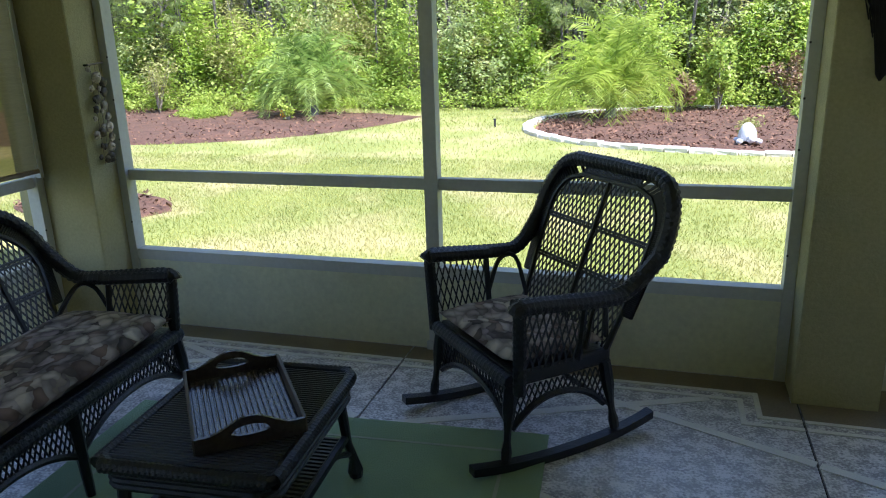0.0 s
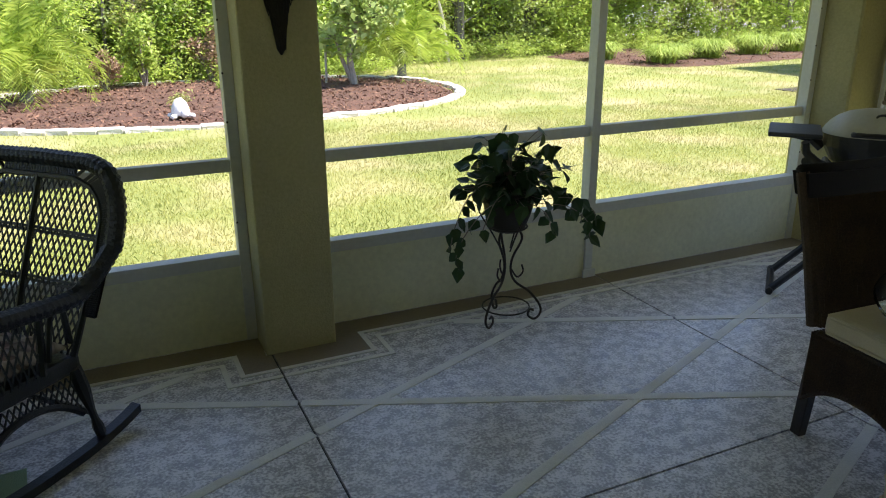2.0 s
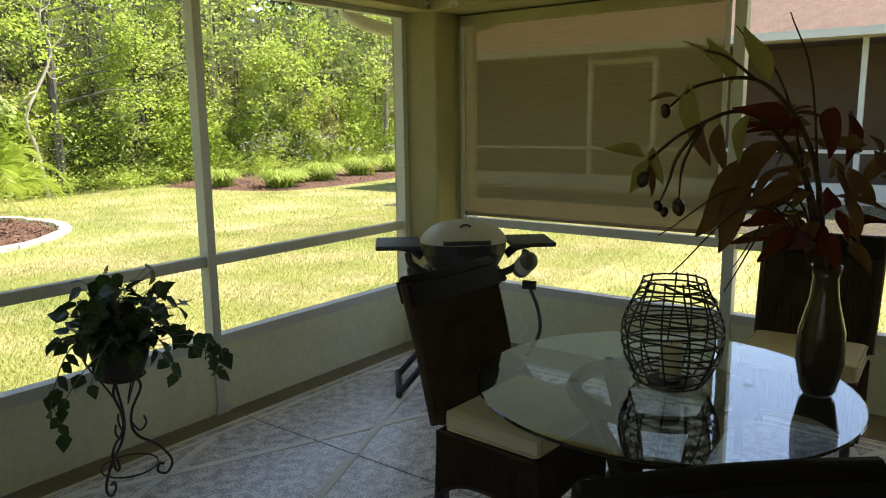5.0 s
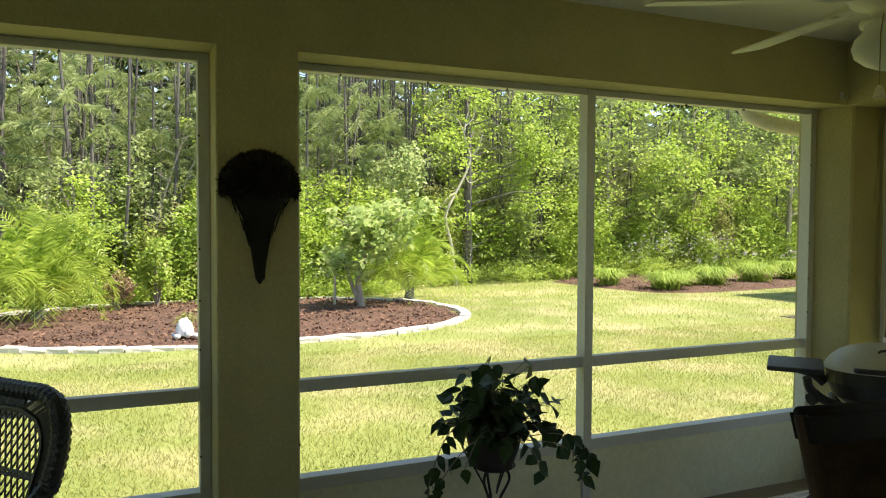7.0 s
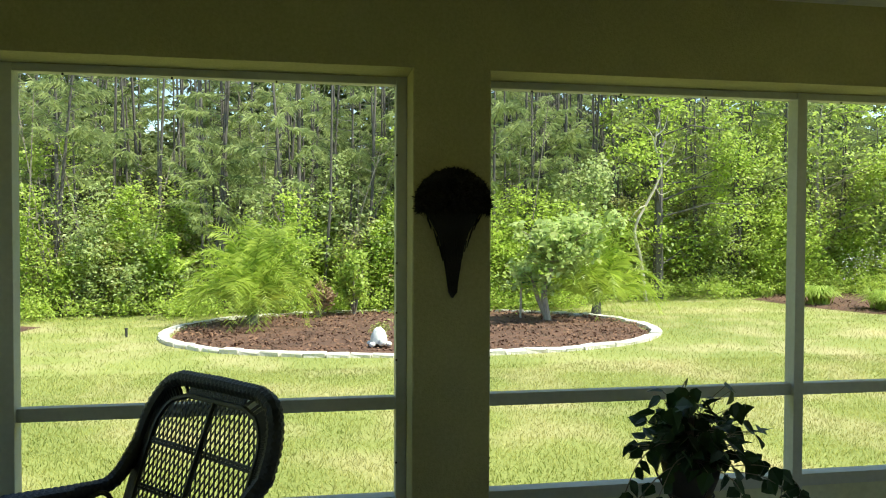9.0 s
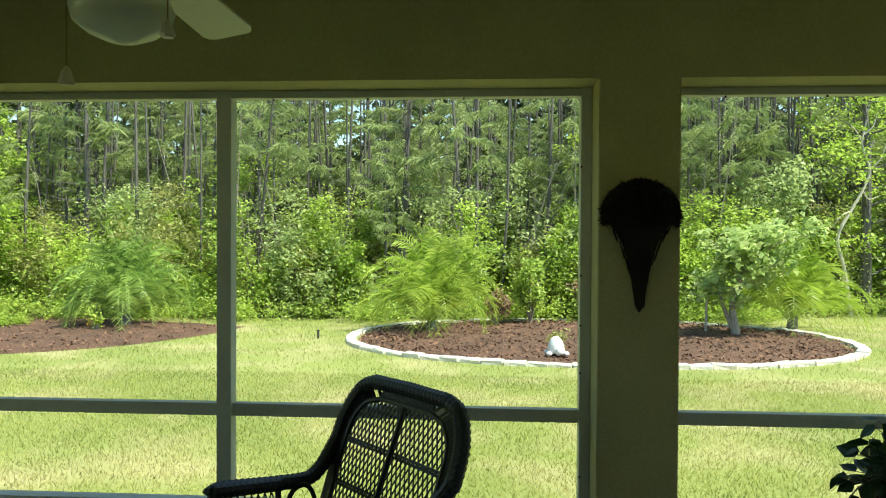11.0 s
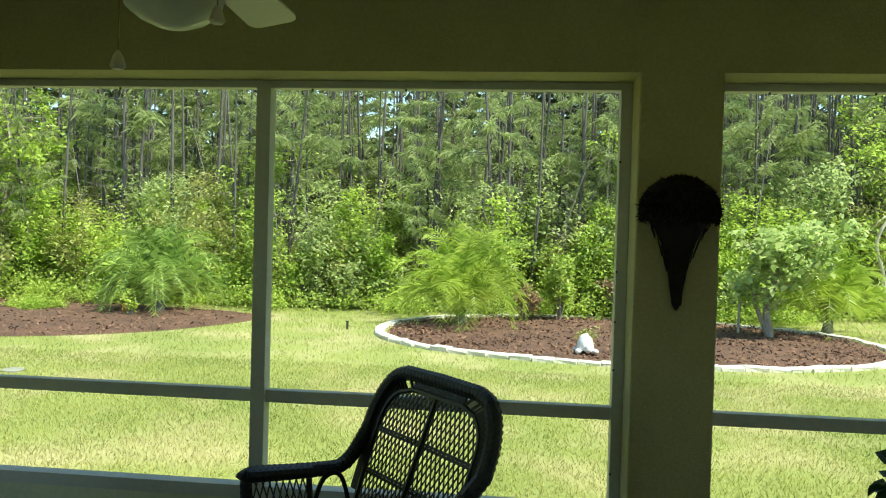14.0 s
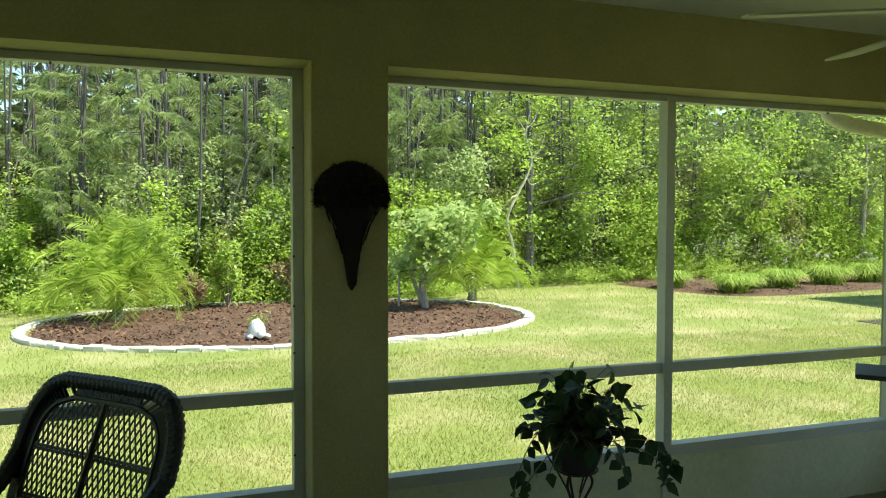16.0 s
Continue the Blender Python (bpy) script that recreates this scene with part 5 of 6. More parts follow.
# twig lantern with a candle
lan = thing("twig_lantern", "round dark twig lantern with a carrying handle", "lantern", (2.0, -2.64, 0.751), 0)
def lan_r(z):
    return 1.2 * float(np.interp(z / 0.38, (0, 0.1, 0.25, 0.42, 0.58, 0.72, 0.85, 0.95, 1.0), (0.086, 0.108, 0.132, 0.144, 0.141, 0.124, 0.101, 0.087, 0.085)))
rr = random.Random(3)
for k in range(16):
    z = 0.008 + 0.362 * k / 15
    r = lan_r(z)
    ph, am, tlt = rr.uniform(0, 6), rr.uniform(0.001, 0.006) * (k < 14), rr.uniform(-0.014, 0.014) * (k < 13)
    part("hoop", tube(bmesh.new(), [(r * math.cos(a), r * math.sin(a), max(0.006, z + am * math.sin(3 * a + ph) + tlt * math.cos(a + ph))) for a in [2 * math.pi * j / 28 for j in range(29)]], rr.uniform(0.0026, 0.0042), 5), ESPRESSO, lan)
for k in range(13):
    a = 2 * math.pi * k / 13
    sw = rr.uniform(-0.25, 0.25)
    part("upright", tube(bmesh.new(), [(lan_r(z) * math.cos(a + sw * z / 0.38), lan_r(z) * math.sin(a + sw * z / 0.38), z) for z in [0.006 + 0.37 * j / 9 for j in range(10)]], 0.0034, 5), ESPRESSO, lan)
part("base_disc", lathe(bmesh.new(), [(0.01, 0.002), (0.078, 0.002), (0.078, 0.012), (0.01, 0.012)], 24), ESPRESSO, lan)
part("handle", tube(bmesh.new(), curve_pts([(-0.118, -0.012, 0.37), (-0.10, -0.075, 0.345), (0.0, -0.142, 0.30), (0.10, -0.10, 0.302), (0.135, 0.0, 0.33)], 6), 0.0046, 6), ESPRESSO, lan)
WAX = material("cream_wax", (0.72, 0.66, 0.52), (0.66, 0.60, 0.46), 6, 60, 0.5)
cd = thing("pillar_candle", "cream pillar candle inside the twig lantern", "candle", (2.0, -2.64, 0.766), 0)
part("wax", lathe(bmesh.new(), [(0.036, 0.0), (0.038, 0.005), (0.038, 0.125), (0.034, 0.13), (0.02, 0.122)], 24), WAX, cd, smooth=True)
part("wick", tube(bmesh.new(), [(0, 0, 0.12), (0.002, 0, 0.135)], 0.0015, 5), DARK_GROUT, cd)

# dried arrangement in a tall vase on the table
VASE = material("dark_glazed_vase", (0.05, 0.028, 0.02), (0.03, 0.017, 0.013), 6, 50, 0.25, bump=0.1)
DRY = leaf_material("dried_brown_leaf", (0.06, 0.032, 0.016), (0.19, 0.10, 0.045), 0.18, 0.7, 0.2)
DRY_OLIVE = leaf_material("dried_olive_leaf", (0.12, 0.11, 0.035), (0.30, 0.28, 0.10), 0.35, 0.7, 0.2)
DRY_RED = leaf_material("dark_red_petal", (0.045, 0.010, 0.008), (0.13, 0.028, 0.020), 0.12, 0.8, 0.15)
va = thing("floral_vase", "tall dark vase holding dried brown leaves, pods and twigs", "vase arrangement", (2.17, -3.08, 0.7505), 0)
part("vase", lathe(bmesh.new(), [(0.042, 0.0), (0.055, 0.02), (0.075, 0.12), (0.072, 0.22), (0.045, 0.33), (0.038, 0.40), (0.05, 0.44), (0.044, 0.44), (0.034, 0.40)], 28), VASE, va, smooth=True)
rr = random.Random(21)
def long_leaf(bm, base, d, nrm, L):
    """A slender leaf, cupped along its midrib, its tip curling down."""
    d = d.normalized()
    side = d.cross(nrm).normalized()
    nrm = side.cross(d).normalized()
    rows = []
    for k in range(8):
        f = k / 7
        c = base + d * L * f - nrm * L * 0.22 * f * f + side * L * 0.05 * math.sin(f * 5)
        hw = L * (0.155 * math.sin(math.pi * f ** 0.8) + 0.012)
        rows.append([bm.verts.new(c + side * hw * e + nrm * hw * 0.45 * e * e) for e in (-1, -0.5, 0, 0.5, 1)])
    for a, b in zip(rows, rows[1:]):
        for e in range(4):
            bm.faces.new((a[e], a[e + 1], b[e + 1], b[e]))
def stalk(ctrl, r0, r1):
    path = curve_pts(ctrl, 7)
    part("stem", tube(bmesh.new(), path, [r0 + (r1 - r0) * k / (len(path) - 1) for k in range(len(path))], 6), RATTAN, va)
    return path
def dry_leaf(base, d, L, mat, label, turn=None):
    bm = bmesh.new()
    nrm = Vector(turn) if turn else Vector((rr.uniform(-1, 0.2), rr.uniform(-1, 0.2), rr.uniform(0.2, 1)))
    long_leaf(bm, Vector(base), Vector(d), nrm, L)
    part("dried_leaf", bm, mat, va, label, True)
def pod(p, size):
    bm = bmesh.new()
    lathe(bm, [(0.08 * size, -0.62 * size), (0.34 * size, -0.40 * size), (0.45 * size, 0.0), (0.36 * size, 0.38 * size), (0.10 * size, 0.58 * size)], 12)
    m = pose(*p, rr.uniform(-30, 30), rr.uniform(-30, 30), 0)
    for v in bm.verts:
        v.co = m @ v.co
    part("seed_pod", bm, VASE, va, "dark dried seed pod", True)
OL, BR, RD = "olive dried leaf", "brown dried leaf", "dark red dried petal"
# arching orchid-like branches over the table
a = stalk([(0, 0, 0.38), (-0.06, 0.07, 0.72), (-0.18, 0.22, 0.93), (-0.30, 0.37, 0.88), (-0.39, 0.46, 0.79)], 0.010, 0.005)
b = stalk([a[19], (-0.33, 0.39, 0.80), (-0.345, 0.41, 0.72), (-0.36, 0.43, 0.66)], 0.007, 0.003)
b2 = stalk([a[19], (-0.315, 0.375, 0.78), (-0.32, 0.385, 0.66)], 0.006, 0.003)
c = stalk([(0.01, 0, 0.38), (-0.04, 0.06, 0.80), (-0.15, 0.19, 1.02), (-0.28, 0.34, 1.02), (-0.35, 0.42, 0.95)], 0.010, 0.004)
stalk([c[15], (-0.24, 0.28, 1.10), (-0.30, 0.33, 1.12)], 0.006, 0.003)
for p, z in (((-0.362, 0.435, 0.645), 0.034), ((-0.345, 0.42, 0.625), 0.03), ((-0.318, 0.385, 0.64), 0.05), ((-0.40, 0.47, 0.73), 0.045), ((-0.355, 0.425, 0.94), 0.04)):
    pod(p, z)
for p, d, L, mat, lab in (
        ((-0.40, 0.47, 0.80), (-0.5, 0.4, 0.25), 0.13, DRY_OLIVE, OL), ((-0.38, 0.45, 0.83), (0.2, -0.1, -1), 0.13, DRY_OLIVE, OL),
        ((-0.39, 0.46, 0.79), (-0.3, 0.3, -0.7), 0.12, DRY_OLIVE, OL), ((-0.39, 0.46, 0.78), (0.1, -0.2, -0.9), 0.11, DRY, BR),
        ((-0.31, 0.37, 1.02), (0.05, -0.1, -1), 0.19, DRY_OLIVE, OL), ((-0.28, 0.34, 0.90), (0.1, -0.1, -1), 0.14, DRY, BR),
        ((-0.24, 0.29, 0.90), (0.0, 0.0, -1), 0.15, DRY, BR), ((-0.33, 0.39, 0.98), (-0.7, 0.5, 0.1), 0.11, DRY, BR),
        ((-0.22, 0.27, 1.02), (-0.2, 0.3, 0.9), 0.16, DRY_OLIVE, OL), ((-0.14, 0.18, 1.03), (-0.3, 0.3, 0.8), 0.18, DRY_OLIVE, OL),
        ((-0.26, 0.31, 1.08), (-0.5, 0.4, 0.6), 0.13, DRY_OLIVE, OL), ((-0.18, 0.22, 0.93), (-0.3, 0.2, -0.8), 0.16, DRY_OLIVE, OL)):
    dry_leaf(p, d, L, mat, lab)
# broad hanging leaves in front
dry_leaf((-0.15, 0.18, 0.80), (-0.42, 0.52, -0.80), 0.32, DRY, BR, (-0.5, -0.6, 0.5))
dry_leaf((-0.17, 0.21, 0.72), (-0.22, 0.30, -0.9), 0.25, DRY, BR, (-0.7, -0.4, 0.4))
dry_leaf((-0.12, 0.14, 0.84), (-0.5, 0.5, -0.55), 0.24, DRY, BR, (-0.3, -0.6, 0.8))
for k in range(64):
    a0 = rr.uniform(0, 2 * math.pi)
    rad = rr.uniform(0.04, 0.17)
    p = (rad * math.cos(a0) - 0.03, rad * math.sin(a0) + 0.03, rr.uniform(0.50, 0.98))
    d = (math.cos(a0) * 0.8 - 0.25, math.sin(a0) * 0.8 + 0.25, rr.uniform(-0.9, 0.5))
    dry_leaf(p, d, rr.uniform(0.10, 0.19), (DRY, DRY_RED)[k % 3 == 0], (BR, RD)[k % 3 == 0])
# thin reeds
for tip in ((-0.36, 0.43, 0.55), (-0.33, 0.40, 0.42), (-0.20, 0.24, 0.44), (-0.15, 0.18, 0.46), (-0.22, 0.26, 0.36), (-0.17, 0.28, 1.20), (-0.05, 0.15, 1.24)):
    stalk([(-0.02, 0.02, 0.44), (tip[0] * 0.5, tip[1] * 0.5, tip[2] * 0.45 + 0.45), tip], 0.0055, 0.002)


# ---- gas grill in the corner ----
GRILL_LID = material("cream_enamel_lid", (0.52, 0.50, 0.41), (0.45, 0.43, 0.35), 3, 50, 0.4, bump=0.05)
GRILL_BODY = material("black_grill_metal", (0.02, 0.02, 0.021), (0.035, 0.034, 0.034), 6, 60, 0.45, 0.2)
GRILL_TABLE = material("dark_grey_plastic", (0.045, 0.046, 0.05), None, 8, 120, 0.5, bump=0.15)
gr = thing("gas_grill", "portable gas grill with cream lid on a black folding cart", "grill", (3.227, -0.881, 0), -49)
gr.matrix_basis = gr.matrix_basis @ Matrix.Diagonal((1, 1, 1.05, 1))
bm = bmesh.new()
prof = [(1.0, 0.0), (1.0, 0.010), (0.97, 0.026), (0.89, 0.054), (0.76, 0.083), (0.57, 0.107), (0.32, 0.122), (0.06, 0.127)]
seg = 40
rings = []
for f, z in prof:
    ring = []
    for k in range(seg):
        a = 2 * math.pi * k / seg
        c, s = math.cos(a), math.sin(a)
        k2 = (abs(c) ** 2.3 + abs(s) ** 2.3) ** (-1 / 2.3)
        ring.append(bm.verts.new((0.268 * f * k2 * c, 0.21 * f * k2 * s, 0.885 + z)))
    rings.append(ring)
for a, b in zip(rings, rings[1:]):
    for k in range(seg):
        bm.faces.new((a[k], a[(k + 1) % seg], b[(k + 1) % seg], b[k]))
bm.faces.new(rings[-1])
lid = part("lid", bm, GRILL_LID, gr, "rounded cream enamel lid", True)
part("lid_handle", tube(bmesh.new(), curve_pts([(-0.13, -0.20, 0.905), (-0.12, -0.243, 0.908), (0, -0.256, 0.91), (0.12, -0.243, 0.908), (0.13, -0.20, 0.905)], 5), 0.013, 8), GRILL_BODY, lid)
bm = bmesh.new()
tube(bm, [(0.028 * math.cos(2 * math.pi * k / 20), -0.132 - 0.018 * math.sin(2 * math.pi * k / 20), 0.985 + 0.014 * math.sin(2 * math.pi * k / 20)) for k in range(21)], 0.006, 6)
part("thermometer_ring", bm, GRILL_BODY, lid)
bm = bmesh.new()
rings = []
for f, z in ((1.0, 0.884), (0.98, 0.82), (0.82, 0.745), (0.55, 0.70)):
    rings.append([bm.verts.new((0.26 * f * math.cos(2 * math.pi * k / 32) * 1.02, 0.205 * f * math.sin(2 * math.pi * k / 32) * 1.02, z)) for k in range(32)])
for a, b in zip(rings, rings[1:]):
    for k in range(32):
        bm.faces.new((a[k], a[(k + 1) % 32], b[(k + 1) % 32], b[k]))
bm.faces.new(rings[0])
bm.faces.new(rings[-1])
part("firebox", bm, GRILL_BODY, gr)
for s in (-1, 1):
    tb = part("side_table", one_box(min(s * 0.268, s * 0.54), max(s * 0.268, s * 0.54), -0.20, 0.16, 0.868, 0.893, 0.01), GRILL_TABLE, gr)
    part("table_bracket", tube(bmesh.new(), [(s * 0.26, -0.02, 0.80), (s * 0.32, -0.02, 0.85), (s * 0.42, -0.02, 0.868)], 0.028, 7), GRILL_BODY, gr)
    part("frame_arm", tube(bmesh.new(), curve_pts([(s * 0.35, -0.22, 0.855), (s * 0.33, -0.20, 0.79), (s * 0.24, -0.17, 0.73), (s * 0.10, -0.16, 0.70)], 5), 0.022, 7), GRILL_BODY, gr)
    part("cart_leg", tube(bmesh.new(), [(s * 0.42, -0.17, 0.02), (-s * 0.22, -0.15, 0.70)], 0.021, 7), GRILL_BODY, gr)
    part("cart_leg", tube(bmesh.new(), [(s * 0.42, 0.17, 0.02), (-s * 0.22, 0.15, 0.70)], 0.021, 7), GRILL_BODY, gr)
    part("cart_foot", tube(bmesh.new(), [(s * 0.42, -0.21, 0.021), (s * 0.42, 0.21, 0.021)], 0.021, 7), GRILL_BODY, gr)
    part("cart_rail", tube(bmesh.new(), [(s * 0.22, -0.2, 0.695), (s * 0.22, 0.2, 0.695)], 0.02, 7), GRILL_BODY, gr)
part("regulator", tube(bmesh.new(), [(0.33, -0.22, 0.66), (0.41, -0.24, 0.655)], 0.026, 9), GRILL_BODY, gr)
part("gas_hose", tube(bmesh.new(), curve_pts([(0.37, -0.23, 0.65), (0.42, -0.25, 0.52), (0.43, -0.25, 0.38), (0.36, -0.2, 0.22)], 6), 0.011, 7), GRILL_BODY, gr)
CAN = material("green_gas_canister", (0.10, 0.10, 0.085), (0.06, 0.06, 0.05), 6, 40, 0.4)
bm = lathe(bmesh.new(), [(0.02, -0.09), (0.050, -0.083), (0.055, -0.062), (0.055, 0.062), (0.044, 0.085), (0.018, 0.097)], 20)
for v in bm.verts:
    v.co = pose(0.345, -0.22, 0.775, 55, 25, 0) @ v.co
can = part("gas_canister", bm, CAN, gr, "small dark gas canister", True)
bm = lathe(bmesh.new(), [(0.0555, -0.03), (0.0560, -0.028), (0.0560, 0.045), (0.0555, 0.047)], 20)
for v in bm.verts:
    v.co = pose(0.345, -0.22, 0.775, 55, 25, 0) @ v.co
part("paper_label", bm, GRILL_LID, can, "pale printed label", True)
part("control_knob", tube(bmesh.new(), [(-0.30, -0.16, 0.76), (-0.33, -0.20, 0.745)], 0.032, 10), GRILL_BODY, gr)

# ---- ceiling fans ----
FAN_WHITE = material("cream_fan_paint", (0.70, 0.69, 0.58), (0.64, 0.63, 0.52), 4, 50, 0.45, bump=0.03)
def opal():
    m = bpy.data.materials.new("frosted_fan_glass")
    m.use_nodes = True
    p = m.node_tree.nodes["Principled BSDF"]
    p.inputs["Base Color"].default_value = (0.86, 0.88, 0.82, 1)
    p.inputs["Roughness"].default_value = 0.28
    p.inputs["Transmission Weight"].default_value = 0.55
    p.inputs["IOR"].default_value = 1.4
    return m
OPAL = opal()
BRASS = material("dull_brass", (0.35, 0.27, 0.12), None, 9, 80, 0.4, 0.9)
def fan(at, first):
    t = thing("ceiling_fan", "cream ceiling fan with five blades and a frosted bowl light", "ceiling fan", (at[0], at[1], 0), first, "ceiling fans")
    part("canopy", lathe(bmesh.new(), [(0.015, 2.70), (0.05, 2.715), (0.07, 2.76), (0.072, CEIL), (0.01, CEIL)], 24), FAN_WHITE, t, smooth=True)
    part("downrod", tube(bmesh.new(), [(0, 0, 2.44), (0, 0, 2.72)], 0.012, 10), FAN_WHITE, t)
    part("motor_housing", lathe(bmesh.new(), [(0.03, 2.46), (0.09, 2.45), (0.125, 2.41), (0.13, 2.36), (0.11, 2.325), (0.06, 2.31), (0.055, 2.285), (0.085, 2.275), (0.085, 2.262), (0.02, 2.26)], 28), FAN_WHITE, t, smooth=True)
    part("light_bowl", lathe(bmesh.new(), [(0.074, 2.272), (0.074, 2.250), (0.098, 2.225), (0.106, 2.200), (0.098, 2.172), (0.070, 2.150), (0.035, 2.135), (0.006, 2.128)], 32), OPAL, t, "frosted glass bowl", True)
    for k in range(5):
        a = radians(72 * k)
        R = Matrix.Rotation(a, 4, "Z") @ Matrix.Translation((0, 0, 2.335)) @ Matrix.Rotation(radians(-11), 4, "X")
        bm = bmesh.new()
        out = [(0.20, -0.045), (0.24, -0.058), (0.655, -0.074), (0.685, -0.066), (0.70, -0.048), (0.70, 0.048), (0.685, 0.066), (0.655, 0.074), (0.24, 0.058), (0.20, 0.045)]
        lo = [bm.verts.new(R @ Vector((x, y, 0))) for x, y in out]
        hi = [bm.verts.new(R @ Vector((x, y, 0.007))) for x, y in out]
        bm.faces.new(lo[::-1])
        bm.faces.new(hi)
        for i in range(len(out)):
            bm.faces.new((lo[i], lo[(i + 1) % len(out)], hi[(i + 1) % len(out)], hi[i]))
        b = part("blade", bm, FAN_WHITE, t)
        bm = bmesh.new()
        tube(bm, [R @ Vector((0.09, 0, 0.012)), R @ Vector((0.17, 0, 0.015)), R @ Vector((0.27, 0, 0.012))], [0.014, 0.02, 0.012], 6)
        part("blade_iron", bm, FAN_WHITE, b)
    for ang, ln in ((200 - first, 0.20), (-10 - first, 0.10)):
        c, s = math.cos(radians(ang)), math.sin(radians(ang))
        ch = part("pull_chain", tube(bmesh.new(), [(0.086 * c, 0.086 * s, 2.28), (0.108 * c, 0.108 * s, 2.22), (0.108 * c, 0.108 * s, 2.27 - ln)], 0.0016, 4), BRASS, t)
        bm = lathe(bmesh.new(), [(0.003, 2.275 - ln), (0.010, 2.265 - ln), (0.017, 2.242 - ln), (0.012, 2.236 - ln)], 10, (0.108 * c, 0.108 * s))
        part("pull_fob", bm, WAX, ch)
fan((-1.236, -1.925), 91)
fan((1.69, -1.975), 79)
DET = material("white_plastic", (0.75, 0.74, 0.68), None, 6, 50, 0.45)
sm = thing("ceiling_vent_cap", "small round cream plate on the ceiling", "ceiling plate", (2.05, -0.75, CEIL - 0.0295), 0)
part("plate", lathe(bmesh.new(), [(0.02, 0.0), (0.055, 0.004), (0.062, 0.015), (0.062, 0.029), (0.01, 0.029)], 24), DET, sm, smooth=True)
hk = thing("corner_hook", "small white hook at the beam corner", "hook", (3.72, YC - 0.012, 2.44), 0)
part("plate", one_box(-0.012, 0.012, 0.0, 0.012, 0.0, 0.05, 0.003), DET, hk)
part("peg", tube(bmesh.new(), [(0, 0, 0.012), (0, -0.03, 0.010), (0, -0.034, 0.028)], 0.005, 6), DET, hk)

# ---- wall basket on the middle column ----
MOSS = leaf_material("dark_dried_moss", (0.008, 0.007, 0.006), (0.030, 0.024, 0.018), 0.1, 0.9)
DARKTWIG = material("black_twig_weave", (0.014, 0.011, 0.009), None, 14, 120, 0.8, bump=0.8, bump_scale=160)
wb = thing("wall_basket", "dark cone-shaped twig wall basket with a dome of dried moss", "wall basket", (0.182, YC - 0.001, 0), 0)
def half_lathe(bm, profile, seg=18, depth=0.8):
    rings = []
    for r, z in profile:
        rings.append([bm.verts.new((r * math.cos(math.pi + math.pi * k / seg), r * depth * math.sin(math.pi + math.pi * k / seg), z)) for k in range(seg + 1)])
    for a, b in zip(rings, rings[1:]):
        for k in range(seg):
            bm.faces.new((a[k], a[k + 1], b[k + 1], b[k]))
        bm.faces.new((a[0], b[0], b[-1], a[-1]))
    return bm
part("cone", half_lathe(bmesh.new(), [(0.004, 1.41), (0.019, 1.435), (0.033, 1.53), (0.048, 1.62), (0.068, 1.69), (0.098, 1.745), (0.128, 1.79), (0.134, 1.815)]), DARKTWIG, wb)
part("dome", half_lathe(bmesh.new(), [(0.138, 1.785), (0.160, 1.83), (0.158, 1.88), (0.130, 1.93), (0.082, 1.958), (0.02, 1.968)]), DARKTWIG, wb)
P = []
for k in range(3600):
    a = math.pi + math.pi * RNG.random()
    e = RNG.random() * 1.9 - 0.35
    P.append((0.164 * math.cos(a) * math.cos(e), 0.14 * math.sin(a) * math.cos(e), 1.83 + 0.142 * math.sin(e)))
link_mesh("moss", leaf_mesh("moss", np.array(P), 0.036, 0.16, 0.0), MOSS, wb, "black dried moss")
bm = bmesh.new()
for k in range(60):
    a = math.pi + math.pi * RNG.random()
    z = 1.42 + 0.34 * RNG.random()
    r = 0.02 + 0.10 * max(0, (z - 1.42) / 0.34) ** 1.8
    tube(bm, [(r * math.cos(a), 0.8 * r * math.sin(a), z), (r * 1.2 * math.cos(a), 0.95 * r * math.sin(a), z + 0.05)], 0.003, 4, False)
tagged(part("loose_twig", bm, DARKTWIG, wb), kind="stuff")

# ---- string of shells on the west column's jamb ----
SHELL = material("pale_shell", (0.62, 0.56, 0.44), (0.36, 0.28, 0.20), 20, 120, 0.5, random_value=0.3)
SHELL_DARK = material("dark_shell", (0.12, 0.10, 0.07), (0.06, 0.045, 0.03), 20, 120, 0.5, random_value=0.3)
sh = thing("shell_hanging", "hanging of pale and brown sea shells on thin cords", "wall hanging", (-3.575, -0.105, 0), 0)
part("rod", tube(bmesh.new(), [(0.012, -0.05, 1.52), (0.012, 0.07, 1.53)], 0.005, 6), TWIG, sh)
rr = random.Random(8)
part("peg", tube(bmesh.new(), [(-0.004, -0.055, 1.52), (0.02, -0.055, 1.52)], 0.006, 6), DARK_GROUT, sh)
for k in range(3):
    y = -0.03 + 0.035 * k
    part("cord", tube(bmesh.new(), [(0.012, y, 1.52), (0.012, y + 0.005, 0.98)], 0.0012, 4), TWIG, sh)
for k in range(24):
    y = -0.045 + 0.042 * (k % 3) + rr.uniform(-0.014, 0.014)
    z = 1.48 - 0.50 * k / 24 + rr.uniform(-0.02, 0.02)
    r = rr.uniform(0.013, 0.034)
    bm = bmesh.new()
    lathe(bm, [(0.15 * r, 0.55 * r), (0.6 * r, 0.42 * r), (r, 0.0), (0.9 * r, -0.1 * r), (0.2 * r, -0.05 * r)], 10)
    for v in bm.verts:
        v.co = pose(0.016, y, z, rr.uniform(-25, 25), 90 + rr.uniform(-20, 20), 0) @ v.co
    part("shell", bm, SHELL_DARK if rr.random() < 0.45 else SHELL, sh, "", True)

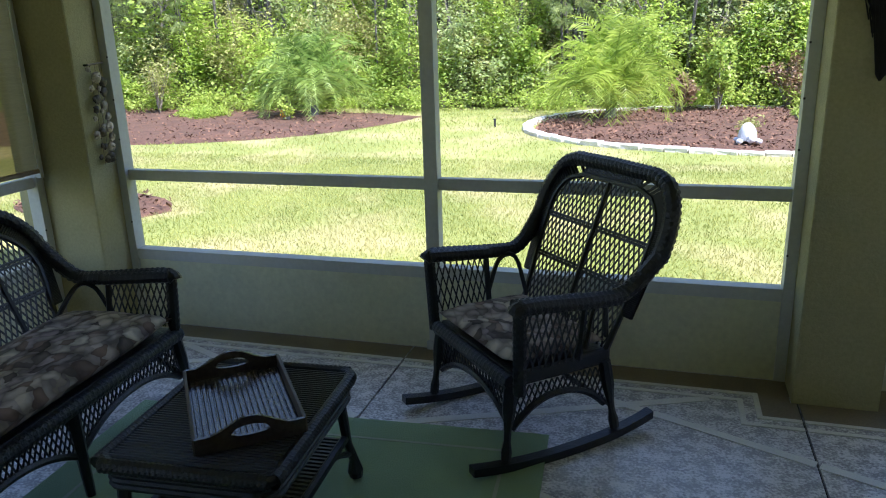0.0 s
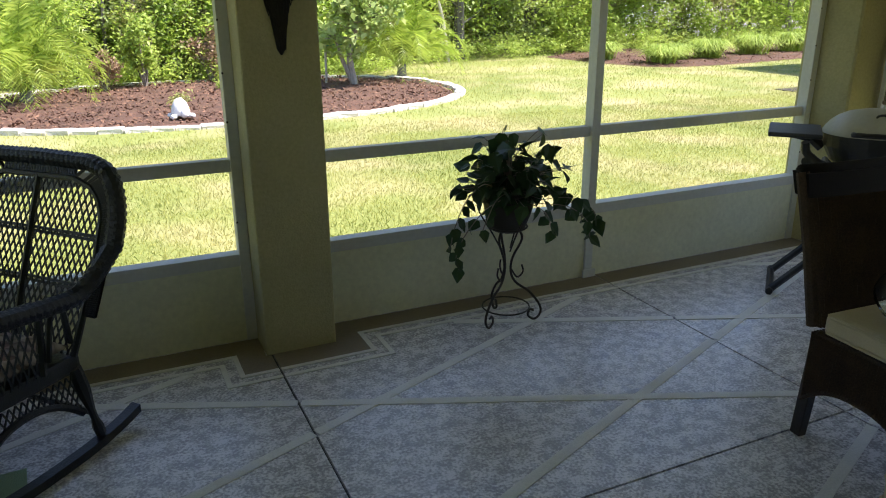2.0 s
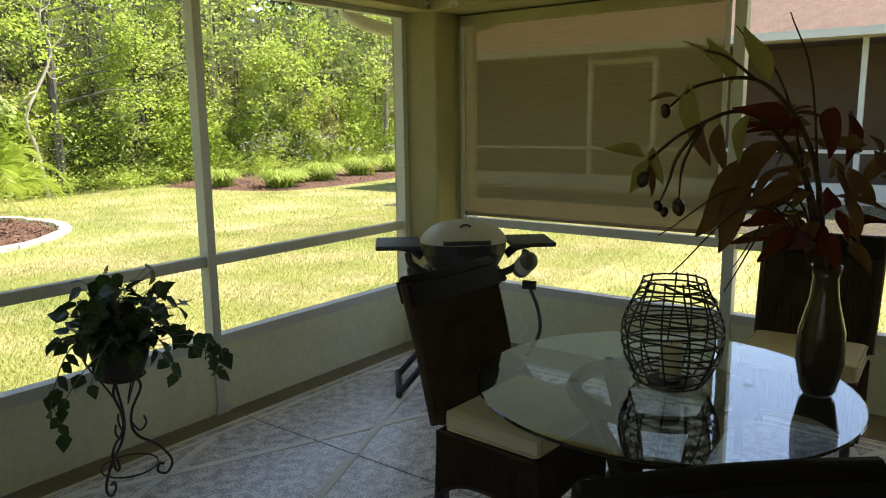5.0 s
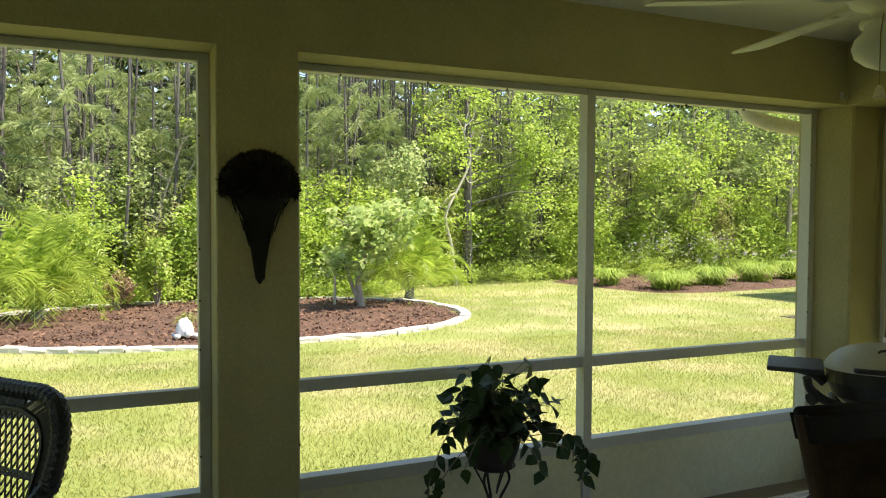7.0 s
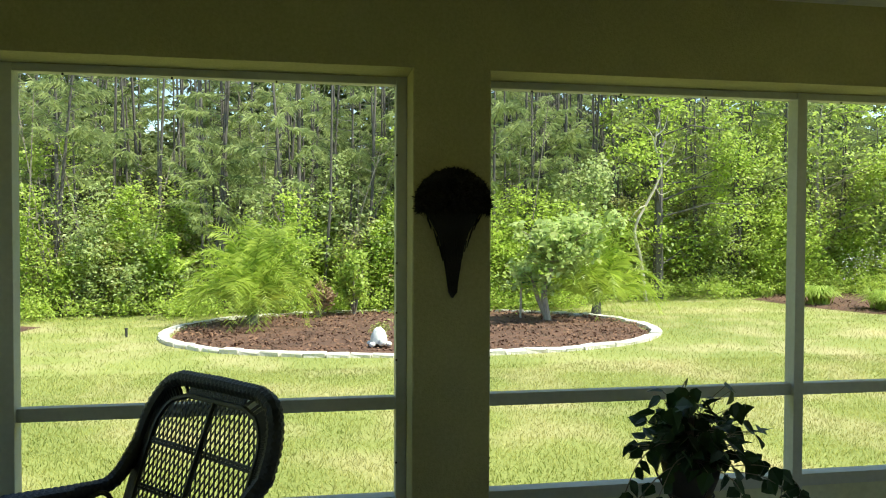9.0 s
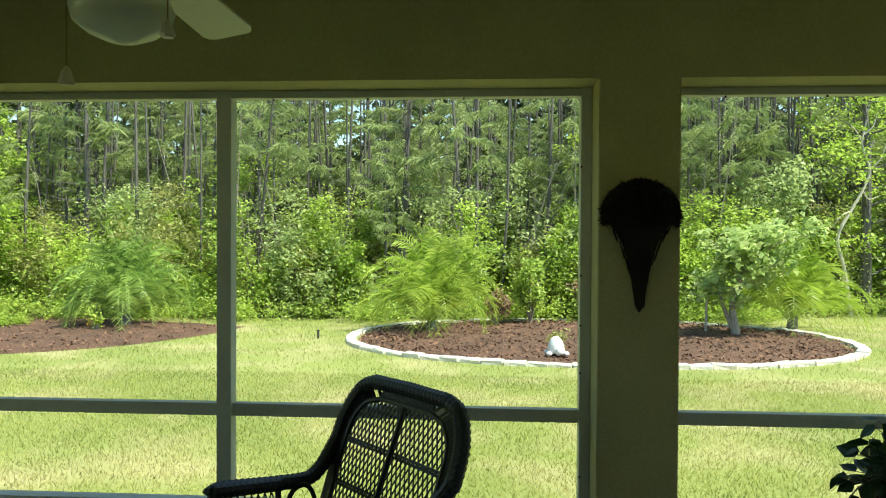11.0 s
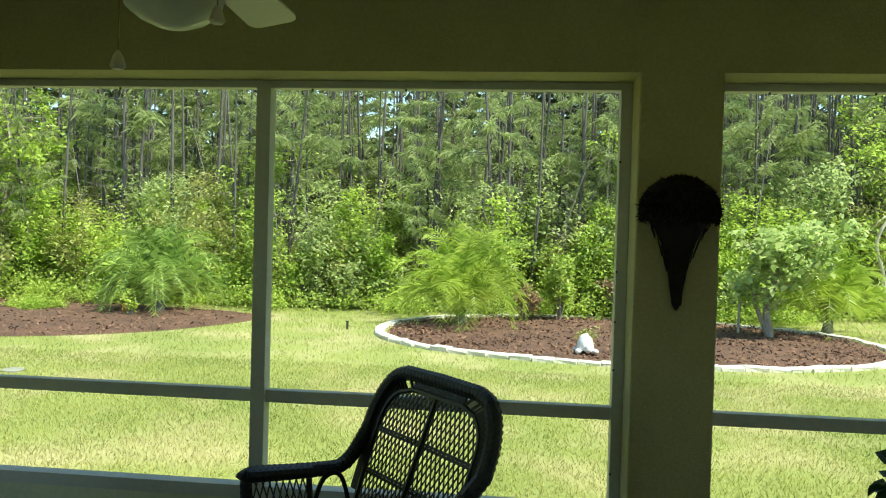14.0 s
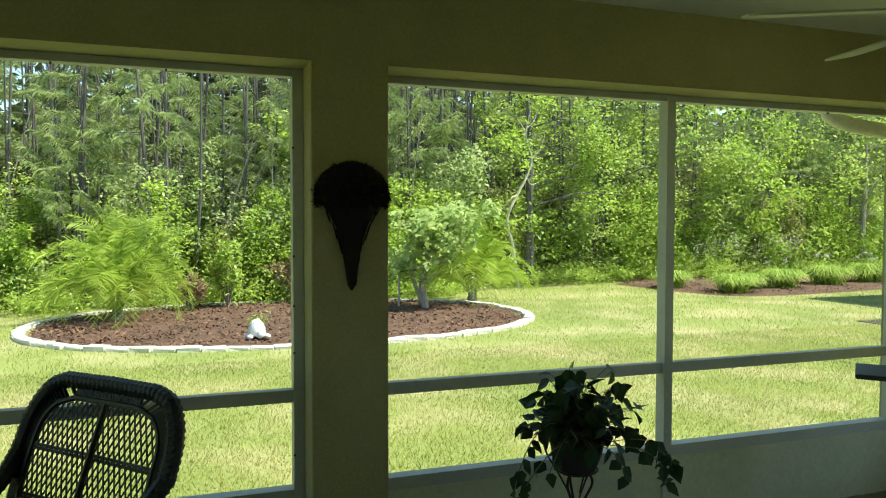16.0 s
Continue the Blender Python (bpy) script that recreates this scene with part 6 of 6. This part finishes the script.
# ---- garden plants ----
def palm_tree(at, turn, height, spread, fronds, mat, label, seed):
    t = thing("palm", label, "palm", (at[0], at[1], GZ), turn, "palms in the beds")
    rr = random.Random(seed)
    stub = height * 0.14
    part("trunk", tube(bmesh.new(), [(0, 0, 0), (0.02, 0, stub * 0.6), (0.03, 0.01, stub)], [0.12, 0.10, 0.09], 9), BARK, t)
    tri, ribs = [], bmesh.new()
    for k in range(fronds):
        a = k * 2.4 + rr.uniform(-0.5, 0.5)
        g = (k + rr.random()) / fronds
        el = 1.54 - 0.72 * g
        fall = rr.uniform(2.1, 3.4) + 1.9 * g
        L = spread * rr.uniform(0.8, 1.1)
        d = Vector((math.cos(a) * math.cos(el), math.sin(a) * math.cos(el), math.sin(el)))
        p = Vector((0.05 * math.cos(a), 0.05 * math.sin(a), stub * rr.uniform(0.6, 1.1)))
        path = []
        n = 34
        for i in range(n + 1):
            path.append(p.copy())
            f = i / n
            d = (d + Vector((0, 0, -fall * 2.0 * f / n))).normalized()
            p = p + d * (L / n)
            p.z = max(p.z, 0.12)
        tube(ribs, path[::4], [0.010 * (1 - 0.8 * i / len(path[::4])) for i in range(len(path[::4]))], 4, False)
        roll = rr.uniform(-0.7, 0.7)
        for i in range(6, n + 1):
            f = i / n
            dd = (path[i] - path[i - 1]).normalized()
            side = dd.cross(Vector((0, 0, 1)))
            if side.length < 0.05:
                side = dd.orthogonal()
            side.normalize()
            up = side.cross(dd)
            side = side * math.cos(roll) + up * math.sin(roll)
            up = side.cross(dd)
            ll = 0.34 * spread / 1.9 * math.sin(math.pi * min(0.96, 0.18 + f * 0.78)) + 0.05
            for s in (-1, 1):
                if rr.random() < 0.12:
                    continue
                w = (side * s * rr.uniform(0.78, 1.0) + dd * rr.uniform(0.5, 0.8) + up * rr.uniform(0.05, 0.35)).normalized()
                lw = dd * rr.uniform(0.006, 0.010)
                m = path[i] + w * ll * 0.5 + Vector((0, 0, -0.015))
                tip = path[i] + w * ll * rr.uniform(0.82, 1.1) + Vector((0, 0, -rr.uniform(0.15, 0.40) * ll))
                tri.append([path[i] - lw, m + lw, tip])
                tri.append([path[i] + lw, m + lw, path[i] - lw])
    co = np.array([[list(v) for v in x] for x in tri]).reshape(-1, 3)
    part("frond_ribs", ribs, mat, t)
    link_mesh("crown", raw_mesh("crown", co, 3, np.arange(len(co))), mat, t)
    return t

palm_tree((-7.95, 11.35), 20, 1.9, 1.95, 70, PALM, "feathery green date palm in the mulch bed", 1)
palm_tree((-1.62, 11.1), 70, 2.0, 2.0, 60, PALM_YELLOW, "feathery yellow-green date palm in the island bed", 2)
palm_tree((5.62, 12.0), 10, 2.2, 2.1, 40, PALM_YELLOW, "yellow-green arching palm in the island bed", 3)


def shrub(at, h, r, n, size, mat, label, seed, taper=0.3):
    t = thing("shrub", label, "shrub", (at[0], at[1], GZ), 0)
    rr = random.Random(seed)
    bm = bmesh.new()
    pts = []
    for k in range(9):
        a = rr.uniform(0, 2 * math.pi)
        rad = r * rr.uniform(0.2, 0.9)
        tip = Vector((rad * math.cos(a), rad * math.sin(a), h * rr.uniform(0.55, 0.95)))
        tube(bm, [(0, 0, 0), (tip.x * 0.4, tip.y * 0.4, tip.z * 0.5), tuple(tip)], [0.02, 0.012, 0.004], 5, False)
        for j in range(4):
            f = rr.uniform(0.45, 1.0)
            pts.append(clump((tip.x * f, tip.y * f, tip.z * f + 0.05), r * rr.uniform(0.25, 0.5), n // 36))
    part("branching_stem", bm, TWIG, t)
    P = np.concatenate(pts)
    P = P[P[:, 2] > 0.02]
    link_mesh("foliage", leaf_mesh("foliage", P, size), mat, t)
    return t

shrub((0.40, 12.55), 1.5, 0.48, 1700, 0.085, LEAF_MID, "upright green shrub in the island bed", 1)
shrub((-0.38, 12.2), 0.8, 0.38, 800, 0.07, LEAF_RED, "small red-brown shrub in the island bed", 2)
shrub((1.75, 13.2), 1.1, 0.5, 1200, 0.07, LEAF_RED, "reddish shrub at the back of the island bed", 3)
shrub((0.62, 9.2), 0.24, 0.32, 420, 0.05, LEAF_OLIVE, "low olive-green plant in the mulch", 4)
shrub((1.7, 11.2), 0.22, 0.22, 240, 0.05, LEAF_MID, "low green plant in the mulch", 12)
shrub((-8.05, 10.4), 0.34, 0.17, 230, 0.06, PALM_YELLOW, "small yellow-green leafy plant beside the palm", 5)
shrub((-8.2, 10.5), 0.2, 0.10, 72, 0.05, LEAF_ORANGE, "small orange-leaved plant beside the palm", 33)
shrub((-12.2, 11.8), 1.4, 0.7, 900, 0.07, LEAF_OLIVE, "thin twiggy shrub in the mulch bed", 7)
shrub((-14.3, 12.1), 1.2, 0.6, 700, 0.07, LEAF_RED, "thin reddish shrub in the mulch bed", 8)
shrub((-3.6, 13.6), 1.85, 0.75, 2400, 0.09, LEAF_YELLOW, "bright green bush at the edge of the woods", 9)
shrub((-9.4, 13.1), 1.4, 0.8, 2000, 0.09, LEAF_MID, "green bush at the edge of the woods", 10)
shrub((-1.15, 13.7), 1.9, 0.7, 2200, 0.085, LEAF_PALE, "pale green leafy bush at the edge of the woods", 41)
shrub((1.15, 13.9), 2.1, 0.8, 2400, 0.085, LEAF_YELLOW, "bright yellow-green bush at the edge of the woods", 42)
shrub((2.35, 13.6), 1.7, 0.7, 2000, 0.085, LEAF_PALE, "pale green leafy bush at the edge of the woods", 43)
shrub((-5.6, 13.4), 1.5, 0.6, 1700, 0.085, LEAF_MID, "upright green bush at the edge of the woods", 44)
shrub((3.3, 14.3), 3.0, 1.1, 3600, 0.10, LEAF_BLUE, "tall grey-green bush at the edge of the woods", 11)
shrub((6.1, 15.2), 3.9, 1.5, 4600, 0.11, LEAF_BLUE, "tall grey-green bush at the edge of the woods", 13)


def broadleaf(at, h, crown_r, low, n, size, mat, bark, label, seed, trunk_r=0.12, lean=(0, 0), category="tree"):
    t = thing("broadleaf_tree", label, category, (at[0], at[1], GZ), 0)
    rr = random.Random(seed)
    bm = bmesh.new()
    top = Vector((lean[0], lean[1], h * 0.9))
    spine = curve_pts([(0, 0, 0), (lean[0] * 0.3 + rr.uniform(-0.1, 0.1), lean[1] * 0.3, h * 0.3), (lean[0] * 0.6 + rr.uniform(-0.2, 0.2), lean[1] * 0.6, h * 0.6), tuple(top)], 5)
    tube(bm, spine, [trunk_r * (1 - 0.85 * k / (len(spine) - 1)) for k in range(len(spine))], 8)
    pts = []
    for k in range(26):
        f = low + (0.97 - low) * k / 25
        p = spine[min(len(spine) - 1, int(f * (len(spine) - 1)))]
        a = rr.uniform(0, 2 * math.pi)
        L = crown_r * (0.5 + 0.7 * math.sin(math.pi * min(1, (f - low) / (1 - low) * 0.8 + 0.15))) * rr.uniform(0.5, 1.0)
        q = p + Vector((math.cos(a) * L, math.sin(a) * L, rr.uniform(0.0, 0.6) * L))
        m = p.lerp(q, 0.5) + Vector((rr.uniform(-0.15, 0.15), rr.uniform(-0.2, 0.2), rr.uniform(-0.12, 0.22))) * L
        tube(bm, [p, m, q], [trunk_r * 0.24 * (1 - f * 0.5), trunk_r * 0.13, 0.005], 5, False)
        for j in range(4):
            c = p.lerp(q, rr.uniform(0.45, 1.1)) + Vector((rr.uniform(-1, 1), rr.uniform(-1, 1), rr.uniform(-0.8, 0.8))) * 0.2 * crown_r
            pts.append(clump(tuple(c), crown_r * rr.uniform(0.14, 0.30), n // 104))
    part("trunk", bm, bark, t)
    P = np.concatenate(pts)
    P = P[P[:, 2] > 0.1]
    link_mesh("crown", leaf_mesh("crown", P, size), mat, t)
    return t

small = broadleaf((4.24, 11.1), 2.2, 0.95, 0.46, 2700, 0.14, LEAF_PALE, PALE_BARK, "small pale-leaved tree with grey trunk in the island bed", 1, 0.085)
part("trunk", tube(bmesh.new(), [(0, 0, 0), (-0.22, 0, 0.5), (-0.38, 0.05, 1.1)], [0.05, 0.04, 0.02], 6), PALE_BARK, small)
STAKE = material("pale_stake", (0.52, 0.48, 0.40), None, 8, 60, 0.8)
TIE = material("green_tie", (0.02, 0.22, 0.10), None, 8, 60, 0.6)
st = thing("tree_stake", "thin pale stake with a green tie beside the small tree", "stake", (3.78, 11.5, GZ), 0)
part("pole", tube(bmesh.new(), [(0, 0, 0), (0.01, 0, 1.15)], 0.025, 6), STAKE, st)
part("tie", tube(bmesh.new(), [(0.02, 0, 0.78), (0.22, -0.15, 0.82), (0.55, -0.38, 0.80)], 0.012, 5), TIE, st)
broadleaf((8.95, 15.9), 7.5, 2.3, 0.16, 7200, 0.105, LEAF_YELLOW, BARK, "bright green oak with grey trunk at the wood edge", 2, 0.17, (-0.3, 0))
broadleaf((11.9, 17.2), 7.0, 2.2, 0.12, 6000, 0.105, LEAF_MID, BARK, "bright green oak at the edge of the woods", 3, 0.12, (0.4, 0))
broadleaf((15.2, 17.6), 6.5, 2.3, 0.10, 5600, 0.13, LEAF_MID, PALE_BARK, "leafy green tree at the edge of the woods", 4, 0.12)
broadleaf((19.0, 17.8), 6.5, 2.3, 0.10, 5200, 0.13, LEAF_YELLOW, PALE_BARK, "leafy green tree at the edge of the woods", 5, 0.12)
broadleaf((23.5, 17.5), 6.8, 2.4, 0.10, 5200, 0.13, LEAF_MID, PALE_BARK, "leafy green tree at the edge of the woods", 6, 0.12)
broadleaf((2.8, 15.8), 5.6, 1.2, 0.5, 1900, 0.12, LEAF_YELLOW, BARK, "slim young tree with bright leaves", 7, 0.07)
broadleaf((-13.6, 14.2), 5.5, 1.7, 0.25, 3600, 0.12, LEAF_YELLOW, PALE_BARK, "bright green tree at the edge of the woods", 8, 0.09)
broadleaf((-6.9, 15.7), 4.6, 1.3, 0.3, 2400, 0.11, LEAF_MID, BARK, "young green tree among the pines", 9, 0.06)
broadleaf((0.3, 15.4), 4.0, 1.2, 0.3, 2400, 0.10, LEAF_BLUE, BARK, "young grey-green tree among the pines", 10, 0.05)
broadleaf((-18.5, 14.8), 6.0, 2.0, 0.15, 4200, 0.12, LEAF_MID, PALE_BARK, "leafy green tree at the edge of the woods", 11, 0.1)


# pale bare limb hanging in the oak's leaves
limb = thing("bare_limb", "pale bare forked limb reaching through the oak leaves", "dead branch", (8.2, 15.0, GZ), 0)
trunk = [(0.1, 0.25, 0.0), (-0.1, 0.15, 1.1), (-0.35, 0.0, 1.9), (-0.05, 0.0, 2.55), (0.22, 0.0, 3.05), (0.38, 0.0, 3.55), (0.20, 0.0, 4.15), (0.30, 0.0, 4.75)]
part("limb", tube(bmesh.new(), curve_pts(trunk, 5), [0.05 - 0.0009 * k for k in range(36)], 7), PALE_TWIG, limb)
for a, b, c in (((0.20, 0, 4.15), (0.02, -0.1, 4.45), (-0.15, -0.1, 4.62)), ((0.38, 0, 3.55), (0.58, -0.1, 3.80), (0.72, -0.1, 4.20)), ((0.22, 0, 3.05), (0.42, 0.1, 2.85), (0.70, 0.1, 2.95)), ((-0.05, 0, 2.55), (-0.3, -0.1, 2.45), (-0.55, -0.1, 2.15)), ((0.24, 0, 4.4), (0.45, 0, 4.6), (0.55, 0, 4.95))):
    part("twig", tube(bmesh.new(), curve_pts([a, b, c], 4), [0.022 - 0.002 * k for k in range(9)], 5), PALE_TWIG, limb)


def lily_clump(at, r, h, seed, flowers):
    t = thing("lily_clump", "clump of arching strap-leaved green lilies", "lily clump", (at[0], at[1], GZ + 0.03), 0, "lily clumps in the east bed")
    rr = random.Random(seed)
    tri = []
    for k in range(420):
        a = rr.uniform(0, 2 * math.pi)
        L = r * rr.uniform(0.6, 1.25)
        b = Vector((rr.gauss(0, r * 0.18), rr.gauss(0, r * 0.18), 0))
        d = Vector((math.cos(a), math.sin(a), 0))
        s = Vector((-d.y, d.x, 0)) * 0.014
        hh = h * rr.uniform(0.7, 1.15)
        m = b + d * L * 0.35 + Vector((0, 0, hh * 0.85))
        e = b + d * L * 0.95 + Vector((0, 0, hh * 0.45))
        tri += [[b - s, b + s, m + s], [b - s, m + s, m - s], [m - s, m + s, e]]
    co = np.array([[list(v) for v in x] for x in tri]).reshape(-1, 3)
    link_mesh("leaves", raw_mesh("leaves", co, 3, np.arange(len(co))), LEAF_MID, t)
    for k in range(flowers):
        p = Vector((rr.uniform(-0.5, 0.5) * r, rr.uniform(-0.3, 0.5) * r, h * rr.uniform(1.1, 1.5)))
        fl = part("flower_stalk", tube(bmesh.new(), [(p.x * 0.5, p.y * 0.5, 0), tuple(p)], 0.006, 4, False), LEAF_MID, t)
        link_mesh("flower_head", leaf_mesh("flower_head", clump(tuple(p), 0.07, 40), 0.03, 0.5), FLOWER, fl, "pale lilac flower head")["kind"] = "stuff"

for i, (x, y, r, h, fl) in enumerate(((12.9, 12.0, 0.75, 0.5, 0), (13.9, 12.6, 0.55, 0.45, 0), (15.0, 12.6, 0.8, 0.55, 2), (17.0, 13.0, 0.85, 0.6, 4), (18.9, 13.3, 0.85, 0.6, 5), (12.2, 13.6, 0.6, 0.5, 0), (20.8, 13.6, 0.8, 0.6, 3))):
    lily_clump((x, y), r, h, i, fl)
P = np.concatenate([clump((14.5 + 1.1 * k, 15.2 + 0.2 * k, 0.9 + 0.2 * (k % 2)), 0.6, 95) for k in range(5)])
tagged(link_mesh("wildflowers", leaf_mesh("wildflowers", P, 0.05), FLOWER), "pale wild flowers and dry grass at the wood's edge", "wildflowers", kind="stuff")

# turtle statue in the island bed
TURTLE = material("white_painted_stone", (0.78, 0.78, 0.78), (0.55, 0.56, 0.58), 12, 60, 0.7, bump=0.5, bump_scale=30)
bm = bmesh.new()
m0 = bmesh.ops.create_uvsphere(bm, u_segments=24, v_segments=14, radius=1.0)["verts"]
for v in m0:
    x, y, z = v.co
    v.co = Vector((x * 0.20, y * 0.26, max(-0.02, z) * 0.25 + 0.05 + 0.012 * math.sin(9 * x) * math.cos(8 * y)))
for cx, cy, rx, ry, rz, cz in ((0, -0.29, 0.075, 0.09, 0.065, 0.085), (-0.20, -0.17, 0.075, 0.10, 0.04, 0.04), (0.20, -0.17, 0.075, 0.10, 0.04, 0.04), (-0.19, 0.17, 0.06, 0.08, 0.035, 0.035), (0.19, 0.17, 0.06, 0.08, 0.035, 0.035)):
    for v in bmesh.ops.create_uvsphere(bm, u_segments=14, v_segments=8, radius=1.0)["verts"]:
        v.co = Vector((cx + v.co.x * rx, cy + v.co.y * ry, cz + v.co.z * rz))
tu = part("turtle_statue", bm, TURTLE, smooth=True)
tu.matrix_basis = pose(0.55, 8.08, GZ + 0.055, 0, 0, 8) @ Matrix.Diagonal((0.66, 0.68, 0.98, 1))
tagged(tu, "white painted stone turtle statue on the mulch", "statue")

# ---- the neighbouring house across the east lawn ----
NWALL = material("tan_house_stucco", (0.55, 0.47, 0.36), (0.46, 0.39, 0.30), 2, 40, 0.9, bump=0.3)
# Walls inside the porch: their shade is put into a dark brown.
NSHADE = material("porch_wall_shade", (0.16, 0.11, 0.075), (0.11, 0.08, 0.055), 2, 30, 0.9)
NROOF = material("brown_tile_roof", (0.19, 0.125, 0.09), (0.11, 0.07, 0.05), 4, 20, 0.85, bump=0.6)
nh = thing("neighbour_house", "tan stucco house with a screened porch and brown roof", "house", (16.0, 0, GZ), 0)
part("wall", one_box(0, 0.3, 8.8, 9.1, 0, 3.35), NWALL, nh)
part("wall", one_box(0, 0.3, -14.0, -4.0, 0, 3.35), NWALL, nh)
part("wall", one_box(3.0, 3.3, -14.0, 9.1, 0, 3.35), NSHADE, nh, "porch back wall with its shade put in the colour")
part("wall", one_box(0, 0.3, -4.0, 8.8, 3.22, 3.35), NWALL, nh)
part("kick_wall", one_box(0.02, 0.2, -4.0, 8.8, 0, 0.42), WHITE_ALU, nh, "white kick panel")
part("side_wall", one_box(0.3, 3.0, 8.8, 9.1, 0, 3.35), NSHADE, nh)
part("floor_slab", one_box(0.0, 3.3, -4.0, 8.8, 0.0, 0.1), NWALL, nh)
for y in (8.7, 4.5, 2.92, 1.0, -1.2, -3.9):
    part("porch_post", one_box(0, 0.1, y - 0.05, y + 0.05, 0.42, 3.22), WHITE_ALU, nh)
part("door_rail", one_box(0, 0.1, 2.97, 4.45, 2.98, 3.10), WHITE_ALU, nh)
part("porch_rail", one_box(0, 0.08, -3.85, 8.7, 1.02, 1.09), WHITE_ALU, nh)
bm = bmesh.new()
v = [bm.verts.new(p) for p in ((-0.7, -14.7, 3.32), (-0.7, 9.6, 3.32), (7.0, 9.6, 3.32), (7.0, -14.7, 3.32), (3.4, -9.5, 5.4), (3.4, 5.6, 5.4))]
for q in ((0, 1, 5, 4), (1, 2, 5), (2, 3, 4, 5), (3, 0, 4)):
    bm.faces.new([v[i] for i in q])
bm.faces.new([v[i] for i in (3, 2, 1, 0)])
part("roof", bm, NROOF, nh)
part("fascia", one_box(-0.75, -0.70, -14.7, 9.6, 3.20, 3.36), WHITE_ALU, nh)

# Added slab that darkens the ground seen through the east blind.
structure("dark_ground_slab", one_box(11.25, 15.99, -8.0, 6.9, GZ - 0.05, GZ + 0.012), material("dark_slab_brown", (0.062, 0.055, 0.045), (0.04, 0.035, 0.03), 3, 40, 0.9, bump=0.3), "dark ground slab added before the neighbouring house", "patio")

sp = thing("sprinkler_head", "small dark pop-up sprinkler standing in the lawn", "sprinkler", (-3.62, 10.0, GZ), 0)
part("riser", tube(bmesh.new(), [(0, 0, 0), (0, 0, 0.13)], 0.022, 8), GRILL_TABLE, sp)
part("nozzle", lathe(bmesh.new(), [(0.012, 0.13), (0.03, 0.135), (0.03, 0.155), (0.01, 0.16)], 12), GRILL_TABLE, sp)
cv = thing("valve_cover", "flat grey irrigation valve cover in the lawn", "valve cover", (-6.6, 5.0, GZ - 0.015), 0)
part("plate", lathe(bmesh.new(), [(0.02, 0.0), (0.13, 0.0), (0.13, 0.035), (0.11, 0.042), (0.02, 0.042)], 20), material("weathered_valve_lid", (0.30, 0.31, 0.27), (0.20, 0.21, 0.17), 8, 60, 0.8), cv)

# low planting in the west bed
P = np.concatenate([clump((-10.9 + 0.19 * k, 11.0 + 0.3 * math.sin(k * 1.7), GZ + 0.12), 0.30, 700, 0.5) for k in range(5)])
tagged(link_mesh("ground_cover", leaf_mesh("ground_cover", P[P[:, 2] > GZ + 0.03], 0.05, 0.4, 0.5), LEAF_YELLOW), "bright yellow-green creeping ground cover on the mulch", "ground cover", kind="stuff")
